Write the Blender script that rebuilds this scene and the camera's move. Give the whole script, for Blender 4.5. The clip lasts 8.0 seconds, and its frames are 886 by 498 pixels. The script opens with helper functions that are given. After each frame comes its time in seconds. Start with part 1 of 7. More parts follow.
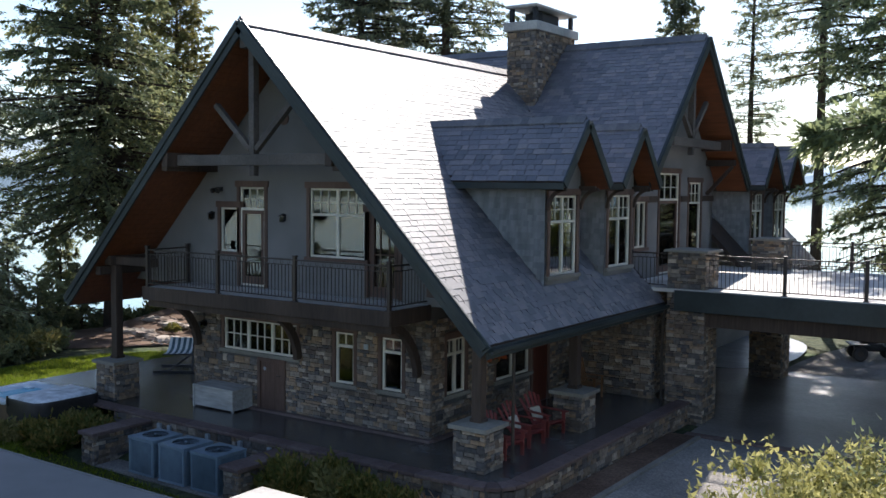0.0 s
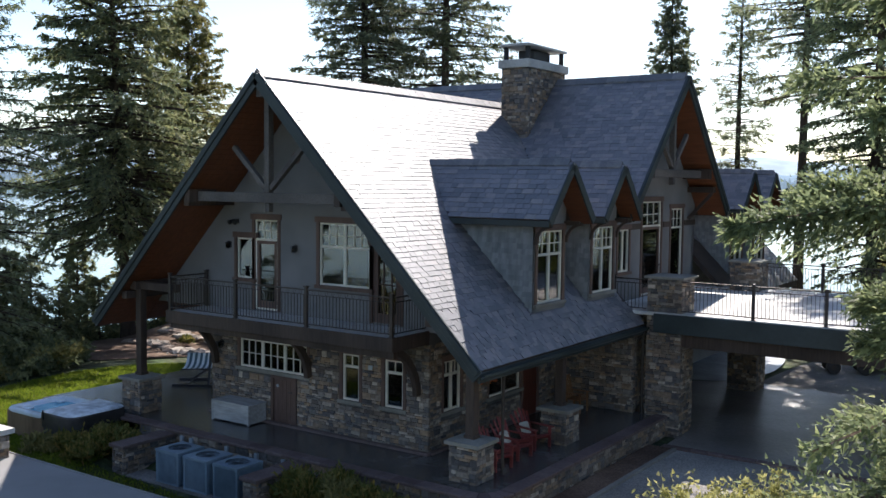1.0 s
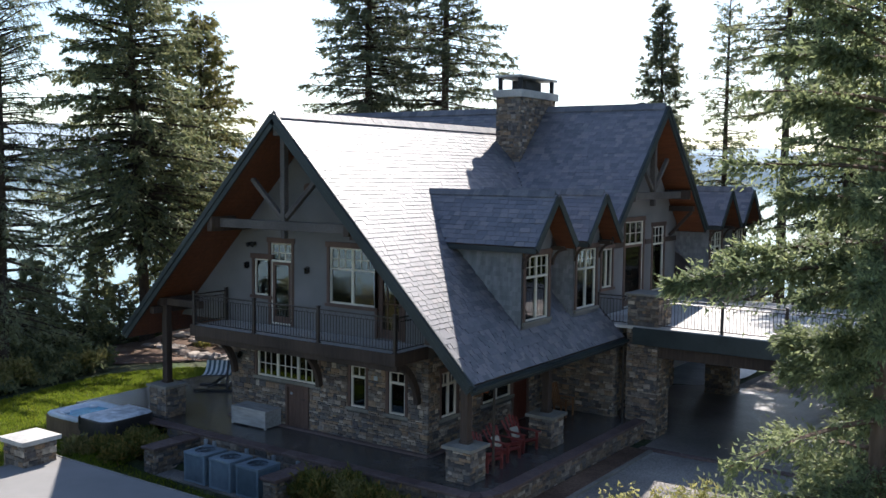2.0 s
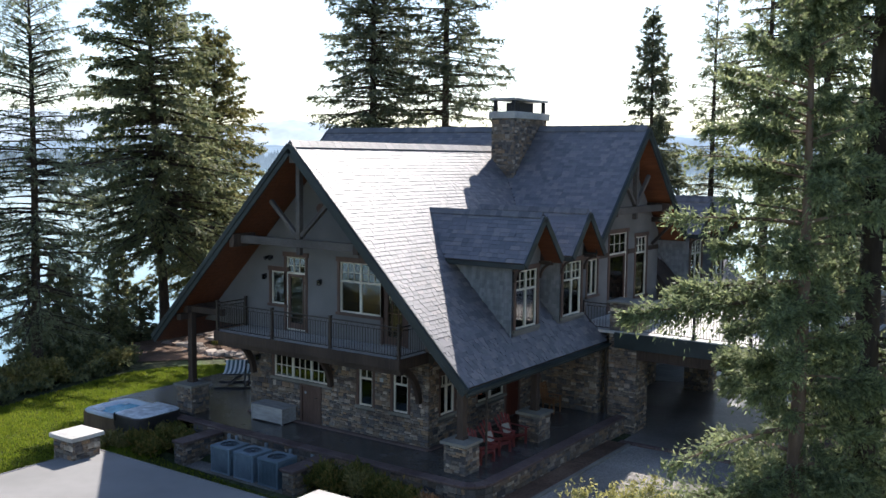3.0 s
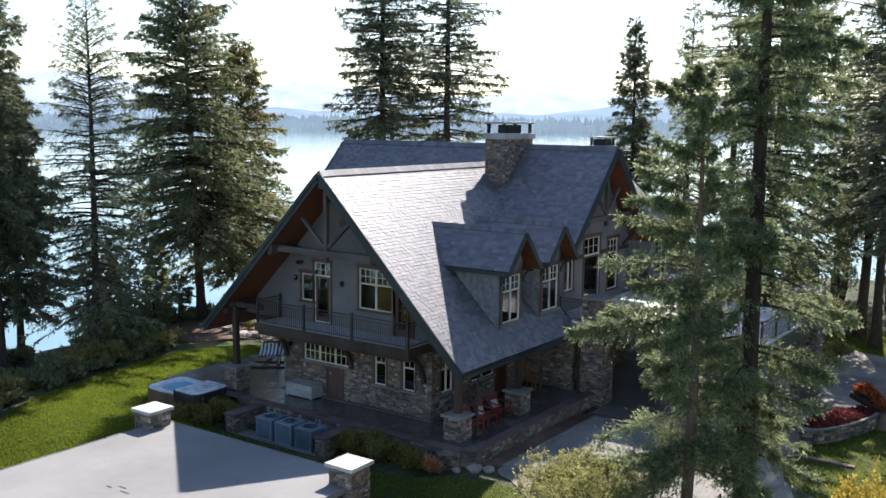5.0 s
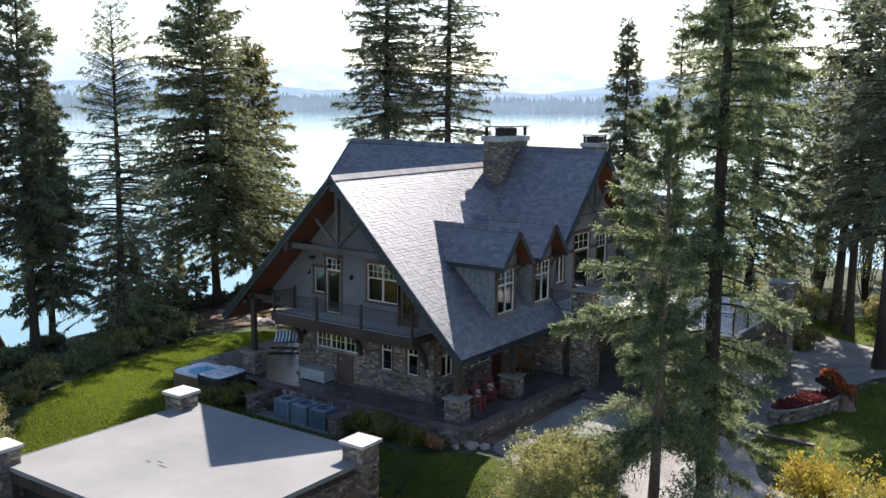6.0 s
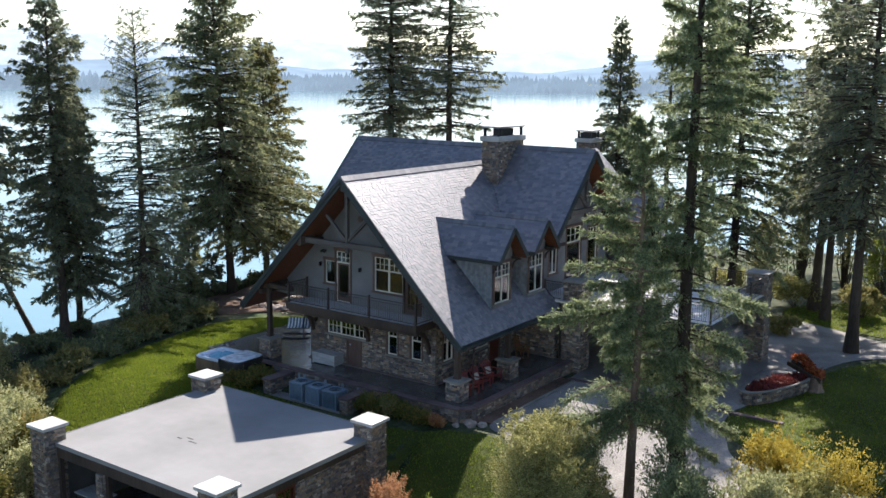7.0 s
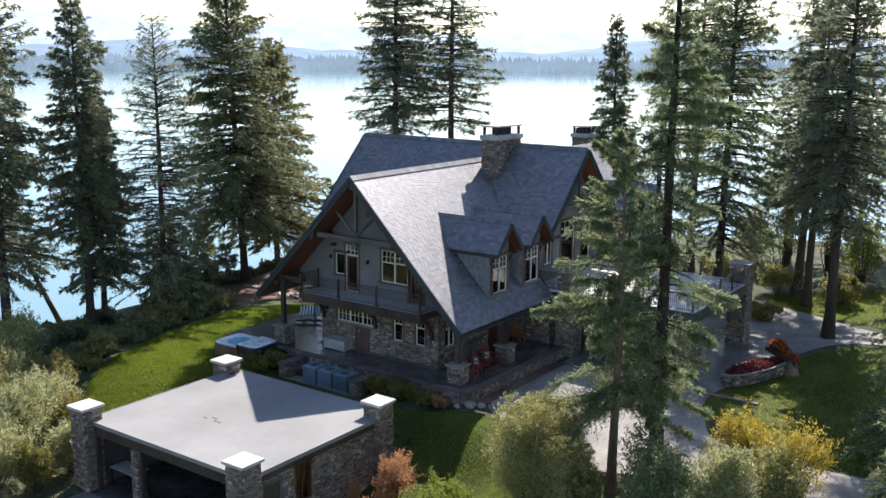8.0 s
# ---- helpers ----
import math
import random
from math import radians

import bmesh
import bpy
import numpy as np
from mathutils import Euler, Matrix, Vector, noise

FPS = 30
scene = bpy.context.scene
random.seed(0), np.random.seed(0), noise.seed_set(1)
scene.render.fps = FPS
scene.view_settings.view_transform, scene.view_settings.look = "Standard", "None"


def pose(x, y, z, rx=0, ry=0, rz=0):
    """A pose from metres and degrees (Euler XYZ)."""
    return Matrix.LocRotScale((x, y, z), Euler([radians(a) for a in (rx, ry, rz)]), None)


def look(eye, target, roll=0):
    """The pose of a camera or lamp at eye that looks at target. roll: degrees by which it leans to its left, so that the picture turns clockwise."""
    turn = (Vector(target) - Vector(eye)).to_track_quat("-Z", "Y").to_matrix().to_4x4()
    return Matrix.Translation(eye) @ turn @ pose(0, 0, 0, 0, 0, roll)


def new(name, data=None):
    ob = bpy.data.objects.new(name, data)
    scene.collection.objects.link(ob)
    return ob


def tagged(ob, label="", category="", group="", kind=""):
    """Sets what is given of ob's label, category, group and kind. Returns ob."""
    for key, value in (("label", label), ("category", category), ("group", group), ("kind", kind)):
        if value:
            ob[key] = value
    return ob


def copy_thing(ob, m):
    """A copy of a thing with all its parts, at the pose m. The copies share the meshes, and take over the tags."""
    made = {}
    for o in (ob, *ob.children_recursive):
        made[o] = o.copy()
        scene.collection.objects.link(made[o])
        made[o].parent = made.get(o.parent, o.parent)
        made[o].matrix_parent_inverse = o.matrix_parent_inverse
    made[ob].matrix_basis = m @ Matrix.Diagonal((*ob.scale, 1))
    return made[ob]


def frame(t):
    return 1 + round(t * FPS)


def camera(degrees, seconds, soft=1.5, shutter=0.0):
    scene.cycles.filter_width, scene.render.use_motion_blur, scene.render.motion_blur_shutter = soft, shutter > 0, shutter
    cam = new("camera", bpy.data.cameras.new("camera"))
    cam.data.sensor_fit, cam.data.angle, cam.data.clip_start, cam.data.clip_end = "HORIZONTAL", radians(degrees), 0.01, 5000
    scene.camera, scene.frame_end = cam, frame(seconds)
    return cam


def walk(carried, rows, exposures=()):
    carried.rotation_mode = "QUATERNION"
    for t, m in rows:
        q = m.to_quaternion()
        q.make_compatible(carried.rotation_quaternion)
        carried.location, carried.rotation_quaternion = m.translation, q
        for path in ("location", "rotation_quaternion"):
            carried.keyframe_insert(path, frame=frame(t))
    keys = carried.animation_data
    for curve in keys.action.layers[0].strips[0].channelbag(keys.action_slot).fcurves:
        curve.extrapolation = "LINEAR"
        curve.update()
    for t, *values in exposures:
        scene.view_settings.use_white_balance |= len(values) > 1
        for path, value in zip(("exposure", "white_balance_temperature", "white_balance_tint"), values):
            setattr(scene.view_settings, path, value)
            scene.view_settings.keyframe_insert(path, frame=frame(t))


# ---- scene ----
# The camera backs away and climbs: seconds, x, y, z, yaw, pitch, roll.
cam = camera(49.28, 8.0)
PATH = [
    (0, 13.286, -18.814, 6.204, 34.496, -3.767, 0.535),
    (0.5, 13.953, -19.716, 6.728, 34.519, -3.811, 0.590),
    (1, 14.714, -20.729, 7.287, 34.565, -3.963, 0.619),
    (1.5, 15.552, -21.842, 7.877, 34.625, -4.210, 0.630),
    (2, 16.457, -23.046, 8.493, 34.692, -4.540, 0.629),
    (2.5, 17.415, -24.329, 9.128, 34.760, -4.944, 0.624),
    (3, 18.415, -25.682, 9.779, 34.826, -5.409, 0.618),
    (3.5, 19.448, -27.092, 10.443, 34.886, -5.925, 0.615),
    (4, 20.505, -28.550, 11.115, 34.939, -6.483, 0.616),
    (4.5, 21.577, -30.043, 11.794, 34.985, -7.071, 0.621),
    (5, 22.658, -31.560, 12.475, 35.025, -7.680, 0.629),
    (5.5, 23.742, -33.089, 13.159, 35.063, -8.302, 0.638),
    (6, 24.824, -34.618, 13.843, 35.102, -8.927, 0.643),
    (6.5, 25.901, -36.135, 14.526, 35.147, -9.547, 0.640),
    (7, 26.971, -37.627, 15.208, 35.207, -10.153, 0.621),
    (7.5, 28.031, -39.081, 15.888, 35.289, -10.738, 0.578),
    (8, 29.081, -40.485, 16.568, 35.404, -11.294, 0.501),
]
walk(cam, [(t, pose(x, y, z, 90 + pitch, 0, yaw) @ pose(0, 0, 0, 0, 0, roll)) for t, x, y, z, yaw, pitch, roll in PATH],
     [(0.0, 0.95, 6420, 14), (2.0, 0.96, 6420, 14), (4.0, 1.03, 6420, 14), (6.0, 1.10, 6440, 15), (8.0, 1.12, 6440, 15)])

# ---- light: a high autumn sun ahead of the camera, to the north-north-west of the plan ----
SUN = Vector((-3.13, 9.78, 9.4)).normalized()
world = bpy.data.worlds.new("sky")
scene.world = world
world.use_nodes = True
wn = world.node_tree.nodes
sky = wn.new("ShaderNodeTexSky")
sky.sky_type = "NISHITA"
sky.sun_disc = False
sky.sun_elevation = math.asin(SUN.z)
sky.sun_rotation = math.atan2(SUN.x, SUN.y)
sky.air_density, sky.dust_density, sky.ozone_density = 1.0, 0.42, 2.0
world.node_tree.links.new(sky.outputs[0], wn["Background"].inputs[0])
wn["Background"].inputs[1].default_value = 0.105
sun = new("sun", bpy.data.lights.new("sun", "SUN"))
sun.data.energy = 5.0
sun.data.angle = radians(0.6)
sun.data.color = (1.0, 0.95, 0.87)
sun.matrix_world = look(SUN * 200, (0, 0, 0))


# ---- materials ----
def node_mat(name):
    m = bpy.data.materials.new(name)
    m.use_nodes = True
    return m, m.node_tree.nodes, m.node_tree.links, m.node_tree.nodes["Principled BSDF"]


def ramp(nodes, stops, mode="LINEAR"):
    r = nodes.new("ShaderNodeValToRGB")
    r.color_ramp.interpolation = mode
    e = r.color_ramp.elements
    while len(e) < len(stops):
        e.new(0.5)
    for el, (p, c) in zip(e, stops):
        el.position, el.color = p, (*c, 1)
    return r


def vary(name, stops, source="none", rough=0.7, spec=0.3, grain=8.0, grain_amount=0.25, stain=0.6, stain_amount=0.2,
         bump=0.15, bump_scale=30.0, metal=0.0, stretch=(1, 1, 1), bump_dist=0.01, mode="LINEAR", ior=1.5):
    """A surface with colours along a ramp, picked per piece or by noise, with fine grain, broad stains and relief."""
    m, n, l, b = node_mat(name)
    mp = n.new("ShaderNodeMapping")
    mp.inputs["Scale"].default_value = stretch
    geo = n.new("ShaderNodeNewGeometry")
    l.new(geo.outputs["Position"], mp.inputs[0])
    fine = n.new("ShaderNodeTexNoise")
    fine.inputs["Scale"].default_value, fine.inputs["Detail"].default_value = grain, 5
    broad = n.new("ShaderNodeTexNoise")
    broad.inputs["Scale"].default_value, broad.inputs["Detail"].default_value = stain, 3
    l.new(mp.outputs[0], fine.inputs[0])
    l.new(mp.outputs[0], broad.inputs[0])
    r = ramp(n, stops, mode)
    if source == "object":
        oi = n.new("ShaderNodeObjectInfo")
        l.new(oi.outputs["Random"], r.inputs[0])
    elif source == "island":
        l.new(geo.outputs["Random Per Island"], r.inputs[0])
    else:
        st = n.new("ShaderNodeMapRange")
        st.inputs[1].default_value, st.inputs[2].default_value = 0.3, 0.7
        l.new(broad.outputs[0], st.inputs[0])
        l.new(st.outputs[0], r.inputs[0])
    g = n.new("ShaderNodeMapRange")
    g.inputs[1].default_value, g.inputs[2].default_value = 0.25, 0.75
    g.inputs[3].default_value, g.inputs[4].default_value = 1 - grain_amount, 1 + grain_amount
    l.new(fine.outputs[0], g.inputs[0])
    g2 = n.new("ShaderNodeMapRange")
    g2.inputs[1].default_value, g2.inputs[2].default_value = 0.3, 0.7
    g2.inputs[3].default_value, g2.inputs[4].default_value = 1 - stain_amount, 1 + stain_amount
    l.new(broad.outputs[0], g2.inputs[0])
    mul = n.new("ShaderNodeMath")
    mul.operation = "MULTIPLY"
    l.new(g.outputs[0], mul.inputs[0])
    l.new(g2.outputs[0], mul.inputs[1])
    hs = n.new("ShaderNodeVectorMath")
    hs.operation = "SCALE"
    l.new(r.outputs[0], hs.inputs[0])
    l.new(mul.outputs[0], hs.inputs["Scale"])
    l.new(hs.outputs[0], b.inputs["Base Color"])
    b.inputs["Roughness"].default_value = rough
    b.inputs["Specular IOR Level"].default_value = spec
    b.inputs["Metallic"].default_value = metal
    b.inputs["IOR"].default_value = ior
    if bump:
        bn = n.new("ShaderNodeTexNoise")
        bn.inputs["Scale"].default_value, bn.inputs["Detail"].default_value = bump_scale, 4
        l.new(mp.outputs[0], bn.inputs[0])
        bp = n.new("ShaderNodeBump")
        bp.inputs["Strength"].default_value, bp.inputs["Distance"].default_value = bump, bump_dist
        l.new(bn.outputs[0], bp.inputs["Height"])
        l.new(bp.outputs[0], b.inputs["Normal"])
    return m


def leafy(name, stops, trans=0.45, rough=0.6):
    """Foliage: colour picked per leaf, lit through from behind."""
    m, n, l, b = node_mat(name)
    geo = n.new("ShaderNodeNewGeometry")
    r = ramp(n, stops)
    nz = n.new("ShaderNodeTexNoise")
    nz.inputs["Scale"].default_value, nz.inputs["Detail"].default_value = 0.9, 2
    l.new(geo.outputs["Position"], nz.inputs[0])
    mix = n.new("ShaderNodeMath")
    mix.operation = "MULTIPLY_ADD"
    mix.inputs[1].default_value = 0.55
    l.new(geo.outputs["Random Per Island"], mix.inputs[0])
    half = n.new("ShaderNodeMath")
    half.operation = "MULTIPLY"
    half.inputs[1].default_value = 0.45
    l.new(nz.outputs[0], half.inputs[0])
    l.new(half.outputs[0], mix.inputs[2])
    l.new(mix.outputs[0], r.inputs[0])
    l.new(r.outputs[0], b.inputs["Base Color"])
    b.inputs["Roughness"].default_value = rough
    b.inputs["Specular IOR Level"].default_value = 0.25
    t = n.new("ShaderNodeBsdfTranslucent")
    l.new(r.outputs[0], t.inputs[0])
    ms = n.new("ShaderNodeMixShader")
    ms.inputs[0].default_value = trans
    l.new(b.outputs[0], ms.inputs[1])
    l.new(t.outputs[0], ms.inputs[2])
    l.new(ms.outputs[0], n["Material Output"].inputs[0])
    return m


SLATE = [(0.0, (0.056, 0.059, 0.072)), (0.35, (0.094, 0.093, 0.108)), (0.7, (0.128, 0.122, 0.135)), (0.92, (0.172, 0.153, 0.150)), (1.0, (0.100, 0.109, 0.114))]
STONE = [(0.0, (0.075, 0.070, 0.068)), (0.2, (0.150, 0.136, 0.127)), (0.36, (0.219, 0.160, 0.112)), (0.48, (0.107, 0.086, 0.072)),
         (0.62, (0.251, 0.220, 0.189)), (0.74, (0.305, 0.205, 0.127)), (0.85, (0.177, 0.140, 0.112)), (1.0, (0.471, 0.395, 0.313))]
M_SLATE_O = vary("slate_pieces", SLATE, "object", rough=0.54, spec=1.0, ior=1.62, grain=14, grain_amount=0.18, stain_amount=0.08, bump=0.15, bump_scale=18, bump_dist=0.006)
M_SLATE = vary("slate", SLATE, "island", rough=0.54, spec=1.0, ior=1.62, grain=14, grain_amount=0.18, stain_amount=0.08, bump=0.15, bump_scale=18, bump_dist=0.006)
M_RIDGE = vary("weathered_ridge_slate", [(0, (0.085, 0.088, 0.098)), (0.5, (0.120, 0.120, 0.130)), (1, (0.165, 0.160, 0.162))], "object", rough=0.6, spec=0.5, grain=14, grain_amount=0.2, bump=0.2, bump_scale=18, bump_dist=0.006)
M_STONE_O = vary("ledgestone_pieces", STONE, "object", rough=0.85, grain=11, grain_amount=0.35, bump=0.7, bump_scale=22, bump_dist=0.02)
M_STONE = vary("ledgestone", STONE, "island", rough=0.85, grain=11, grain_amount=0.35, bump=0.7, bump_scale=22, bump_dist=0.02)
M_MORTAR = vary("mortar", [(0, (0.078, 0.074, 0.070)), (1, (0.124, 0.117, 0.109))], rough=0.95, grain=40, bump=0.4, bump_scale=60)
M_STUCCO = vary("stucco", [(0, (0.162, 0.160, 0.157)), (1, (0.199, 0.193, 0.190))], rough=0.92, grain=60, grain_amount=0.1, stain=0.7, stain_amount=0.07, bump=0.35, bump_scale=90, bump_dist=0.006)
M_SHAKE = vary("cedar_shakes", [(0, (0.160, 0.168, 0.174)), (0.5, (0.196, 0.202, 0.206)), (1, (0.232, 0.237, 0.239))], "island", rough=0.85, grain=6, stretch=(1, 1, 0.2), bump=0.3)
M_TRIM = vary("brown_trim", [(0, (0.102, 0.062, 0.048)), (1, (0.138, 0.086, 0.066))], rough=0.6, grain=18, grain_amount=0.2, stretch=(1, 1, 0.15), bump=0.2)
M_TIMBER = vary("dark_timber", [(0, (0.043, 0.030, 0.024)), (1, (0.071, 0.050, 0.039))], rough=0.65, grain=16, grain_amount=0.3, stretch=(1, 1, 0.1), bump=0.3, bump_scale=25)
M_TRUSS = vary("grey_timber", [(0, (0.086, 0.076, 0.070)), (1, (0.119, 0.105, 0.095))], rough=0.65, grain=16, grain_amount=0.25, bump=0.25, bump_scale=25)
M_FASCIA = vary("green_fascia", [(0, (0.025, 0.035, 0.035)), (1, (0.036, 0.047, 0.047))], rough=0.5, spec=0.4, grain=10, grain_amount=0.12, bump=0.08)
M_SOFFIT = vary("cedar_soffit", [(0, (0.085, 0.026, 0.011)), (0.4, (0.13, 0.042, 0.016)), (0.8, (0.17, 0.058, 0.022)), (1, (0.10, 0.033, 0.014))], "island", rough=0.5, spec=0.4, grain=9, grain_amount=0.25, stretch=(0.15, 1, 1), bump=0.15)
M_CREAM = vary("cream_window_paint", [(0, (0.62, 0.58, 0.48)), (1, (0.70, 0.66, 0.56))], rough=0.5, grain=20, grain_amount=0.06, bump=0.05)
M_IRON = vary("bronze_iron", [(0, (0.035, 0.027, 0.024)), (1, (0.055, 0.042, 0.036))], rough=0.45, metal=0.3, spec=0.5, grain=30, bump=0.05)
M_BLACK = vary("black_metal", [(0, (0.02, 0.02, 0.022)), (1, (0.035, 0.035, 0.038))], rough=0.45, metal=0.4, grain=20, bump=0.05)
M_CAPSTONE = vary("cut_capstone", [(0, (0.190, 0.179, 0.153)), (1, (0.247, 0.232, 0.201))], rough=0.85, grain=14, grain_amount=0.15, bump=0.3, bump_scale=40)
M_SHELF = vary("limestone_shelf", [(0, (0.380, 0.370, 0.351)), (1, (0.475, 0.465, 0.437))], rough=0.85, grain=14, grain_amount=0.15, bump=0.25, bump_scale=40)
M_PATIO = vary("stained_concrete", [(0, (0.068, 0.065, 0.062)), (1, (0.099, 0.093, 0.087))], rough=0.24, spec=0.7, grain=5, grain_amount=0.25, stain=0.8, stain_amount=0.3, bump=0.15, bump_scale=12)
M_COPING = vary("red_coping", [(0, (0.112, 0.075, 0.068)), (1, (0.158, 0.112, 0.101))], "object", rough=0.75, grain=9, grain_amount=0.25, bump=0.4, bump_scale=20)
M_MEMBRANE = vary("grey_flat_roof", [(0, (0.218, 0.214, 0.206)), (0.6, (0.251, 0.246, 0.238)), (1, (0.266, 0.262, 0.254))], rough=0.9, spec=0.15, grain=2.2, grain_amount=0.04, stain=0.22, stain_amount=0.05, bump=0.1, bump_scale=30)
M_DECK = vary("pale_deck", [(0, (0.500, 0.480, 0.450)), (1, (0.580, 0.560, 0.530))], rough=0.75, grain=8, grain_amount=0.1, bump=0.1)
M_GRAVEL = vary("gravel", [(0, (0.180, 0.167, 0.153)), (0.5, (0.243, 0.225, 0.203)), (1, (0.288, 0.266, 0.239))], rough=0.95, grain=22, grain_amount=0.45, stain=0.35, stain_amount=0.2, bump=0.9, bump_scale=30, bump_dist=0.03)
M_PAVER = vary("paving", [(0, (0.136, 0.124, 0.115)), (1, (0.186, 0.171, 0.155))], rough=0.45, spec=0.5, grain=10, grain_amount=0.25, stain=0.4, bump=0.4, bump_scale=14)
# Blue base colour and ripple bumps imitate a rippled, water-like reflection.
M_COURT_SHEEN = vary("painted_sheen_paving", [(0, (0.12, 0.15, 0.18)), (1, (0.19, 0.22, 0.25))], rough=0.3, spec=0.5, grain=3, grain_amount=0.3, stretch=(1, 2.5, 1), bump=0.7, bump_scale=4, bump_dist=0.03)
M_EARTH = vary("forest_floor", [(0, (0.021, 0.034, 0.014)), (0.35, (0.042, 0.056, 0.021)), (0.65, (0.066, 0.071, 0.035)), (1, (0.042, 0.064, 0.021))], rough=0.95, grain=3.5, grain_amount=0.6, stain=0.25, stain_amount=0.35, bump=1.0, bump_scale=5, bump_dist=0.12)
M_LAWN = vary("lawn_grass", [(0, (0.045, 0.059, 0.007)), (0.5, (0.061, 0.075, 0.009)), (1, (0.076, 0.086, 0.013))], rough=0.85, spec=0.2, grain=16, grain_amount=0.4, stain=0.3, stain_amount=0.25, bump=0.9, bump_scale=40, bump_dist=0.05)
M_ROCK = vary("rubble_rock", [(0, (0.20, 0.155, 0.125)), (0.5, (0.30, 0.245, 0.20)), (1, (0.42, 0.37, 0.31))], "island", rough=0.9, grain=9, grain_amount=0.3, bump=0.6, bump_scale=16)
M_MULCH = vary("mulch", [(0, (0.10, 0.06, 0.04)), (1, (0.17, 0.11, 0.075))], rough=0.95, grain=18, grain_amount=0.5, bump=0.9, bump_scale=25, bump_dist=0.03)
M_ACBLUE = vary("air_conditioner_paint", [(0, (0.173, 0.238, 0.283)), (1, (0.216, 0.277, 0.320))], rough=0.5, spec=0.4, metal=0.1, grain=6, grain_amount=0.12, bump=0.05)
M_PVC = vary("pale_plastic", [(0, (0.315, 0.350, 0.371)), (1, (0.385, 0.420, 0.434))], rough=0.5, grain=9, grain_amount=0.1, bump=0.03)
M_BENCHBOX = vary("weathered_box_wood", [(0, (0.40, 0.385, 0.36)), (1, (0.50, 0.48, 0.45))], rough=0.85, grain=12, grain_amount=0.25, stretch=(0.2, 1, 1), bump=0.3)
M_RED = vary("red_chair_paint", [(0, (0.20, 0.035, 0.03)), (1, (0.28, 0.055, 0.045))], rough=0.5, spec=0.4, grain=14, grain_amount=0.2, bump=0.1)
M_DOORRED = vary("mahogany_door", [(0, (0.072, 0.018, 0.011)), (1, (0.108, 0.030, 0.018))], rough=0.45, grain=14, stretch=(1, 1, 0.15), bump=0.1)
M_TUB = vary("tub_cabinet", [(0, (0.14, 0.09, 0.055)), (1, (0.20, 0.135, 0.085))], rough=0.6, grain=10, stretch=(1, 1, 0.2), bump=0.15)
M_ACRYL = vary("tub_acrylic", [(0, (0.55, 0.62, 0.68)), (1, (0.68, 0.74, 0.78))], rough=0.2, spec=0.5, grain=4, grain_amount=0.1, bump=0)
M_TUBWATER = vary("tub_water", [(0, (0.100, 0.352, 0.510)), (1, (0.200, 0.528, 0.675))], rough=0.22, spec=0.6, grain=6, bump=0.3, bump_scale=9)
M_COVER = vary("tub_cover_top", [(0, (0.56, 0.60, 0.64)), (1, (0.70, 0.73, 0.76))], rough=0.45, grain=4, grain_amount=0.25, stain=2.5, stain_amount=0.3, bump=0.4, bump_scale=6)
M_COVERSIDE = vary("tub_cover_vinyl", [(0, (0.03, 0.028, 0.028)), (1, (0.05, 0.045, 0.045))], rough=0.5, grain=9, bump=0.15)
M_BARK = vary("bark", [(0, (0.045, 0.033, 0.025)), (1, (0.085, 0.062, 0.046))], rough=0.95, grain=9, grain_amount=0.4, stretch=(1, 1, 0.25), bump=0.9, bump_scale=14, bump_dist=0.04)
M_BARKPALE = vary("pale_bark", [(0, (0.13, 0.085, 0.06)), (1, (0.21, 0.145, 0.105))], rough=0.95, grain=9, grain_amount=0.35, stretch=(1, 1, 0.25), bump=0.8, bump_scale=14, bump_dist=0.04)
# Spruce and fir needle colours are lightened and blued to carry distance haze.
M_NEEDLE = leafy("spruce_needles", [(0, (0.084, 0.104, 0.062)), (0.45, (0.180, 0.208, 0.108)), (0.8, (0.330, 0.320, 0.145)), (1, (0.520, 0.420, 0.180))], 0.5)
M_SPRUCE = leafy("grey_green_spruce_needles", [(0, (0.071, 0.092, 0.054)), (0.4, (0.177, 0.215, 0.112)), (0.75, (0.342, 0.378, 0.183)), (1, (0.566, 0.555, 0.260))], 0.52)
M_FIR = leafy("fir_needles", [(0, (0.088, 0.108, 0.078)), (0.5, (0.188, 0.212, 0.132)), (0.85, (0.335, 0.335, 0.175)), (1, (0.510, 0.440, 0.210))], 0.5)
M_GOLDFIR = leafy("golden_fir_needles", [(0, (0.098, 0.110, 0.048)), (0.5, (0.225, 0.215, 0.080)), (1, (0.430, 0.340, 0.120))], 0.48)
M_LARCH = leafy("larch_needles", [(0, (0.155, 0.190, 0.118)), (0.5, (0.275, 0.305, 0.180)), (1, (0.420, 0.395, 0.220))], 0.48)
M_WILLOW = leafy("willow_leaves", [(0, (0.085, 0.090, 0.030)), (0.3, (0.22, 0.215, 0.070)), (0.65, (0.45, 0.42, 0.165)), (1, (0.72, 0.65, 0.33))], 0.42)
M_SHRUB = leafy("shrub_leaves", [(0, (0.102, 0.113, 0.040)), (0.5, (0.244, 0.226, 0.078)), (1, (0.487, 0.372, 0.156))], 0.4)
M_SHRUBGREEN = leafy("bright_green_leaves", [(0, (0.100, 0.138, 0.024)), (0.5, (0.225, 0.265, 0.048)), (1, (0.400, 0.414, 0.096))], 0.45)
M_SAGE = leafy("silver_shrub_leaves", [(0, (0.125, 0.145, 0.062)), (0.5, (0.350, 0.360, 0.165)), (1, (0.720, 0.680, 0.400))], 0.5)
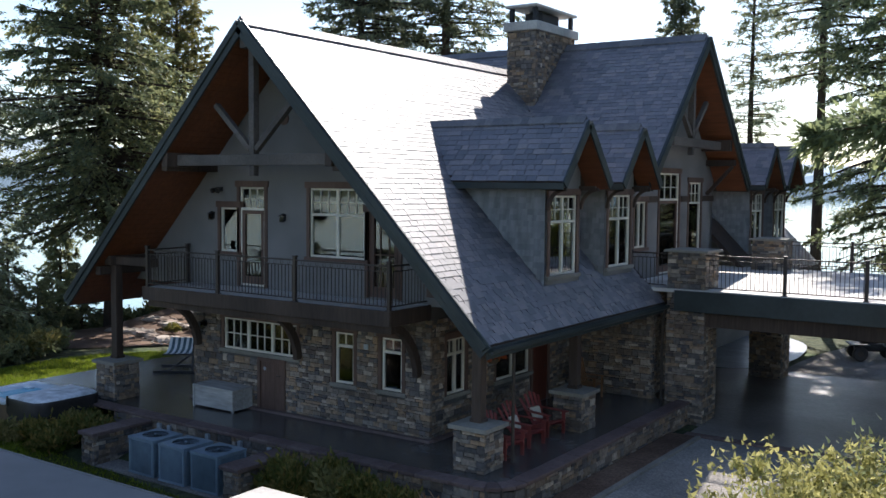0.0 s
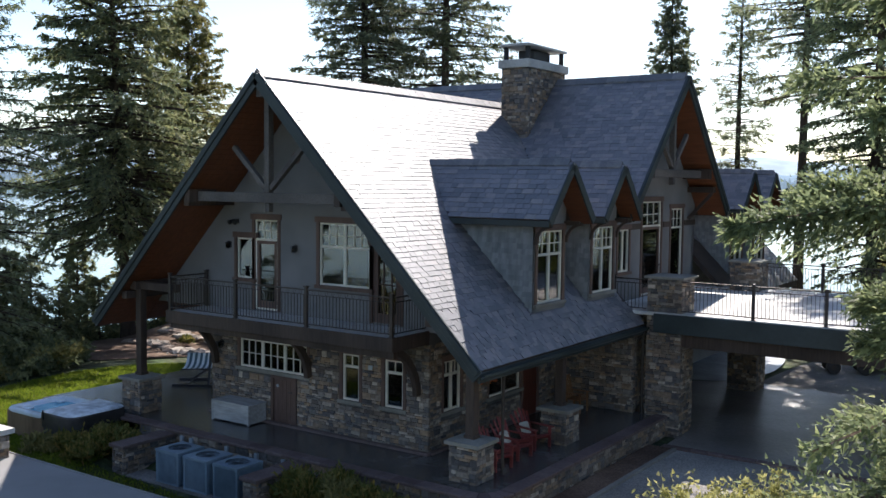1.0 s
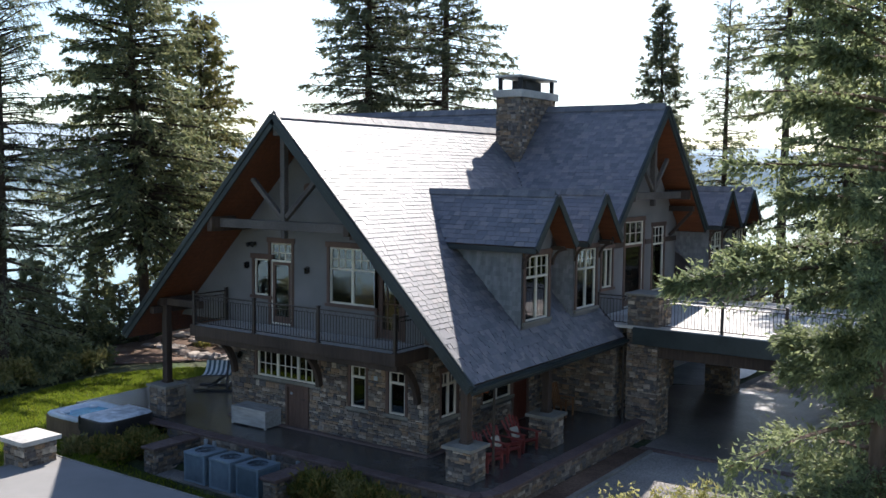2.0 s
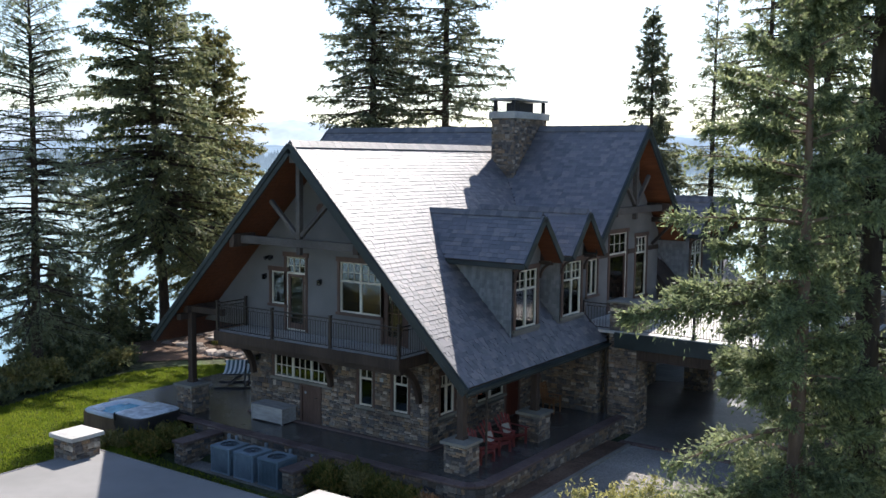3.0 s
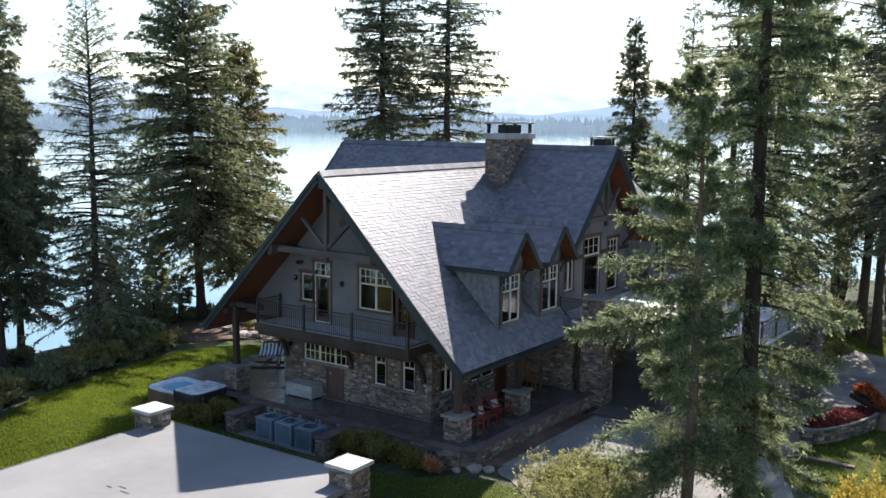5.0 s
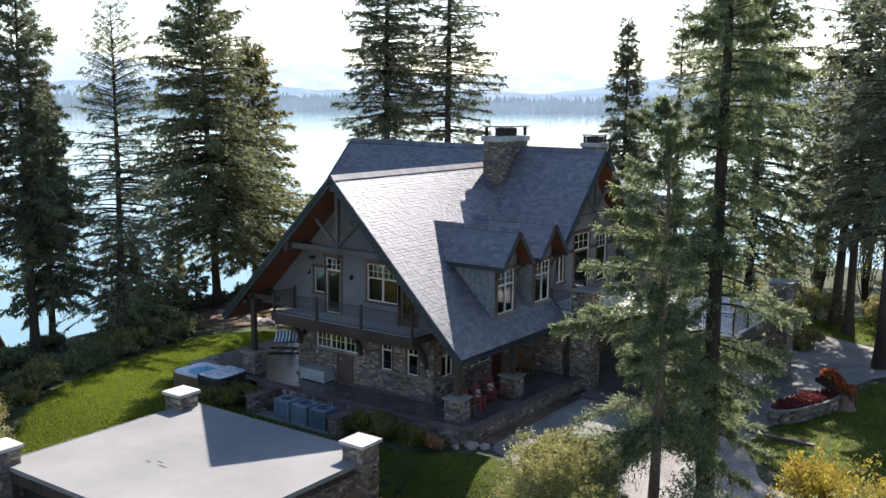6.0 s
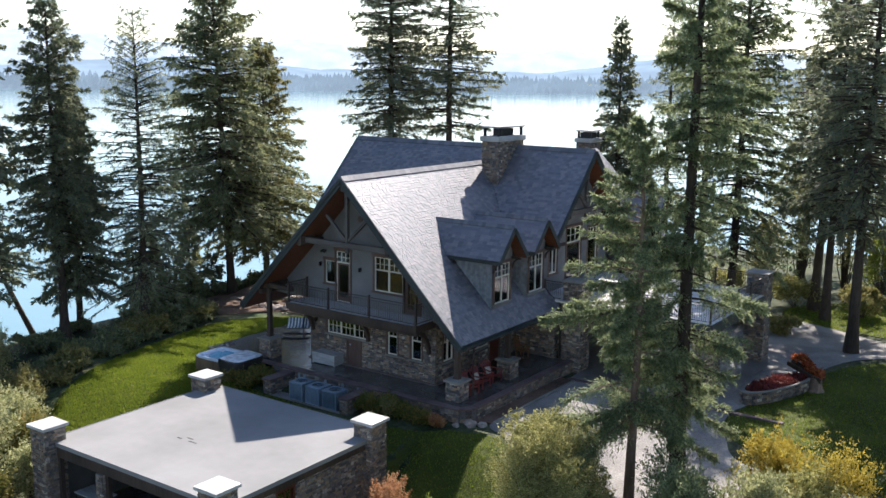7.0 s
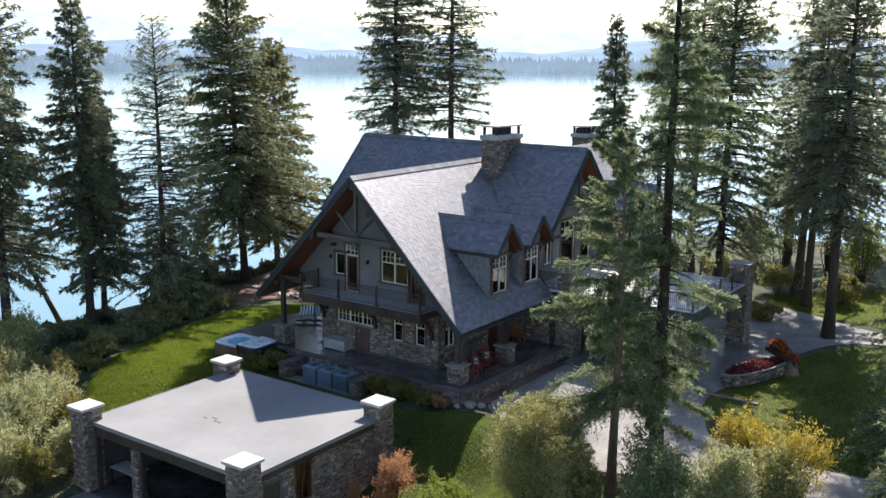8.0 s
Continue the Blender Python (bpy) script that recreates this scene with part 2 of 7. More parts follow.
M_YELLOW = leafy("yellow_autumn_leaves", [(0, (0.238, 0.180, 0.032)), (0.5, (0.425, 0.323, 0.048)), (1, (0.527, 0.456, 0.128))], 0.45)
M_ORANGE = leafy("russet_autumn_leaves", [(0, (0.250, 0.105, 0.054)), (0.5, (0.450, 0.225, 0.108)), (1, (0.562, 0.390, 0.216))], 0.4)
M_REDLEAF = leafy("red_flowers", [(0, (0.16, 0.04, 0.022)), (0.45, (0.36, 0.085, 0.035)), (0.75, (0.60, 0.21, 0.06)), (0.9, (0.20, 0.19, 0.07)), (1, (0.12, 0.15, 0.05))], 0.45)
M_FERN = leafy("border_leaves", [(0, (0.060, 0.075, 0.022)), (0.45, (0.150, 0.165, 0.040)), (0.75, (0.330, 0.245, 0.070)), (1, (0.560, 0.290, 0.100))], 0.4)
M_GRASS = leafy("grass_blades", [(0, (0.074, 0.130, 0.012)), (0.5, (0.160, 0.216, 0.020)), (1, (0.308, 0.324, 0.040))], 0.55)
M_CURTAIN = vary("pale_blind", [(0, (0.48, 0.45, 0.38)), (1, (0.55, 0.52, 0.45))], rough=0.9, grain=8, grain_amount=0.1, bump=0.1)
# Mottled blue-grey painted in place of what the twin window reflects.
M_PANE_REFLECTION = vary("painted_pane_reflection", [(0, (0.36, 0.46, 0.55)), (1, (0.46, 0.56, 0.64))], rough=0.9, grain=5, grain_amount=0.2, stain=2.0, stain_amount=0.35, bump=0.1)
M_MAROON = leafy("maroon_flowers", [(0, (0.05, 0.018, 0.016)), (0.5, (0.15, 0.032, 0.030)), (0.8, (0.24, 0.06, 0.04)), (1, (0.07, 0.09, 0.035))], 0.35)
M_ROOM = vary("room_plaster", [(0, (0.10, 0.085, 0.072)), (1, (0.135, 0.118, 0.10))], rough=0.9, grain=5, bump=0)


def glass_mat():
    m, n, l, b = node_mat("window_glass")
    n.remove(b)
    tr = n.new("ShaderNodeBsdfTransparent")
    tr.inputs[0].default_value = (0.80, 0.84, 0.84, 1)
    gl = n.new("ShaderNodeBsdfGlossy")
    gl.inputs["Roughness"].default_value = 0.02
    fr = n.new("ShaderNodeFresnel")
    fr.inputs[0].default_value = 2.3
    ms = n.new("ShaderNodeMixShader")
    l.new(fr.outputs[0], ms.inputs[0])
    l.new(tr.outputs[0], ms.inputs[1])
    l.new(gl.outputs[0], ms.inputs[2])
    l.new(ms.outputs[0], n["Material Output"].inputs[0])
    return m


def water_mat():
    m, n, l, b = node_mat("lake_water")
    geo = n.new("ShaderNodeNewGeometry")
    b.inputs["Base Color"].default_value = (0.15, 0.25, 0.265, 1)
    b.inputs["Roughness"].default_value = 0.10
    b.inputs["IOR"].default_value = 1.33
    nz = n.new("ShaderNodeTexNoise")
    nz.inputs["Scale"].default_value, nz.inputs["Detail"].default_value = 0.35, 6
    mp = n.new("ShaderNodeMapping")
    mp.inputs["Scale"].default_value = (1, 1.6, 1)
    l.new(geo.outputs["Position"], mp.inputs[0])
    l.new(mp.outputs[0], nz.inputs[0])
    bp = n.new("ShaderNodeBump")
    bp.inputs["Strength"].default_value, bp.inputs["Distance"].default_value = 0.16, 0.2
    l.new(nz.outputs[0], bp.inputs["Height"])
    l.new(bp.outputs[0], b.inputs["Normal"])
    return m


def painted_haze_mat(name, col, glow):
    """Far land with the haze painted in: a pale blue emission over a near-black base."""
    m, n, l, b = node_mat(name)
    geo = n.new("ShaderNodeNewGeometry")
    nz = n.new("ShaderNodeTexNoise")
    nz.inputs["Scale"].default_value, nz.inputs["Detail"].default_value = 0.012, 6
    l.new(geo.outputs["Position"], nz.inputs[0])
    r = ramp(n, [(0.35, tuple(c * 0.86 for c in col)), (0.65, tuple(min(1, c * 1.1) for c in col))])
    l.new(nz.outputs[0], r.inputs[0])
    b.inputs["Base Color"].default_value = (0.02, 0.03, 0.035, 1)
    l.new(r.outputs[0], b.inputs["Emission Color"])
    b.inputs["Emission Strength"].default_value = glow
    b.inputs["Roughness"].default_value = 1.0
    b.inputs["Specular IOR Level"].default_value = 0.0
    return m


M_GLASS = glass_mat()
M_WATER = water_mat()
# Shore, hills and mountains glow in painted haze colours, paler with distance.
M_FARFOREST = painted_haze_mat("far_forest", (0.215, 0.295, 0.375), 0.72)
M_HILL = painted_haze_mat("far_hills_painted_haze", (0.33, 0.445, 0.585), 0.72)
M_MOUNT = painted_haze_mat("far_mountains_painted_haze", (0.55, 0.66, 0.78), 0.76)


# ---- geometry helpers ----
class Geo:
    def __init__(self):
        self.v, self.f = [], []

    def add(self, verts, faces):
        o = len(self.v)
        self.v.extend([tuple(p) for p in verts])
        self.f.extend([tuple(i + o for i in f) for f in faces])
        return self

    def box(self, x0, y0, z0, x1, y1, z1):
        v = [(x0, y0, z0), (x1, y0, z0), (x1, y1, z0), (x0, y1, z0), (x0, y0, z1), (x1, y0, z1), (x1, y1, z1), (x0, y1, z1)]
        return self.add(v, [(3, 2, 1, 0), (4, 5, 6, 7), (0, 1, 5, 4), (1, 2, 6, 5), (2, 3, 7, 6), (3, 0, 4, 7)])

    def beam(self, a, b, w, h, up=(0, 0, 1)):
        a, b, up = Vector(a), Vector(b), Vector(up)
        d = (b - a).normalized()
        s = d.cross(up).normalized() * (w / 2)
        u = s.cross(d).normalized() * (h / 2)
        v = [a - s - u, a + s - u, a + s + u, a - s + u, b - s - u, b + s - u, b + s + u, b - s + u]
        return self.add(v, [(3, 2, 1, 0), (4, 5, 6, 7), (0, 1, 5, 4), (1, 2, 6, 5), (2, 3, 7, 6), (3, 0, 4, 7)])

    def slab(self, pts, off):
        n, off = len(pts), Vector(off)
        pts = [Vector(p) for p in pts]
        v = pts + [p + off for p in pts]
        return self.add(v, [tuple(range(n)), tuple(range(2 * n - 1, n - 1, -1))] + [(i, i + n, (i + 1) % n + n, (i + 1) % n) for i in range(n)])

    def cyl(self, a, b, r0, r1=None, n=10):
        a, b = Vector(a), Vector(b)
        r1 = r0 if r1 is None else r1
        d = (b - a).normalized()
        s = d.orthogonal().normalized()
        t = d.cross(s)
        ring = [s * math.cos(i * math.tau / n) + t * math.sin(i * math.tau / n) for i in range(n)]
        v = [a + k * r0 for k in ring] + [b + k * r1 for k in ring]
        return self.add(v, [tuple(range(n - 1, -1, -1)), tuple(range(n, 2 * n))] + [(i, (i + 1) % n, (i + 1) % n + n, i + n) for i in range(n)])

    def tube(self, pts, r, n=6):
        for a, b in zip(pts, pts[1:]):
            self.cyl(a, b, r, r, n)
        return self

    def lathe(self, profile, centre=(0, 0, 0), n=16):
        c = Vector(centre)
        v = [c + Vector((r * math.cos(i * math.tau / n), r * math.sin(i * math.tau / n), z)) for r, z in profile for i in range(n)]
        f = [(k * n + i, k * n + (i + 1) % n, (k + 1) * n + (i + 1) % n, (k + 1) * n + i) for k in range(len(profile) - 1) for i in range(n)]
        return self.add(v, f)

    def move(self, m):
        self.v = [tuple(m @ Vector(p)) for p in self.v]
        return self

    def mesh(self, name):
        me = bpy.data.meshes.new(name)
        me.from_pydata(self.v, [], self.f)
        me.update()
        return me


def part(name, geo, material, parent=None, label="", bevel=0.0, smooth=False, weld=False):
    """One mesh object, under a thing or a part if given."""
    me = geo.mesh(name) if isinstance(geo, Geo) else geo
    if isinstance(geo, Geo):
        bm = bmesh.new()
        bm.from_mesh(me)
        if weld:
            bmesh.ops.remove_doubles(bm, verts=bm.verts, dist=1e-4)
        bmesh.ops.recalc_face_normals(bm, faces=bm.faces)
        if bevel:
            bmesh.ops.bevel(bm, geom=bm.edges[:], offset=bevel, segments=1, affect="EDGES", clamp_overlap=True)
        bm.to_mesh(me)
        bm.free()
        if smooth:
            me.polygons.foreach_set("use_smooth", [True] * len(me.polygons))
        me.materials.append(material)
    ob = new(name, me)
    if parent:
        ob.parent = parent
    return tagged(ob, label)


def empty(name, at, label, category, group=""):
    ob = new(name)
    ob.location = at
    return tagged(ob, label, category, group)


def fast_part(name, verts, faces, material, parent=None, label="", smooth=False):
    """One mesh from arrays of vertices and of faces of one size."""
    me = bpy.data.meshes.new(name)
    verts, faces = np.asarray(verts, np.float32), np.asarray(faces, np.int32)
    k = faces.shape[1]
    me.vertices.add(len(verts))
    me.vertices.foreach_set("co", verts.ravel())
    me.loops.add(faces.size)
    me.loops.foreach_set("vertex_index", faces.ravel())
    me.polygons.add(len(faces))
    me.polygons.foreach_set("loop_start", np.arange(0, faces.size, k, dtype=np.int32))
    me.polygons.foreach_set("loop_total", np.full(len(faces), k, np.int32))
    me.polygons.foreach_set("use_smooth", np.full(len(faces), smooth, bool))
    me.update(calc_edges=True)
    me.materials.append(material)
    ob = new(name, me)
    if parent:
        ob.parent = parent
    return tagged(ob, label)


def wall_geo(outline, holes, thick, m):
    """A wall from a top outline [(x, z)...] down to z0 of each, with rectangular holes (x0, x1, z0, z1).
    Local x runs along the wall, local y goes inward, z is up; m lays it into the world."""
    base, top = outline
    g = Geo()
    xs = sorted({x for x, _ in top} | {x for x, _ in base} | {h[0] for h in holes} | {h[1] for h in holes})
    xs = [x for x in xs if top[0][0] - 1e-6 <= x <= top[-1][0] + 1e-6]

    def at(line, x):
        for (xa, za), (xb, zb) in zip(line, line[1:]):
            if xa - 1e-9 <= x <= xb + 1e-9 and xb > xa:
                return za + (zb - za) * (x - xa) / (xb - xa)
        return line[-1][1]

    for xa, xb in zip(xs, xs[1:]):
        if xb - xa < 1e-5:
            continue
        cuts = sorted((h[2], h[3]) for h in holes if h[0] < (xa + xb) / 2 < h[1])
        lo = (at(base, xa + 1e-7), at(base, xb - 1e-7))
        for c0, c1 in cuts:
            cell(g, xa, xb, lo, (c0, c0), thick)
            lo = (c1, c1)
        cell(g, xa, xb, lo, (at(top, xa + 1e-7), at(top, xb - 1e-7)), thick)
    return g.move(m)


def cell(g, xa, xb, lo, hi, thick):
    if hi[0] - lo[0] < 1e-4 and hi[1] - lo[1] < 1e-4:
        return
    v = [(xa, 0, lo[0]), (xb, 0, lo[1]), (xb, thick, lo[1]), (xa, thick, lo[0]), (xa, 0, hi[0]), (xb, 0, hi[1]), (xb, thick, hi[1]), (xa, thick, hi[0])]
    g.add(v, [(3, 2, 1, 0), (4, 5, 6, 7), (0, 1, 5, 4), (1, 2, 6, 5), (2, 3, 7, 6), (3, 0, 4, 7)])


SOUTH = lambda y: pose(0, y, 0)
EAST = lambda x: pose(x, 0, 0, 0, 0, 90)
NORTH = lambda y: pose(0, y, 0, 0, 0, 180)
WEST = lambda x: pose(x, 0, 0, 0, 0, -90)

rng = random.Random(7)
STONE_MESHES = []
for _k in range(10):
    _g = Geo()
    _j = lambda a: rng.uniform(-a, a)
    _b = [(-0.5, 1, -0.5), (0.5, 1, -0.5), (0.5, 1, 0.5), (-0.5, 1, 0.5)]
    _m = [(x * (1 - rng.uniform(0.0, 0.08)), 0.25 + _j(0.1), z * (1 - rng.uniform(0.0, 0.16))) for x, _, z in _b]
    _f = [(x * rng.uniform(0.76, 0.93), 0.0 + _j(0.15), z * rng.uniform(0.62, 0.88)) for x, _, z in _b]
    _g.add(_b + _m + _f, [(0, 1, 5, 4), (1, 2, 6, 5), (2, 3, 7, 6), (3, 0, 4, 7), (4, 5, 9, 8), (5, 6, 10, 9), (6, 7, 11, 10), (7, 4, 8, 11), (8, 9, 10, 11)])
    _me = _g.mesh("stone")
    _me.materials.append(M_STONE_O)
    STONE_MESHES.append(_me)


def stones(parent, m, x0, x1, z0, z1, holes=(), singles=0, single_from=None, depth=0.055, seed=1, name="stone", scale=0.80):
    """Ledgestone courses over a wall's face (local x along, y inward, z up). The first `singles` that lie in the
    stretch single_from=(x0, x1, z0, z1) become objects of their own, the rest one joined mesh."""
    r = random.Random(seed)
    spans = []
    z = z0
    while z < z1 - 0.02:
        h = min(r.choice([0.07, 0.09, 0.12, 0.15, 0.19, 0.24]) * scale, z1 - z)
        if z1 - z - h < 0.04:
            h = z1 - z
        x = x0 + r.uniform(-0.2, 0)
        while x < x1:
            w = r.choice([r.uniform(0.10, 0.18), r.uniform(0.16, 0.30), r.uniform(0.26, 0.42)]) * scale + h * r.uniform(0.1, 0.6)
            a, b = max(x, x0), min(x + w, x1)
            if x1 - b < 0.07:
                b = x1
            x = max(x + w, b)
            if b - a < 0.04:
                continue
            hit = [q for q in holes if q[0] < b - 0.005 and q[1] > a + 0.005 and q[2] < z + h - 0.005 and q[3] > z + 0.005]
            parts_ = [(a, b)]
            for q in hit:
                nxt = []
                for (p0, p1) in parts_:
                    if q[0] > p0:
                        nxt.append((p0, min(q[0], p1)))
                    if q[1] < p1:
                        nxt.append((max(q[1], p0), p1))
                parts_ = [p for p in nxt if p[1] - p[0] > 0.03]
            if h > 0.13 and r.random() < 0.55:
                k = h * r.uniform(0.32, 0.68)
                for p0, p1 in parts_:
                    for c0, c1 in ((z, z + k), (z + k, z + h)):
                        q = p0 + (p1 - p0) * r.uniform(0.3, 0.7) if p1 - p0 > 0.24 and r.random() < 0.5 else p1
                        spans += [(p0, q, c0, c1)] + ([(q, p1, c0, c1)] if q < p1 else [])
            else:
                spans += [(p0, p1, z, z + h) for p0, p1 in parts_]
        z += h
    made = 0
    V, F = [], []
    for (a, b, c, d) in spans:
        dep = depth * r.uniform(0.75, 1.3)
        loc = Matrix.Translation(((a + b) / 2, -dep, (c + d) / 2)) @ Matrix.Diagonal((b - a, dep + 0.02, d - c, 1))
        me = STONE_MESHES[r.randrange(10)]
        if made < singles and (single_from is None or (single_from[0] <= a and b <= single_from[1] and single_from[2] <= c and d <= single_from[3])):
            ob = new(name, me)
            ob.parent = parent
            ob.matrix_local = m @ loc
            made += 1
        else:
            o = len(V)
            mm = m @ loc
            V.extend([tuple(mm @ q.co) for q in me.vertices])
            F.extend([tuple(i + o for i in p.vertices) for p in me.polygons])
    if V:
        ob = fast_part("stonework", V, F, M_STONE, parent)
        tagged(ob, kind="stuff")


def slates(parent, origin, u, v, U, V_, keep, singles=0, single_pick=None, width=0.26, course=0.168, seed=3):
    """Courses of slates on a slope: origin at the eave, u along the eave, v up the slope; keep(point) says where the slope is open."""
    r = random.Random(seed)
    origin, u, v = Vector(origin), Vector(u).normalized(), Vector(v).normalized()
    n = u.cross(v).normalized()
    if n.z < 0:
        n = -n
    rows = int(V_ / course) + 1
    VV, FF = [], []
    made = 0
    for i in range(rows):
        s0 = i * course
        x = -r.uniform(0, width)
        while x < U:
            w = width * r.uniform(0.65, 1.35)
            a, b = max(x, 0), min(x + w, U)
            x += w
            if b - a < 0.05:
                continue
            le = min(course * 1.5, V_ - s0)
            if le < 0.05:
                continue
            mid = origin + u * ((a + b) / 2) + v * (s0 + course * 0.5)
            if not keep(mid):
                continue
            th, lift = r.uniform(0.019, 0.026), r.uniform(0.0, 0.0018)
            skew, drop = r.uniform(-0.003, 0.003), r.uniform(-0.005, 0.004)
            vv = (v - n * (0.055 + lift)).normalized()
            nn = n
            p = origin + u * a + v * (s0 + drop) + n * (0.045 + lift)
            uu = u * (b - a - 0.011) + v * skew
            if made < singles and single_pick and single_pick(mid):
                ob = new("slate", SLATE_MESH)
                ob.parent = parent
                q = Matrix.Identity(4)
                for k, c in enumerate((uu, vv * le, nn * th)):
                    for j in range(3):
                        q[j][k] = c[j]
                for j in range(3):
                    q[j][3] = p[j]
                ob.matrix_local = q
                made += 1
            else:
                o = len(VV)
                q = p + vv * le
                t = nn * th
                VV += [p, p + uu, q + uu, q, p + t, p + uu + t, q + uu + t, q + t]
                FF += [(o + 4, o + 5, o + 6, o + 7), (o, o + 1, o + 5, o + 4), (o + 1, o + 2, o + 6, o + 5), (o + 3, o, o + 4, o + 7)]
    if VV:
        tagged(fast_part("slating", [tuple(p) for p in VV], FF, M_SLATE, parent), kind="stuff")


_g = Geo().box(0, 0, 0, 1, 1, 1)
SLATE_MESH = _g.mesh("slate")
SLATE_MESH.materials.append(M_SLATE_O)


# ---- the ground ----
def smooth(t):
    t = min(1.0, max(0.0, t))
    return t * t * (3 - 2 * t)


def land(x, y):
    """Height of the ground."""
    z = -0.62 - 1.9 * smooth((-6.5 - y) / 9.0) - 0.02 * max(0.0, min(60, -16 - y))
    west = (-x - 24.5) / 24 + 0.0015 * max(0, -y)
    north = (y - 46 - 0.45 * max(0.0, x + 12)) / 32
    z -= 10.5 * smooth(max(west, north))
    if max(abs(x), abs(y)) < 120:
        z += 0.10 * noise.noise(Vector((x * 0.22, y * 0.22, 3.0))) * smooth((math.hypot(x + 3, y - 6) - 16) / 10)
    z -= 0.25 * smooth((-2.6 - y) / 1.2) * smooth((x + 9) / 1.5) * smooth((3.4 - x) / 1.5) * smooth((y + 8) / 2)
    z -= 1.75 * smooth((-3.7 - y) / 4.2) * smooth((x - 0.8) / 1.8) * smooth((10.5 - x) / 3.5) * smooth((y + 22) / 8)
    if -7.1 < x < 2.2 and -21.4 < y < -8.5:
        z = min(z, -2.82)
    r = math.hypot(x, y)
    if r > 1380:
        z = max(z, -12 + 16 * smooth((r - 1380) / 300))
    return z


LAKE = -9.0
_n = 190
_lin = np.linspace(-1, 1, _n)
_ax = 62 * _lin + 4250 * np.sign(_lin) * np.abs(_lin) ** 9
_gx, _gy = np.meshgrid(_ax - 2, _ax + 4, indexing="ij")
_gz = np.array([[land(x, y) for x, y in zip(rx, ry)] for rx, ry in zip(_gx, _gy)])
_v = np.stack([_gx, _gy, _gz], -1).reshape(-1, 3)
_i = np.arange(_n * _n).reshape(_n, _n)
_f = np.stack([_i[:-1, :-1], _i[1:, :-1], _i[1:, 1:], _i[:-1, 1:]], -1).reshape(-1, 4)
ground = tagged(fast_part("ground", _v, _f, M_EARTH, smooth=True), "dark forest floor with dry grass and moss", "ground", kind="structure")


def sheet(name, poly, lift, material, label, category, step=0.6):
    """A sheet laid over the ground inside a polygon."""
    xs, ys = [p[0] for p in poly], [p[1] for p in poly]
    bm = bmesh.new()
    bm.faces.new([bm.verts.new((x, y, 0)) for x, y in poly])
    for ax, lo, hi in ((0, min(xs), max(xs)), (1, min(ys), max(ys))):
        k = lo + step
        while k < hi:
            co, no = [0, 0, 0], [0, 0, 0]
            co[ax], no[ax] = k, 1
            bmesh.ops.bisect_plane(bm, geom=bm.verts[:] + bm.edges[:] + bm.faces[:], plane_co=co, plane_no=no)
            k += step
    for q in bm.verts:
        q.co.z = land(q.co.x, q.co.y) + lift
    bmesh.ops.recalc_face_normals(bm, faces=bm.faces)
    if sum(f.normal.z for f in bm.faces) < 0:
        bmesh.ops.reverse_faces(bm, faces=bm.faces)
    me = bpy.data.meshes.new(name)
    bm.to_mesh(me)
    bm.free()
    me.materials.append(material)
    return tagged(new(name, me), label, category, kind="structure")


def curve_poly(pts, n=6):
    """A closed outline rounded through its corner points."""
    out = []
    k = len(pts)
    for i in range(k):
        p0, p1, p2, p3 = (Vector(pts[(i + j - 1) % k]) for j in range(4))
        for s in range(n):
            t = s / n
            q = 0.5 * ((2 * p1) + (p2 - p0) * t + (2 * p0 - 5 * p1 + 4 * p2 - p3) * t * t + (3 * p1 - p0 - 3 * p2 + p3) * t ** 3)
            out.append((q.x, q.y))
    return out


LAWN_W = curve_poly([(-8.6, -8.2), (-8.9, -3.2), (-14.3, -2.6), (-14.8, 4.0), (-15.2, 8.0), (-18.0, 6.4), (-19.6, 3.0), (-19.0, -1.6), (-18.0, -6.0), (-16.2, -10.5), (-12.5, -13.0), (-8.8, -12.6)])
sheet("lawn_west", LAWN_W, 0.03, M_LAWN, "mown green lawn dappled with tree shade", "lawn")
sheet("lawn_garage", curve_poly([(-8.4, -4.4), (-2, -4.6), (3.4, -3.4), (5.4, -2.9), (8.0, -4.6), (10.6, -6.6), (9.6, -12), (4.6, -16), (3.3, -12), (3.2, -7), (-8.4, -7.2)]), 0.03, M_LAWN, "shaded mown lawn beside the garage", "lawn")
sheet("lawn_east", curve_poly([(13.6, 3.6), (12.9, 6.4), (13.5, 9.5), (13.9, 13.2), (17.5, 20.5), (27, 22.5), (33, 12), (27, 2.5), (19, 1.0)]), 0.03, M_LAWN, "mown lawn shaded by tall trees", "lawn")
sheet("lawn_north", curve_poly([(9.5, 27.6), (10, 33), (16, 37), (26, 39), (42, 34), (44, 24), (30, 25.8), (19, 25.5)]), 0.03, M_LAWN, "sunlit mown lawn beyond the drive", "lawn")
sheet("road", curve_poly([(4.2, -1.0), (4.0, 7.0), (3.6, 20), (5.5, 27), (11, 27), (18, 24.2), (30, 24.8), (45, 22.5), (45, 19.5), (29, 22.8), (17, 21.0), (13.9, 13.5), (13.4, 9.5), (12.8, 6.4), (13.7, 3.2), (16.5, 0.4), (27, 1.4), (33, 5), (35, 1), (26, -2.6), (16, -4.2), (11.0, -5.9), (8.0, -4.4), (5.6, -2.6)], 8), 0.05, M_GRAVEL, "grey gravel drive, part sunlit", "drive")
sheet("pavement", [(4.1, 6.7), (11.8, 6.7), (11.8, 17.6), (3.0, 17.6), (1.3, 16.6), (1.3, 8.2), (4.1, 8.2)], 0.075, M_PAVER, "smooth stone paving under the covered drive", "paving", 1.2)
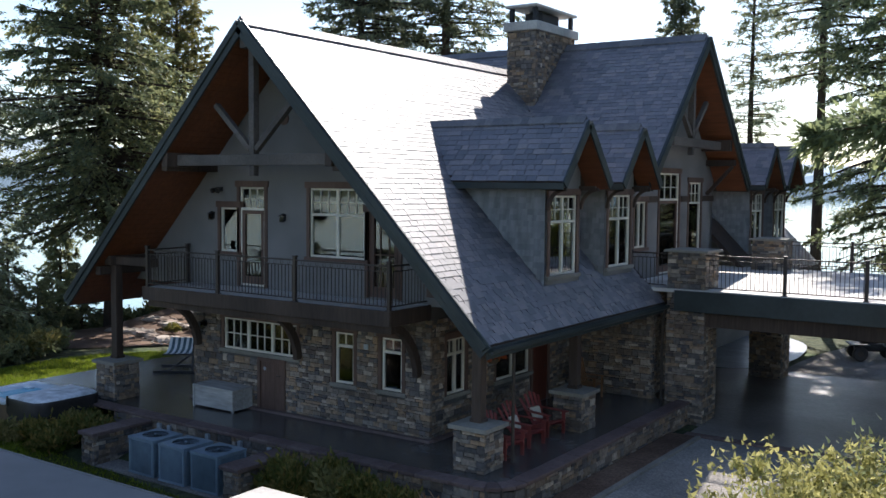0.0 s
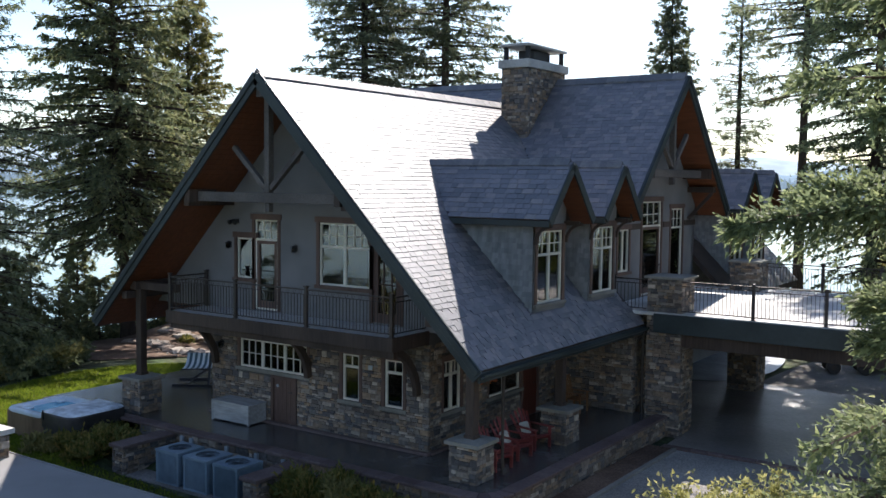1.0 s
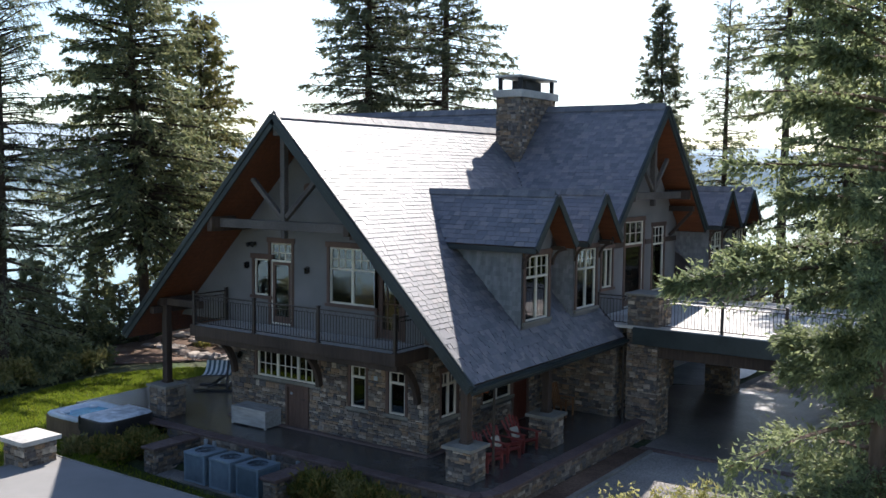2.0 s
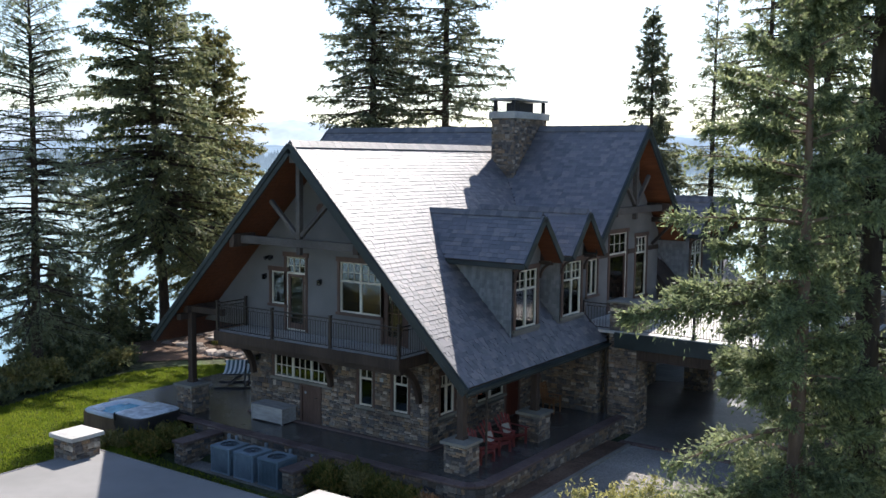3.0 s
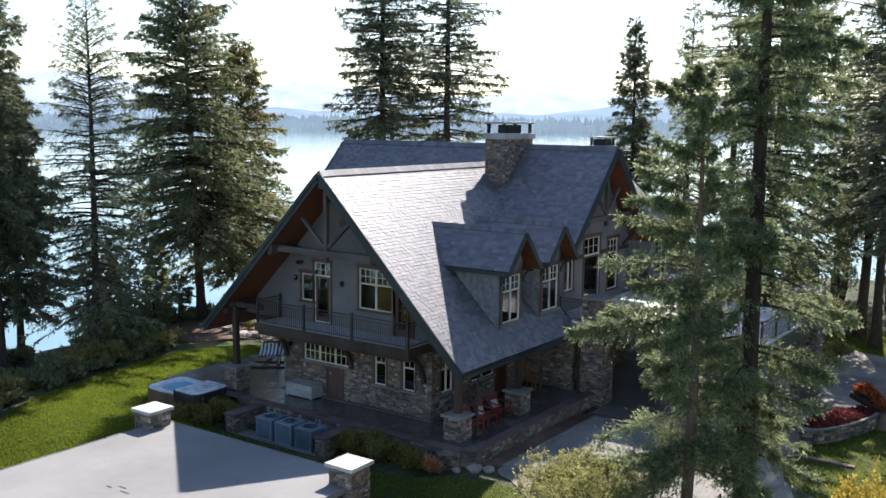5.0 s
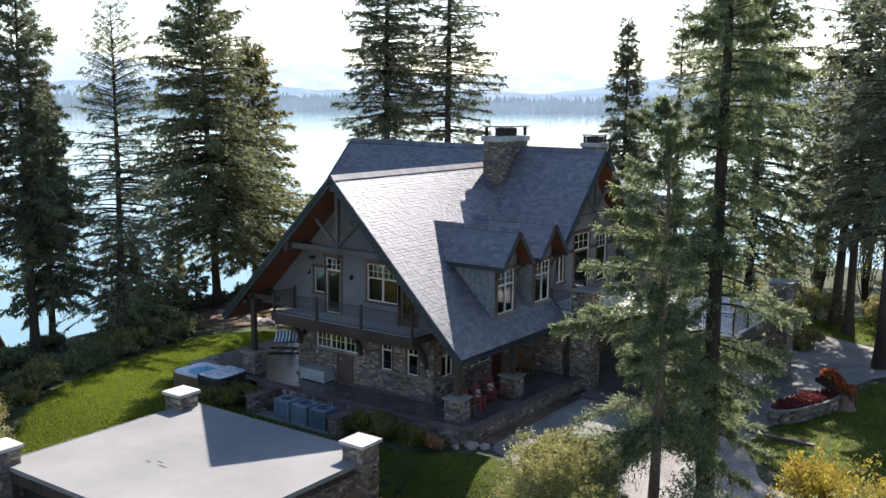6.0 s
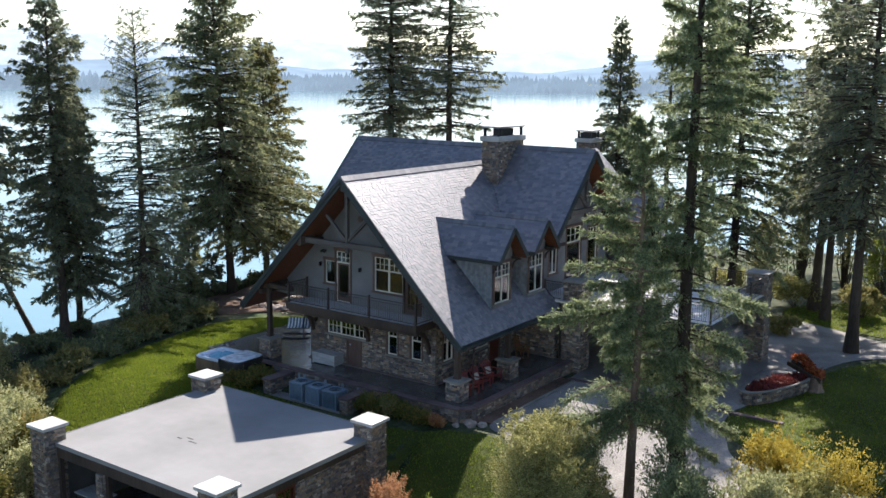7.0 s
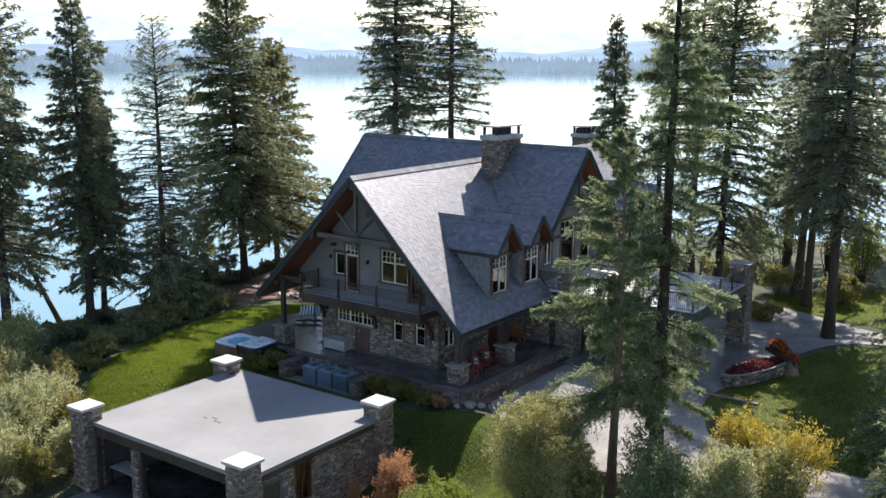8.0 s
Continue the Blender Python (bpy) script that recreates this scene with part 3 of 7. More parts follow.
# The court's blue is a reflection put into the paving colour.
sheet("pavement_court", curve_poly([(0.15, 16.9), (1.6, 16.7), (2.7, 17.6), (3.4, 20.5), (2.6, 24.6), (0.15, 25.6)]), 0.11, M_COURT_SHEEN, "smooth inner court paving with a blue sheen painted into its colour", "paving", 1.0)
_g = Geo()
for _k in range(24):
    _g.box(4.0 + _k * 0.47, 6.42, land(5, 6.5) + 0.02, 4.0 + _k * 0.47 + 0.455, 6.70, land(5, 6.5) + 0.11)
tagged(part("kerb", _g, M_COPING, bevel=0.012), "flush reddish stone edging across the drive", "kerb", kind="structure")
tagged(part("planting_bed", Geo().slab([(3.62, -1.9, land(4, 0) + 0.04), (4.35, -1.5, land(4, 0) + 0.04), (4.35, 6.4, land(4, 5) + 0.04), (3.62, 6.4, land(4, 5) + 0.04)], (0, 0, 0.05)), M_MULCH), "narrow bed of brown mulch beside the terrace wall", "planting bed", kind="structure")
_g = Geo()
for _k in range(17):
    _y = -1.4 + _k * 0.46
    _g.box(4.36, _y, land(4.4, _y) - 0.02, 4.50, _y + 0.44, land(4.4, _y) + 0.12)
tagged(part("bed_edging", _g, M_CAPSTONE, bevel=0.012), "pale stone edging of the mulch bed", "edging", kind="structure")

# the lake and the far side of it
_k = 1700
tagged(part("water", Geo().add([(-_k, -900, LAKE), (_k, -900, LAKE), (_k, _k, LAKE), (-_k, _k, LAKE)], [(0, 1, 2, 3)]), M_WATER), "wide pale lake, glittering in the sun", "lake", kind="structure")


def ridge(name, dist, base, heights, a0, a1, material, label, seed, n=160, back=400):
    """A range of hills across the view, as a closed wedge."""
    r = random.Random(seed)
    v, f = [], []
    for i in range(n):
        a = a0 + (a1 - a0) * i / (n - 1)
        h = heights(a) * (1 + 0.10 * noise.noise(Vector((a * 9, seed, 0)))) + dist * 0.0025 * noise.noise(Vector((a * 60, seed, 2)))
        d = Vector((-math.sin(radians(a)), math.cos(radians(a)), 0))
        v += [d * dist + Vector((0, 0, base)), d * (dist + back * 0.45) + Vector((0, 0, base + h * 0.72)), d * (dist + back * 0.8) + Vector((0, 0, base + h)), d * (dist + back) + Vector((0, 0, base))]
        if i:
            o = 4 * i
            f += [(o - 4, o, o + 1, o - 3), (o - 3, o + 1, o + 2, o - 2), (o - 2, o + 2, o + 3, o - 1)]
    return tagged(fast_part(name, [tuple(p) for p in v], f, material, smooth=True), label, "hills", kind="structure")


def _hill(a):
    return 26 + 40 * math.exp(-((a - 52) / 9) ** 2) + 52 * math.exp(-((a - 22) / 5.0) ** 2) + 16 * math.exp(-((a - 35) / 7) ** 2) + 70 * math.exp(-((a - 4) / 9.0) ** 2)


def _mount(a):
    return 70 + 120 * math.exp(-((a - 57) / 7) ** 2) + 95 * math.exp(-((a - 43) / 6) ** 2) + 55 * math.exp(-((a - 30) / 6) ** 2) + 60 * math.exp(-((a - 18) / 8.0) ** 2) + 80 * math.exp(-((a - 75) / 9) ** 2)


ridge("backdrop", 2300, -12, _hill, -60, 110, M_HILL, "blue wooded hills across the lake, haze painted in as glow", 5)
ridge("backdrop", 3700, -12, _mount, -60, 110, M_MOUNT, "pale blue far mountains, haze painted in as glow", 9)
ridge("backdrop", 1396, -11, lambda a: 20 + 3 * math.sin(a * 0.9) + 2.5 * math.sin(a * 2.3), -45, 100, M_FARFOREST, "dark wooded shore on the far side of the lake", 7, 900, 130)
# the wooded far shore: a strip of tiny conifers
_r = random.Random(11)
_V, _F = [], []
for _k in range(3600):
    _a = radians(_r.uniform(-25, 85))
    _d = 1396 + _r.random() * 100
    _h = _r.uniform(6, 13)
    _w = _h * _r.uniform(0.16, 0.3)
    _x, _y = -math.sin(_a) * _d, math.cos(_a) * _d
    _z = -11 + 20 * min(0.72 * (_d - 1396) / 58.5, 0.72 + 0.28 * (_d - 1454) / 45)
    _o = len(_V)
    _V += [(_x - _w, _y - _w, _z), (_x + _w, _y - _w, _z), (_x + _w, _y + _w, _z), (_x - _w, _y + _w, _z), (_x, _y, _z + _h)]
    _F += [(_o, _o + 1, _o + 4), (_o + 1, _o + 2, _o + 4), (_o + 2, _o + 3, _o + 4), (_o + 3, _o, _o + 4)]
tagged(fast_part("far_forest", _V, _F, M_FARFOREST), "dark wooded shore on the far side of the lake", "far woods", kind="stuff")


# ---- grass ----
def inside(x, y, poly):
    """Which of the points lie inside a polygon."""
    hit_ = np.zeros(len(x), bool)
    for (xa, ya), (xb, yb) in zip(poly, poly[1:] + poly[:1]):
        if ya != yb:
            hit_ ^= ((ya > y) != (yb > y)) & (x < (xb - xa) * (y - ya) / (yb - ya) + xa)
    return hit_


def grass(poly, count, seed, label, length=0.10):
    g = np.random.default_rng(seed)
    xs, ys = [p[0] for p in poly], [p[1] for p in poly]
    x, y = g.uniform(min(xs), max(xs), count), g.uniform(min(ys), max(ys), count)
    ok = inside(x, y, poly)
    x, y = x[ok], y[ok]
    n = len(x)
    base = np.stack([x, y, [land(a, b) + 0.025 for a, b in zip(x, y)]], -1)
    a = g.uniform(0, math.tau, n)
    w = np.stack([np.cos(a), np.sin(a), np.zeros(n)], -1) * g.uniform(0.012, 0.03, n)[:, None]
    tip = base + np.stack([g.normal(0, 0.35, n), g.normal(0, 0.35, n), np.ones(n)], -1) * (length * g.uniform(0.5, 1.2, n))[:, None]
    v = np.stack([base - w, base + w, tip], 1).reshape(-1, 3)
    tagged(fast_part("grass", v, np.arange(3 * n).reshape(n, 3), M_GRASS), label, "grass", kind="stuff")


grass(LAWN_W, 120000, 31, "short green lawn grass on the lake side")
grass(curve_poly([(13.6, 3.6), (12.9, 6.4), (13.5, 9.5), (13.9, 13.2), (17.5, 20.5), (27, 22.5), (33, 12), (27, 2.5), (19, 1.0)]), 50000, 32, "short lawn grass under the tall trees")
grass(curve_poly([(9.5, 27.6), (10, 33), (16, 37), (26, 39), (30, 34), (30, 25.8), (19, 25.5)]), 35000, 33, "short sunlit grass beyond the drive", 0.14)
grass(curve_poly([(-8.4, -4.4), (-2, -4.6), (3.4, -3.4), (5.4, -2.9), (8.0, -4.6), (10.6, -6.6), (9.6, -12), (4.6, -16), (3.3, -12), (3.2, -7), (-8.4, -7.2)]), 40000, 34, "short shaded grass beside the garage", 0.09)


# ---- the house ----
RX, RZ, SL = -4.43, 10.16, 1.015          # south wing: ridge x, ridge height, slope
RAKE, EAVE = -1.90, 7.20                  # its front rake and the half width to the eaves
BY, BZ, BS = 12.25, 11.07, 1.03           # main ridge: y, height, slope
BX0, BX1, BHALF = -15.26, 2.35, 4.60      # its two ends and half width
T_ROOF = 0.24
zA = lambda x: RZ - SL * abs(x - RX)
zB = lambda y: BZ - BS * abs(y - BY)
house = empty("house", (0, 0, 0), "large stone and stucco lake house with steep slate gables", "house")


def roof_slab(name, pts, material=M_TIMBER, thick=T_ROOF):
    return part(name, Geo().slab(pts, (0, 0, -thick)), material, house)


def soffit(parent, pts_fn, a0, a1, b0, b1, width=0.14):
    """Cedar boards under an overhang; pts_fn(a, b) gives a point, boards run along a."""
    b = b0
    while b < b1 - 0.02:
        c = min(b + width, b1)
        part("soffit_board", Geo().slab([pts_fn(a0, b + 0.004), pts_fn(a1, b + 0.004), pts_fn(a1, c - 0.004), pts_fn(a0, c - 0.004)], (0, 0, -0.02)), M_SOFFIT, parent)
        b = c


# south wing roof, both slopes
def A(x, y, dz=0.0):
    return (x, y, zA(x) + dz)


xe, xw = RX + EAVE, RX - EAVE
roof_e = roof_slab("roof_slope", [A(RX, RAKE), A(xe, RAKE), A(xe, 7.9), A(RX + 3.9, 7.9), A(RX + 3.9, 12), A(RX, 12)])
roof_w = roof_slab("roof_slope", [A(RX, 12), A(RX - 3.9, 12), A(RX - 3.9, 7.9), A(xw, 7.9), A(xw, RAKE), A(RX, RAKE)])
c = math.sqrt(1 + SL * SL)
DORMERS = [3.0, 6.4, 19.3, 22.4]
DX_WALL, DX_FRONT, DZ_RIDGE, DS, D_EAVE, D_WALL = 1.97, 2.65, 7.82, 1.175, 1.30, 0.95
zD = lambda y, yc: DZ_RIDGE - DS * abs(y - yc)


def keep_a(p):
    if p.z < zB(p.y) - 0.02 and p.x < BX1 and p.y > BY - BHALF:
        return False
    if p.y > 7.9 and p.x > RX + 3.9:
        return False
    for yc in DORMERS:
        if abs(p.y - yc) < D_WALL and zA(p.x) < zD(p.y, yc) - 0.12 and p.x < DX_WALL - 0.1:
            return False
    return True


slates(roof_e, A(xe, RAKE), (0, 1, 0), (-1, 0, SL), 12 - RAKE, EAVE * c, keep_a, 300,
       lambda p: p.x > 0.2 and p.y < 6.0, seed=3)
slates(roof_w, A(xw, RAKE), (0, 1, 0), (1, 0, SL), 12 - RAKE, EAVE * c, keep_a, seed=4, width=0.5, course=0.3)
# main roof
B = lambda x, y, dz=0.0: (x, y, zB(y) + dz)
y0, y1 = BY - BHALF, BY + BHALF
roof_s = roof_slab("roof_slope", [B(BX0, BY), B(BX1, BY), B(BX1, y0), B(BX0, y0)])
roof_n = roof_slab("roof_slope", [B(BX1, BY), B(BX0, BY), B(BX0, y1), B(BX1, y1)])
cb = math.sqrt(1 + BS * BS)
in_chimney = lambda p: -3.95 < p.x < -2.9 and p.y > 10.2
slates(roof_s, B(BX0, y0), (1, 0, 0), (0, 1, BS), BX1 - BX0, BHALF * cb, lambda p: zB(p.y) > zA(p.x) - 0.02 and not in_chimney(p), seed=5)
slates(roof_n, B(BX0, y1), (1, 0, 0), (0, -1, BS), BX1 - BX0, BHALF * cb, lambda p: True, seed=6, width=0.6, course=0.4)
# north wing, a twin of the south wing
roof_ne = roof_slab("roof_slope", [A(RX, 13), A(RX + 3.9, 13), A(RX + 3.9, 16.6), A(xe, 16.6), A(xe, 26.0), A(RX, 26.0)])
roof_nw = roof_slab("roof_slope", [A(RX, 26.0), A(xw, 26.0), A(xw, 16.6), A(RX - 3.9, 16.6), A(RX - 3.9, 13), A(RX, 13)])
slates(roof_ne, A(xe, 16.6), (0, 1, 0), (-1, 0, SL), 9.4, EAVE * c, lambda p: p.z > zB(p.y), seed=8)


# rake boards, fascias, ridge caps
def fascia(pts, w=0.05, h=0.30, up=(0, 0, 1), name="rake_board", mat=M_FASCIA):
    g = Geo()
    for a, b in zip(pts, pts[1:]):
        g.beam(a, b, w, h, up)
    return part(name, g, mat, house, "dark green painted board", bevel=0.008)


for sgn in (1, -1):
    x_e = RX + sgn * (EAVE + 0.02)
    fascia([(RX, RAKE - 0.03, RZ - 0.10), (x_e, RAKE - 0.03, zA(x_e) - 0.10)], 0.06, 0.36)
    fascia([(RX, RAKE - 0.075, RZ - 0.01), (x_e, RAKE - 0.075, zA(x_e) - 0.01)], 0.05, 0.16)
    fascia([(x_e, RAKE, zA(x_e) - 0.12), (x_e, 7.9, zA(x_e) - 0.12)], 0.05, 0.24, name="eave_board")
    yb = BY + sgn * (BHALF + 0.02)
    for x_ in (BX1 + 0.03, BX0 - 0.03):
        fascia([(x_, BY, BZ - 0.10), (x_, yb, zB(yb) - 0.10)], 0.06, 0.36)
        fascia([(x_ + (0.045 if x_ > 0 else -0.045), BY, BZ - 0.01), (x_ + (0.045 if x_ > 0 else -0.045), yb, zB(yb) - 0.01)], 0.05, 0.16)
    fascia([(BX0, yb, zB(yb) - 0.12), (BX1, yb, zB(yb) - 0.12)], 0.05, 0.24, name="eave_board")


def gutter(a, b):
    a, b = Vector(a), Vector(b)
    g = Geo()
    prof = [(-0.07, 0.05), (-0.065, -0.03), (-0.03, -0.065), (0.03, -0.065), (0.065, -0.03), (0.07, 0.05), (0.055, 0.05), (0.05, -0.02), (-0.05, -0.02), (-0.055, 0.05)]
    d = (b - a).normalized()
    s = Vector((d.y, -d.x, 0))
    v = [p + s * x + Vector((0, 0, z)) for p in (a, b) for x, z in prof]
    n = len(prof)
    g.add(v, [(i, (i + 1) % n, (i + 1) % n + n, i + n) for i in range(n)] + [tuple(range(n - 1, -1, -1)), tuple(range(n, 2 * n))])
    return part("gutter", g, M_FASCIA, house, "dark green gutter")


gutter((xe + 0.12, RAKE, zA(xe) - 0.09), (xe + 0.12, 7.85, zA(xe) - 0.09))
gutter((xw - 0.12, RAKE, zA(xw) - 0.09), (xw - 0.12, 7.85, zA(xw) - 0.09))


def ridge_cap(a, b, slope, parent=house, piece=0.42, w=0.23):
    """Overlapping slate caps along a ridge."""
    a, b = Vector(a), Vector(b)
    d = (b - a).normalized()
    s = Vector((d.y, -d.x, 0))
    k = int((b - a).length / piece)
    for i in range(k):
        p, q = a + d * (i * piece), a + d * ((i + 1) * piece + 0.05)
        u0, u1 = 0.155, 0.146
        g = Geo()
        for side in (1, -1):
            e = s * side * w - Vector((0, 0, w * slope))
            g.add([p + Vector((0, 0, u0)), q + Vector((0, 0, u1)), q + e + Vector((0, 0, u1)), p + e + Vector((0, 0, u0)),
                   p + Vector((0, 0, u0 - 0.045)), q + Vector((0, 0, u1 - 0.045)), q + e + Vector((0, 0, u1 - 0.045)), p + e + Vector((0, 0, u0 - 0.045))],
                  [(0, 1, 2, 3), (7, 6, 5, 4), (3, 2, 6, 7), (0, 3, 7, 4), (1, 5, 6, 2), (0, 4, 5, 1)])
        part("ridge_cap", g, M_RIDGE, parent, weld=True)


ridge_cap((RX, RAKE, RZ), (RX, BY - (BZ - RZ) / BS + 0.1, RZ), SL)
ridge_cap((BX0, BY, BZ), (-4.0, BY, BZ), BS)
ridge_cap((-2.8, BY, BZ), (BX1, BY, BZ), BS)
# valley flashing between the wings
part("valley_flashing", Geo().beam((RX + 0.05, BY - (BZ - RZ) / BS, RZ + 0.06), (RX + 3.95, BY - (BZ - zA(RX + 3.95)) / BS, zA(RX + 3.95) + 0.06), 0.14, 0.02), M_BLACK, house)
part("valley_flashing", Geo().beam((RX - 0.05, BY - (BZ - RZ) / BS, RZ + 0.06), (RX - 3.95, BY - (BZ - zA(RX - 3.95)) / BS, zA(RX - 3.95) + 0.06), 0.14, 0.02), M_BLACK, house)

# cedar soffits under the overhangs
soffit(roof_e, lambda a, b: A(b, a, -T_ROOF - 0.004), RAKE + 0.06, -0.005, RX + 0.02, xe - 0.02)
soffit(roof_w, lambda a, b: A(b, a, -T_ROOF - 0.004), RAKE + 0.06, -0.005, xw + 0.02, RX - 0.02)
soffit(roof_s, lambda a, b: B(a, b, -T_ROOF - 0.004), 1.205, BX1 - 0.05, y0 + 0.02, BY - 0.02)
soffit(roof_n, lambda a, b: B(a, b, -T_ROOF - 0.004), 1.205, BX1 - 0.05, BY + 0.02, y1 - 0.02)
soffit(roof_e, lambda a, b: A(b, a, -T_ROOF - 0.004), 0.01, 7.88, 0.02, xe - 0.02)
soffit(roof_w, lambda a, b: A(b, a, -T_ROOF - 0.004), 0.01, 7.0, xw + 0.02, -8.35)


# ---- walls and their openings ----
S_LOW = [(-7.13, -4.36, 1.57, 2.45), (-3.0, -2.39, 1.09, 2.42), (-1.48, -0.85, 1.09, 2.42), (-5.69, -4.86, 0.0, 1.36)]
S_UP = [(-6.45, -5.51, 3.40, 6.11), (-7.22, -6.55, 4.31, 5.54), (-3.86, -2.01, 4.31, 6.10), (-1.90, -0.95, 3.40, 5.53)]
E_LOW = [(0.75, 1.60, 1.0, 2.4), (3.1, 4.9, 0.98, 1.72), (5.06, 5.98, 0.0, 2.1)]
E_GABLE = [(9.2, 10.1, 4.30, 5.75), (11.2, 12.95, 3.35, 6.68), (13.9, 15.1, 3.75, 6.39)]
W0, W1 = -8.33, 0.0
FZ = 3.30
drop = T_ROOF + 0.03
wall_s_low = part("wall_south", wall_geo(([(W0, -0.05), (W1, -0.05)], [(W0, FZ), (W1, FZ)]), S_LOW, 0.3, SOUTH(0.045)), M_MORTAR, house, "ledgestone ground-floor wall in greys and tans")
gl = [(W0, zA(W0) - drop), (RX, RZ - drop), (W1, zA(W1) - drop)]
xl, xr = RX - (RZ - drop - FZ) / SL, RX + (RZ - drop - FZ) / SL
wall_s_up = part("gable_wall", wall_geo(([(xl, FZ), (xr, FZ)], [(xl, FZ), (RX, RZ - drop), (xr, FZ)]), S_UP, 0.25, SOUTH(0.0)), M_STUCCO, house, "grey-beige stucco gable wall", weld=True)
wall_e = part("wall_east", wall_geo(([(0.345, -0.05), (8.1, -0.05)], [(0.345, 5.4), (8.1, 5.4)]), E_LOW, 0.3, EAST(-0.045)), M_MORTAR, house, "ledgestone porch wall")
wall_w = part("wall_west", wall_geo(([(-8.1, -0.05), (-0.345, -0.05)], [(-8.1, 5.8), (-0.345, 5.8)]), [], 0.3, WEST(W0 + 0.045)), M_MORTAR, house, "ledgestone wall behind the terrace")
stones(wall_s_low, SOUTH(0.045), W0 - 0.03, W1 + 0.03, 0.0, 2.95, [(a - 0.12, b + 0.12, c_ - 0.13, d + 0.2) for a, b, c_, d in S_LOW], 300, (-3.6, 0.1, 0, 2.95), seed=21)
stones(wall_e, EAST(-0.045), 0.0, 8.05, 0.0, 2.95, [(a - 0.12, b + 0.12, c_ - 0.13, d + 0.2) for a, b, c_, d in E_LOW], 150, (0, 3.0, 0, 2.95), seed=22)
wall_pe = part("wall_porch_end", wall_geo(([(0.0, -0.6), (2.45, -0.6)], [(0.0, 3.2), (2.45, 3.2)]), [], 0.3, SOUTH(7.80)), M_MORTAR, house, "ledgestone wall closing the porch")
stones(wall_pe, SOUTH(7.80), 0.06, 2.48, 0.0, 2.95, [], 100, seed=24)
stones(wall_pe, EAST(2.45), 7.74, 8.1, -0.5, 2.95, [], seed=25)
stones(wall_w, WEST(W0 + 0.045), -8.0, 0.0, 0.0, 2.9, [], seed=23)
# main block below the cross gable
wall_g = part("gable_wall", wall_geo(([(8.1, -0.6), (16.4, -0.6)], [(8.1, zB(8.1) - drop), (BY, BZ - drop), (16.4, zB(16.4) - drop)]), E_GABLE, 0.25, EAST(1.2)), M_STUCCO, house, "grey stucco gable wall above the deck", weld=True)
part("wall_south", wall_geo(([(0.2, -0.6), (1.2, -0.6)], [(0.2, zB(8.1) - drop), (1.2, zB(8.1) - drop)]), [], 0.25, SOUTH(8.1)), M_STUCCO, house)
part("wall_south", wall_geo(([(-14.2, -0.6), (W0, -0.6)], [(-14.2, zB(8.1) - drop), (W0, zB(8.1) - drop)]), [], 0.25, SOUTH(8.1)), M_STUCCO, house)
part("wall_west", wall_geo(([(-16.4, -0.6), (-8.1, -0.6)], [(-16.4, zB(16.4) - drop), (-BY, BZ - drop), (-8.1, zB(8.1) - drop)]), [], 0.25, WEST(-14.2)), M_STUCCO, house)
part("wall_north", wall_geo(([(-1.2, -0.6), (14.2, -0.6)], [(-1.2, zB(8.1) - drop), (14.2, zB(8.1) - drop)]), [], 0.25, NORTH(16.4)), M_STUCCO, house)
part("wall_east", wall_geo(([(16.4, -0.6), (25.5, -0.6)], [(16.4, 5.4), (25.5, 5.4)]), [], 0.25, EAST(0)), M_STUCCO, house)
part("wall_north", wall_geo(([(0, -0.6), (8.33, -0.6)], [(0, zA(0) - drop), (-RX, RZ - drop), (8.33, zA(0) - drop)]), [], 0.25, NORTH(25.5)), M_STUCCO, house)
part("wall_west", wall_geo(([(-25.5, -0.6), (-16.4, -0.6)], [(-25.5, 5.8), (-16.4, 5.8)]), [], 0.25, WEST(-8.33)), M_STUCCO, house)
wall_lowg = Geo().box(1.20, 8.1, -0.6, 1.26, 16.4, 3.0)
sb = part("stone_base", wall_lowg, M_MORTAR, house)
stones(sb, EAST(1.26), 8.1, 16.4, -0.5, 2.95, seed=27)
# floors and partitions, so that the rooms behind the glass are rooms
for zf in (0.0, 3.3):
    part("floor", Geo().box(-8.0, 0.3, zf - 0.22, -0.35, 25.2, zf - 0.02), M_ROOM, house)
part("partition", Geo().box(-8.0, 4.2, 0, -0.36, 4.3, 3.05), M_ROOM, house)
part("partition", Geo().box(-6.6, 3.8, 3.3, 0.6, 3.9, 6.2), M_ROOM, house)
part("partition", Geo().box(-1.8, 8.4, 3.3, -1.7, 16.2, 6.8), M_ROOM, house)


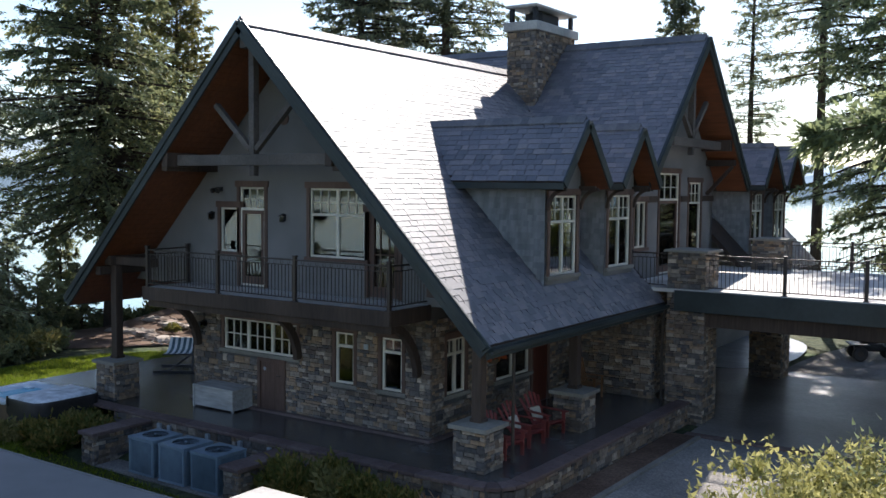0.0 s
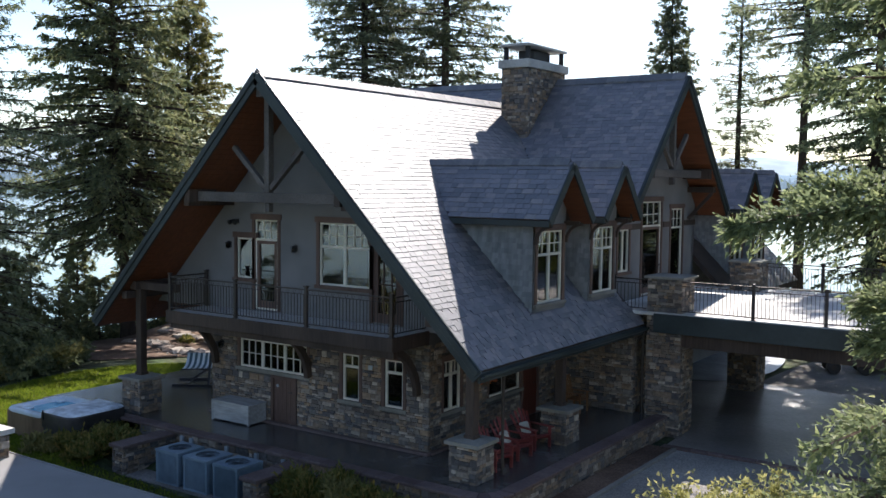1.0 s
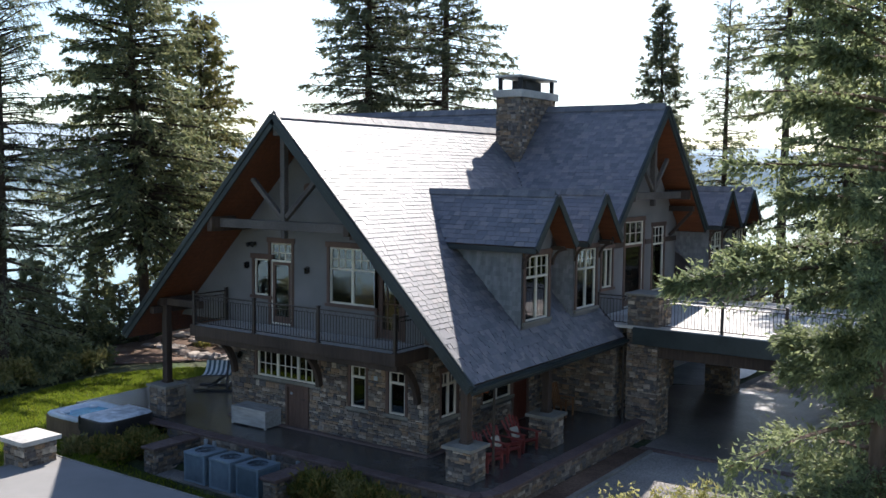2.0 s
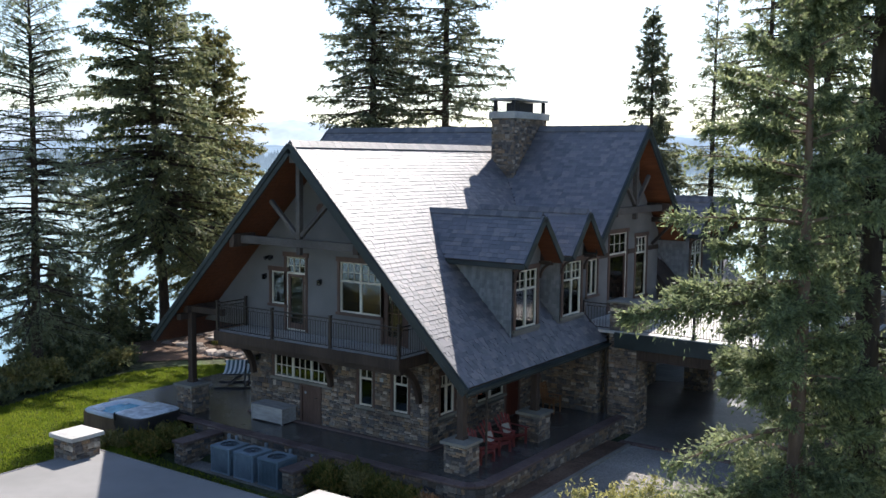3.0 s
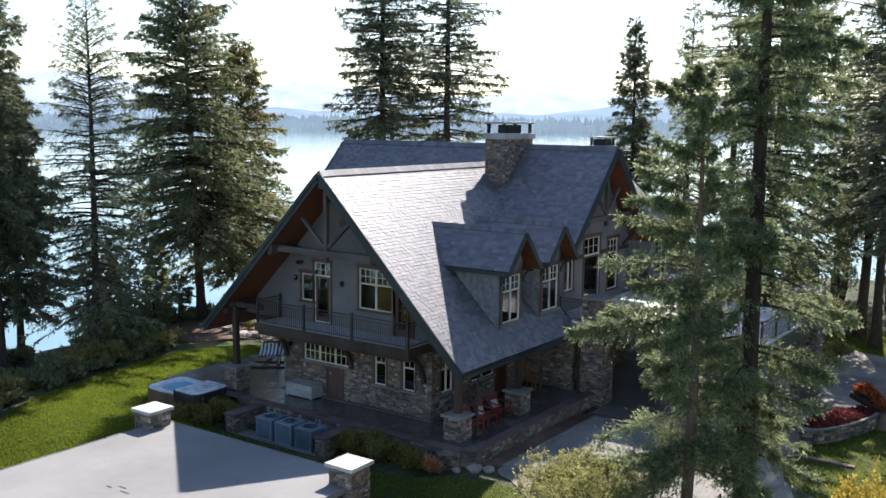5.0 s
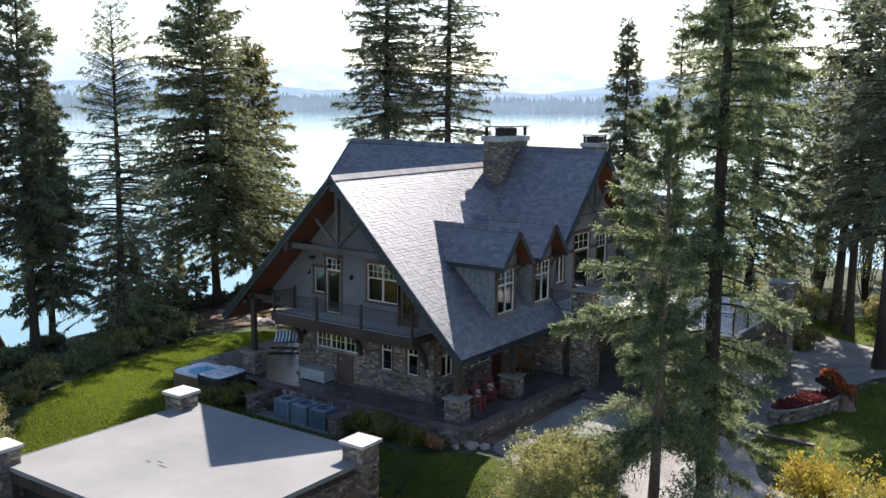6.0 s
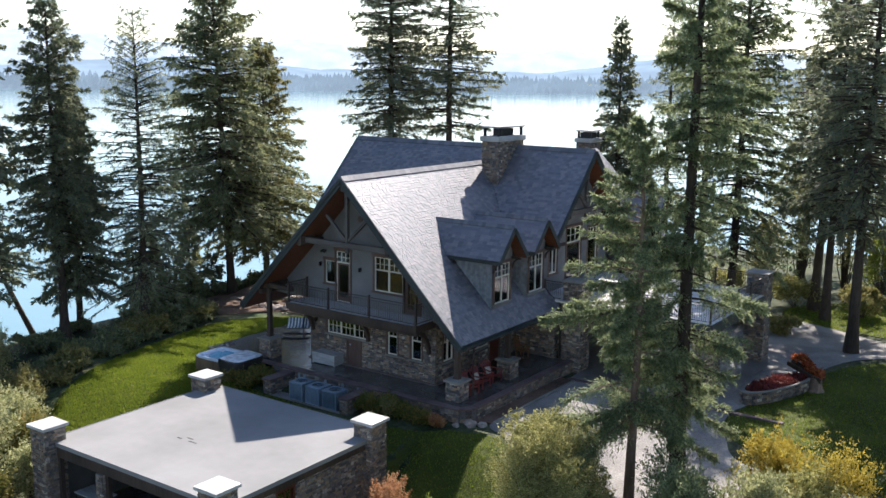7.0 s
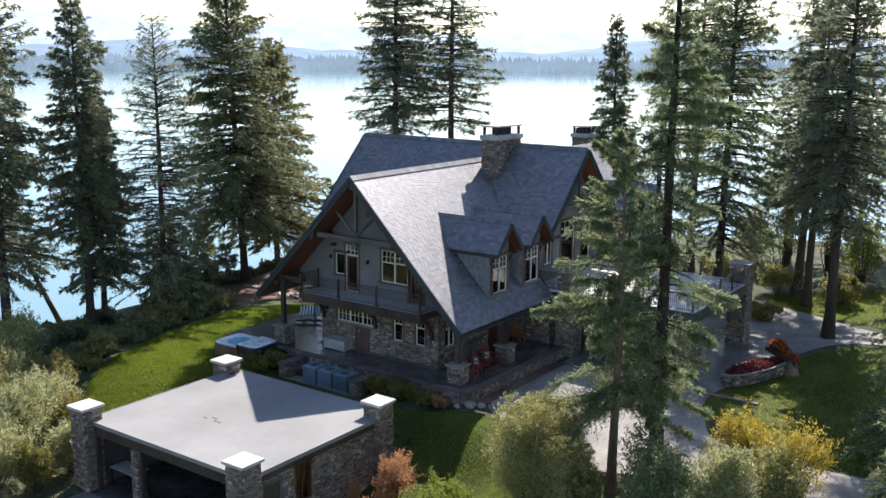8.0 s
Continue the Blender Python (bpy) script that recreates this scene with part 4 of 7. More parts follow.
def window(m, u0, u1, z0, z1, bays=1, transom=0.0, grid=(0, 0), parent=house, casing=M_TRIM, inset=0.06, low_grid=None, label="", header=0.17, side=0.11, curtain=0.0, door=False, paint=M_CREAM):
    """A window: brown casing, cream frame, glazing bars, panes and sill. transom: height of the upper row of lights."""
    w = Geo()
    w.box(u0 - side, -0.035, z0 - 0.02, u0, 0.12, z1 + 0.0)
    w.box(u1, -0.035, z0 - 0.02, u1 + side, 0.12, z1 + 0.0)
    w.box(u0 - side - 0.05, -0.05, z1, u1 + side + 0.05, 0.12, z1 + header)
    win = part("window" if not door else "door", w.move(m), casing, parent, label, bevel=0.008)
    if not door:
        part("sill", Geo().box(u0 - side - 0.04, -0.085, z0 - 0.10, u1 + side + 0.04, 0.12, z0 - 0.0).move(m), M_CAPSTONE if parent is not house or z0 < 3 else casing, win, "stone sill" if z0 < 3 else "", bevel=0.008)
    f = Geo()
    t = 0.055
    y0_, y1_ = inset - 0.045, inset + 0.04
    f.box(u0, y0_, z0, u0 + t, y1_, z1)
    f.box(u1 - t, y0_, z0, u1, y1_, z1)
    f.box(u0 + t, y0_, z1 - t, u1 - t, y1_, z1)
    f.box(u0 + t, y0_, z0, u1 - t, y1_, z0 + t)
    bw = (u1 - u0) / bays
    for i in range(1, bays):
        f.box(u0 + i * bw - 0.045, y0_, z0 + t, u0 + i * bw + 0.045, y1_, z1 - t)
    if transom:
        f.box(u0 + t, y0_ - 0.004, z1 - transom - 0.035, u1 - t, y1_ + 0.004, z1 - transom + 0.035)
    part("frame", f.move(m), paint, win, "cream painted frame" if paint is M_CREAM else "", bevel=0.006)
    b = Geo()
    yb0, yb1 = inset - 0.02, inset + 0.015
    for i in range(bays):
        a0, a1 = u0 + i * bw + t, u0 + (i + 1) * bw - t
        for (g_, lo, hi) in ((grid, z1 - transom if transom else z0 + t, z1 - t), (low_grid, z0 + t, z1 - transom)):
            if not g_ or hi - lo < 0.1:
                continue
            for k in range(1, g_[0]):
                x_ = a0 + (a1 - a0) * k / g_[0]
                b.box(x_ - 0.012, yb0, lo, x_ + 0.012, yb1, hi)
            for k in range(1, g_[1]):
                z_ = lo + (hi - lo) * k / g_[1]
                b.box(a0, yb0 + 0.002, z_ - 0.012, a1, yb1 - 0.002, z_ + 0.012)
    if b.v:
        part("glazing_bar", b.move(m), paint, win)
    for i in range(bays):
        a0, a1 = u0 + i * bw + 0.03, u0 + (i + 1) * bw - 0.03
        for lo, hi in (((z0 + 0.03, z1 - transom), (z1 - transom, z1 - 0.03)) if transom else ((z0 + 0.03, z1 - 0.03),)):
            p = part("pane", Geo().box(a0, inset + 0.002, lo, a1, inset + 0.008, hi).move(m), M_GLASS, win)
            p.visible_shadow = False
    # Heights of 1 m or more add a sheet painted like the pane's reflection.
    if curtain:
        g = Geo()
        n_ = 26
        us = [u0 + (u1 - u0) * k / n_ for k in range(n_ + 1)]
        v = [(x_, inset + 0.085 + 0.025 * math.sin(k * 1.9), z) for k, x_ in enumerate(us) for z in (z0 + 0.03, z0 + curtain)]
        g.add(v, [(2 * k, 2 * k + 2, 2 * k + 3, 2 * k + 1) for k in range(n_)])
        part("curtain", g.move(m), M_CURTAIN if curtain < 1 else M_PANE_REFLECTION, win, "pale pleated half curtain" if curtain < 1 else "added blue-grey sheet with the pane's reflection painted on")
    return win


S0, SL0 = SOUTH(0.0), SOUTH(0.03)
window(SL0, *S_LOW[0], bays=3, grid=(3, 2), label="row of three small-paned windows")
window(SL0, *S_LOW[1], transom=0.36, grid=(2, 1))
window(SL0, *S_LOW[2], transom=0.36, grid=(2, 1))
window(S0, *S_UP[1], label="narrow brown-cased window")
window(S0, *S_UP[2], bays=2, transom=0.68, grid=(3, 2), label="wide twin window with small-paned top lights", curtain=1.74)
E0 = EAST(-0.03)
window(E0, *E_LOW[0], bays=2, transom=0.4, grid=(2, 1))
window(E0, *E_LOW[1], bays=2)
G0 = EAST(1.2)
window(G0, *E_GABLE[0], bays=2, low_grid=None)
window(G0, *E_GABLE[2], bays=1, transom=0.72, grid=(3, 2), label="tall narrow window with small-paned top light")


def door(m, u0, u1, z0, z1, glazed=True, transom=0.0, leaf=M_TRIM, label="", paint=M_CREAM):
    d = window(m, u0, u1, z0, z1, transom=transom, grid=(3, 2), door=True, label=label, paint=paint) if glazed else None
    g = Geo()
    zt = z1 - transom - 0.03
    if glazed:
        g.box(u0 + 0.06, 0.02, z0 + 0.02, u0 + 0.16, 0.07, zt)
        g.box(u1 - 0.16, 0.02, z0 + 0.02, u1 - 0.06, 0.07, zt)
        g.box(u0 + 0.16, 0.02, z0 + 0.02, u1 - 0.16, 0.07, z0 + 0.26)
        g.box(u0 + 0.16, 0.02, zt - 0.1, u1 - 0.16, 0.07, zt)
        part("leaf", g.move(m), leaf, d)
    else:
        k = Geo()
        k.box(u0 - 0.1, -0.06, z0, u0, 0.1, z1 + 0.1)
        k.box(u1, -0.06, z0, u1 + 0.1, 0.1, z1 + 0.1)
        k.box(u0, -0.06, z1, u1, 0.1, z1 + 0.1)
        d = part("door", k.move(m), M_TRIM, house, label, bevel=0.008)
        n = 5
        for i in range(n):
            g.box(u0 + (u1 - u0) * i / n + 0.003, 0.0, z0 + 0.01, u0 + (u1 - u0) * (i + 1) / n - 0.003, 0.05, z1 - 0.01)
        part("leaf", g.move(m), leaf, d)
    h = Geo().cyl((u1 - 0.12, -0.02, z0 + 1.0), (u1 - 0.12, 0.03, z0 + 1.0), 0.02).beam((u1 - 0.12, -0.03, z0 + 1.0), (u1 - 0.24, -0.03, z0 + 1.0), 0.02, 0.02)
    part("handle", h.move(m), M_IRON, d, "dark metal lever handle")
    return d


door(S0, *S_UP[0], transom=0.6, label="glazed balcony door with a small-paned top light")
door(S0, *S_UP[3], label="second glazed balcony door under the roof slope", paint=M_TRIM)
door(SL0, *S_LOW[3], glazed=False, label="low brown plank hatch door in the stone wall")
door(E0, *E_LOW[2], glazed=False, leaf=M_DOORRED, label="red-brown wooden porch door")
door(G0, *E_GABLE[1], transom=0.88, label="wide glazed deck door with a small-paned top light")


def arc_beam(g, pts, half, r):
    """A bent beam through pts: half is half its width across the bend, r half its depth."""
    pts, half = [Vector(p) for p in pts], Vector(half)
    v = []
    for i, p in enumerate(pts):
        d = (pts[min(i + 1, len(pts) - 1)] - pts[max(i - 1, 0)]).normalized()
        n_ = d.cross(half).normalized() * r
        v += [p - half - n_, p + half - n_, p + half + n_, p - half + n_]
    k = len(pts)
    g.add(v, [(0, 1, 2, 3), (4 * k - 1, 4 * k - 2, 4 * k - 3, 4 * k - 4)] + [(4 * i + j, 4 * i + 4 + j, 4 * i + 4 + (j + 1) % 4, 4 * i + (j + 1) % 4) for i in range(k - 1) for j in range(4)])


# ---- dormers ----
def dormer(yc, seed, curtain=0.0, win=True):
    d = Geo()
    hole = (yc - 0.72, yc + 0.72, 3.98, 5.98)
    zw = zA(DX_WALL) - 0.05
    zt = lambda y: zD(y, yc) - 0.16
    front = wall_geo(([(yc - D_WALL, zw), (yc + D_WALL, zw)], [(yc - D_WALL, zt(yc - D_WALL)), (yc, zt(yc)), (yc + D_WALL, zt(yc + D_WALL))]), [hole], 0.2, EAST(DX_WALL))
    dm = part("dormer", front, M_STUCCO, house, "gabled wall dormer with a tall window")
    for s in (-1, 1):
        yw = yc + s * D_WALL
        x_top = RX + (RZ - zt(yw)) / SL
        cheek = Geo().slab([(DX_WALL, yw, zw), (DX_WALL, yw, zt(yw)), (x_top, yw, zt(yw))], (0, -s * 0.12, 0))
        part("cheek", cheek, M_SHAKE, dm, "grey cedar shake side wall")
        if s < 0:
            V, F = [], []
            r = random.Random(seed)
            z = zw
            while z < zt(yw) - 0.02:
                h = 0.145
                x = DX_WALL
                while True:
                    w = r.uniform(0.10, 0.22)
                    if zA(x - w) > z + h * 0.8 or x < -1.2:
                        break
                    y = yw - 0.024 - r.uniform(0, 0.012)
                    o = len(V)
                    zt_ = min(z + h * 1.1, zt(yw))
                    V += [(x, y, z), (x - w + 0.006, y, z), (x - w + 0.006, yw - 0.002, zt_), (x, yw - 0.002, zt_), (x, yw, z), (x - w + 0.006, yw, z)]
                    F += [(o, o + 3, o + 2, o + 1), (o, o + 1, o + 5, o + 4)]
                    x -= w
                z += h
            tagged(fast_part("shake", V, F, M_SHAKE, dm), kind="stuff")
    # roof of the dormer
    xr_ = RX + (RZ - DZ_RIDGE) / SL
    for s in (-1, 1):
        ye = yc + s * D_EAVE
        ze = zD(ye, yc)
        xv = RX + (RZ - ze) / SL
        pts = [(DX_FRONT, yc, DZ_RIDGE), (xr_ - 0.12, yc, DZ_RIDGE), (xv - 0.12, ye, ze), (DX_FRONT, ye, ze)]
        sl = part("roof_slope", Geo().slab(pts, (0, 0, -0.14)), M_TIMBER, dm)
        keep = lambda p: zD(p.y, yc) > zA(p.x) - 0.02
        lv = math.hypot(D_EAVE, D_EAVE * DS)
        slates(dm, (xr_ - 0.3, ye, ze), (1, 0, 0), (0, -s, DS), DX_FRONT - xr_ + 0.3, lv, keep, seed=seed + s, width=0.32, course=0.175)
        part("rake_board", Geo().beam((DX_FRONT + 0.02, yc, DZ_RIDGE - 0.06), (DX_FRONT + 0.02, ye, ze - 0.06), 0.05, 0.24), M_FASCIA, dm, bevel=0.006)
        part("eave_board", Geo().beam((DX_FRONT, ye + s * 0.02, ze - 0.08), (xv, ye + s * 0.02, ze - 0.08), 0.04, 0.16), M_FASCIA, dm, bevel=0.006)
        part("valley_board", Geo().beam((xr_ - 0.22, yc, DZ_RIDGE + 0.10), (xv - 0.16, ye, ze + 0.07), 0.05, 0.22), M_FASCIA, dm, "dark green edge board along the valley")
        for k in range(9):
            so = Geo()
            f0, f1 = k / 9 + 0.003, (k + 1) / 9 - 0.003
            so.slab([(DX_WALL + 0.002, yc + s * D_EAVE * f0, DZ_RIDGE - DS * D_EAVE * f0 - 0.144), (DX_FRONT - 0.02, yc + s * D_EAVE * f0, DZ_RIDGE - DS * D_EAVE * f0 - 0.144),
                     (DX_FRONT - 0.02, yc + s * D_EAVE * f1, DZ_RIDGE - DS * D_EAVE * f1 - 0.144), (DX_WALL + 0.002, yc + s * D_EAVE * f1, DZ_RIDGE - DS * D_EAVE * f1 - 0.144)], (0, 0, -0.015))
            part("soffit_board", so, M_SOFFIT, dm)
        # curved timber bracket under the eave
        br = Geo()
        pts_ = [(DX_WALL + 0.04 + 0.50 * (1 - math.cos(t * math.pi / 2)), yc + s * (D_WALL - 0.05), 5.62 + 0.52 * math.sin(t * math.pi / 2)) for t in [i / 6 for i in range(7)]]
        arc_beam(br, pts_, (0, 0.04, 0), 0.04)
        part("bracket", br, M_TIMBER, dm)
        part("purlin", Geo().box(DX_WALL, yc + s * (D_WALL - 0.06) - 0.05, 6.10, DX_FRONT - 0.22, yc + s * (D_WALL - 0.06) + 0.05, 6.22), M_TIMBER, dm)
    ridge_cap((xr_ - 0.2, yc, DZ_RIDGE), (DX_FRONT, yc, DZ_RIDGE), DS, dm, 0.22, 0.15)
    w = window(EAST(DX_WALL), *hole, bays=2, transom=0.66, grid=(2, 2), parent=dm, curtain=curtain, side=0.13)
    part("apron_flashing", Geo().box(DX_WALL - 0.02, yc - D_WALL - 0.12, zw - 0.12, DX_WALL + 0.16, yc + D_WALL + 0.12, zw - 0.06).move(pose(0, 0, 0)), M_BLACK, dm)
    return dm


dormer(DORMERS[0], 31, 0.55)
dormer(DORMERS[1], 33)
dormer(DORMERS[2], 35)
dormer(DORMERS[3], 37)


# ---- chimneys ----
def chimney(x0_, x1_, y0_, y1_, zb, zt, seed):
    g = Geo().box(x0_ + 0.05, y0_ + 0.05, zb, x1_ - 0.05, y1_ - 0.05, zt)
    ch = part("chimney", g, M_MORTAR, house, "ledgestone chimney with a stone shelf and flat cap")
    stones(ch, EAST(x1_ - 0.05), y0_, y1_, zb, zt, seed=seed, singles=120)
    stones(ch, SOUTH(y0_ + 0.05), x0_, x1_, zb, zt, seed=seed + 1, singles=60)
    stones(ch, WEST(x0_ + 0.05), -y1_, -y0_, zb, zt, seed=seed + 2)
    part("shelf", Geo().box(x0_ - 0.11, y0_ - 0.11, zt, x1_ + 0.11, y1_ + 0.11, zt + 0.30), M_SHELF, ch, "pale cut-stone shelf", bevel=0.02)
    for px in (x0_ + 0.1, x1_ - 0.1):
        for py in (y0_ + 0.14, y1_ - 0.14):
            part("cap_post", Geo().box(px - 0.07, py - 0.07, zt + 0.3, px + 0.07, py + 0.07, zt + 0.78), M_BLACK, ch, bevel=0.01)
    ym = (y0_ + y1_) / 2
    part("flue", Geo().box(x0_ + 0.22, ym - 0.62, zt + 0.3, x1_ - 0.22, ym + 0.62, zt + 0.72), M_BLACK, ch, "black metal flue housing", bevel=0.02)
    part("cap", Geo().box(x0_ - 0.06, y0_ - 0.06, zt + 0.78, x1_ + 0.06, y1_ + 0.06, zt + 0.88), M_SHELF, ch, "flat stone cap slab", bevel=0.02)
    return ch


chimney(-3.97, -2.86, 10.09, 12.95, 8.6, 11.48, 41)
chimney(-6.1, -4.9, 26.05, 27.5, -0.9, 10.55, 45)
part("chimney_flashing", Geo().beam((-2.78, 10.0, zB(10.0) + 0.07), (-2.78, 12.2, zB(12.2) + 0.05), 0.07, 0.03), M_SLATE, house)


# ---- timber work of the gables ----
def truss(m, half, z_beam, z_top, slope):
    """King post, collar beam and two braces in a gable (local x across, z up)."""
    t = part("gable_truss", Geo().box(-half, -0.11, z_beam - 0.14, half, 0.11, z_beam + 0.14).move(m), M_TRUSS, house, "weathered grey timber gable truss", bevel=0.012)
    part("king_post", Geo().box(-0.09, -0.10, z_beam + 0.14, 0.09, 0.10, z_top).move(m), M_TRUSS, t, bevel=0.012)
    for s in (-1, 1):
        part("brace", Geo().beam((s * 0.1, 0, z_beam + 0.26), (s * 1.35, 0, z_beam + 1.42), 0.14, 0.15, (0, 1, 0)).move(m), M_TRUSS, t, bevel=0.01)
        part("collar_end", Geo().box(s * half - 0.1, -0.45, z_beam - 0.18, s * half + 0.1, 0.6, z_beam + 0.20).move(m), M_TIMBER, t, bevel=0.01)
    part("pendant", Geo().box(-0.085, -0.095, z_beam - 0.40, 0.085, 0.095, z_beam - 0.14).move(m), M_TRUSS, t, bevel=0.02)
    return t


truss(pose(RX, -1.45, 0), 2.85, 6.80, 9.6, SL)
truss(pose(1.85, BY, 0, 0, 0, 90), 2.75, 7.68, 10.4, BS)
part("ridge_beam", Geo().box(RX - 0.12, RAKE + 0.08, RZ - 0.62, RX + 0.12, -0.005, RZ - 0.36), M_TRUSS, house, bevel=0.012)
part("ridge_beam", Geo().box(1.205, BY - 0.12, BZ - 0.62, BX1 - 0.08, BY + 0.12, BZ - 0.36), M_TRUSS, house, bevel=0.012)
for xx in (RX - 3.0, RX + 3.0, RX - 5.9, RX + 5.7):
    part("purlin", Geo().box(xx - 0.11, RAKE + 0.1, zA(xx) - 0.60, xx + 0.11, -0.005, zA(xx) - 0.36), M_TIMBER, house, bevel=0.012)
for yy in (BY - 3.4, BY + 3.4):
    part("purlin", Geo().box(1.205, yy - 0.11, zB(yy) - 0.58, BX1 - 0.1, yy + 0.11, zB(yy) - 0.36), M_TIMBER, house, bevel=0.012)
    part("brace", Geo().beam((1.22, yy, zB(yy) - 1.6), (BX1 - 0.2, yy, zB(yy) - 0.6), 0.12, 0.14, (0, 1, 0)), M_TIMBER, house, bevel=0.012)
# boards that split the stucco
for y0_, y1_ in ((8.1, 9.02), (10.28, 11.02), (13.13, 13.72), (15.28, 16.4)):
    part("belt_board", Geo().box(1.2, y0_, 5.72, 1.235, y1_, 5.92), M_TIMBER, house)
part("belt_board", Geo().box(-8.34, -0.03, 2.95, 0.0, -0.001, 3.30), M_TIMBER, house)

# ---- the balcony ----
balcony = part("balcony", Geo().box(-8.55, -1.60, 3.22, 0.0, -0.005, 3.34), M_BENCHBOX, house, "timber balcony across the gable with an iron railing")
part("fascia", Geo().box(-8.58, -1.64, 2.98, 0.03, -1.60, 3.35), M_TIMBER, balcony, "brown board fascia", bevel=0.008)
part("fascia", Geo().box(0.0, -1.60, 2.98, 0.035, -0.01, 3.35), M_TIMBER, balcony, bevel=0.008)
part("fascia", Geo().box(-8.59, -1.60, 2.98, -8.55, -0.01, 3.30), M_TIMBER, balcony, bevel=0.008)
for k in range(18):
    xk = -8.3 + k * 0.48
    part("joist", Geo().box(xk - 0.03, -1.58, 3.0, xk + 0.03, -0.04, 3.215), M_TIMBER, balcony)


def railing(parent, a, b, posts, h=1.02, post_h=1.10, gap=0.115, mat=M_IRON):
    """An iron railing from a to b: rails, balusters and posts at the given fractions."""
    a, b = Vector(a), Vector(b)
    d = b - a
    n = int(d.length / gap)
    up = Vector((0, 0, 1))
    part("top_rail", Geo().beam(a + up * h, b + up * h, 0.06, 0.035), mat, parent)
    part("rail", Geo().beam(a + up * (h - 0.13), b + up * (h - 0.13), 0.022, 0.022), mat, parent)
    part("rail", Geo().beam(a + up * 0.09, b + up * 0.09, 0.03, 0.03), mat, parent)
    bal = Geo().box(-0.0075, -0.0075, 0.09, 0.0075, 0.0075, h - 0.13).mesh("baluster")
    bal.materials.append(mat)
    m_ = 10
    v = [(rx_ * math.cos(k * math.tau / m_), dy, (rx_ + 0.01) * math.sin(k * math.tau / m_)) for k in range(m_) for rx_, dy in ((0.051, 0), (0.045, 0.006), (0.039, 0), (0.045, -0.006))]
    loop = Geo().add(v, [(4 * k + j, 4 * k + (j + 1) % 4, 4 * ((k + 1) % m_) + (j + 1) % 4, 4 * ((k + 1) % m_) + j) for k in range(m_) for j in range(4)]).mesh("ring")
    loop.materials.append(mat)
    ang = math.atan2(d.y, d.x)
    for i in range(1, n):
        p = a + d * (i / n)
        ob = new("baluster", bal)
        ob.parent, ob.location = parent, p
        if i % 2 == 0:
            ob = new("ring", loop)
            ob.parent = parent
            ob.matrix_local = Matrix.Translation(p + up * (h - 0.065)) @ Matrix.Rotation(ang, 4, "Z")
    for f_ in posts:
        p = a + d * f_
        g = Geo().box(p.x - 0.045, p.y - 0.045, p.z, p.x + 0.045, p.y + 0.045, p.z + post_h)
        g.box(p.x - 0.06, p.y - 0.06, p.z + post_h, p.x + 0.06, p.y + 0.06, p.z + post_h + 0.03)
        g.box(p.x - 0.07, p.y - 0.07, p.z, p.x + 0.07, p.y + 0.07, p.z + 0.02)
        part("rail_post", g, mat, parent, bevel=0.006)


railing(balcony, (-8.48, -1.53, 3.34), (-0.06, -1.53, 3.34), (0, 0.332, 0.655, 1.0))
railing(balcony, (-0.06, -1.53, 3.34), (-0.06, -0.06, 3.34), ())
railing(balcony, (-8.48, -1.53, 3.34), (-8.48, -0.12, 3.34), (1.0,))


def bracket(x):
    """A curved timber knee brace under the balcony."""
    g = Geo()
    pts = [(x, -0.09 - 1.28 * (1 - math.cos(t * math.pi / 2)) ** 0.9, 1.58 + 1.36 * math.sin(t * math.pi / 2)) for t in [i / 9 for i in range(10)]]
    arc_beam(g, pts, (0.075, 0, 0), 0.10)
    part("bracket", g, M_TIMBER, balcony, "curved dark timber knee brace")


for xb in (-8.1, -4.22, -0.30):
    bracket(xb)
part("balcony_beam", Geo().box(-8.5, -1.50, 2.80, -0.02, -1.32, 2.98), M_TIMBER, house)


# ---- porch pillars: stone piers with timber posts ----
def pier(x, y, z0, z1, half, post_top=None, seed=1, singles=0, cap=0.09, name="porch_pillar", parent=house, label="ledgestone pier with a pale cap and timber post", post=0.12):
    p = part(name, Geo().box(x - half + 0.05, y - half + 0.05, z0, x + half - 0.05, y + half - 0.05, z1), M_MORTAR, parent, label)
    stones(p, SOUTH(y - half + 0.05), x - half, x + half, z0, z1, seed=seed, singles=singles)
    stones(p, EAST(x + half - 0.05), y - half, y + half, z0, z1, seed=seed + 1, singles=singles)
    stones(p, NORTH(y + half - 0.05), -x - half, -x + half, z0, z1, seed=seed + 2)
    stones(p, WEST(x - half + 0.05), -y - half, -y + half, z0, z1, seed=seed + 3)
    h2 = half + 0.09
    part("cap", Geo().box(x - h2, y - h2, z1, x + h2, y + h2, z1 + cap).add(
        [(x - h2, y - h2, z1 + cap), (x + h2, y - h2, z1 + cap), (x + h2, y + h2, z1 + cap), (x - h2, y + h2, z1 + cap), (x, y, z1 + cap + 0.05)],
        [(0, 1, 4), (1, 2, 4), (2, 3, 4), (3, 0, 4)]), M_CAPSTONE, p, "pale cut-stone cap")
    if post_top:
        g = Geo().box(x - post, y - post, z1 + cap, x + post, y + post, post_top)
        g.box(x - post - 0.03, y - post - 0.03, z1 + cap, x + post + 0.03, y + post + 0.03, z1 + cap + 0.12)
        part("post", g, M_TIMBER, p, "dark timber post", bevel=0.012)
    return p


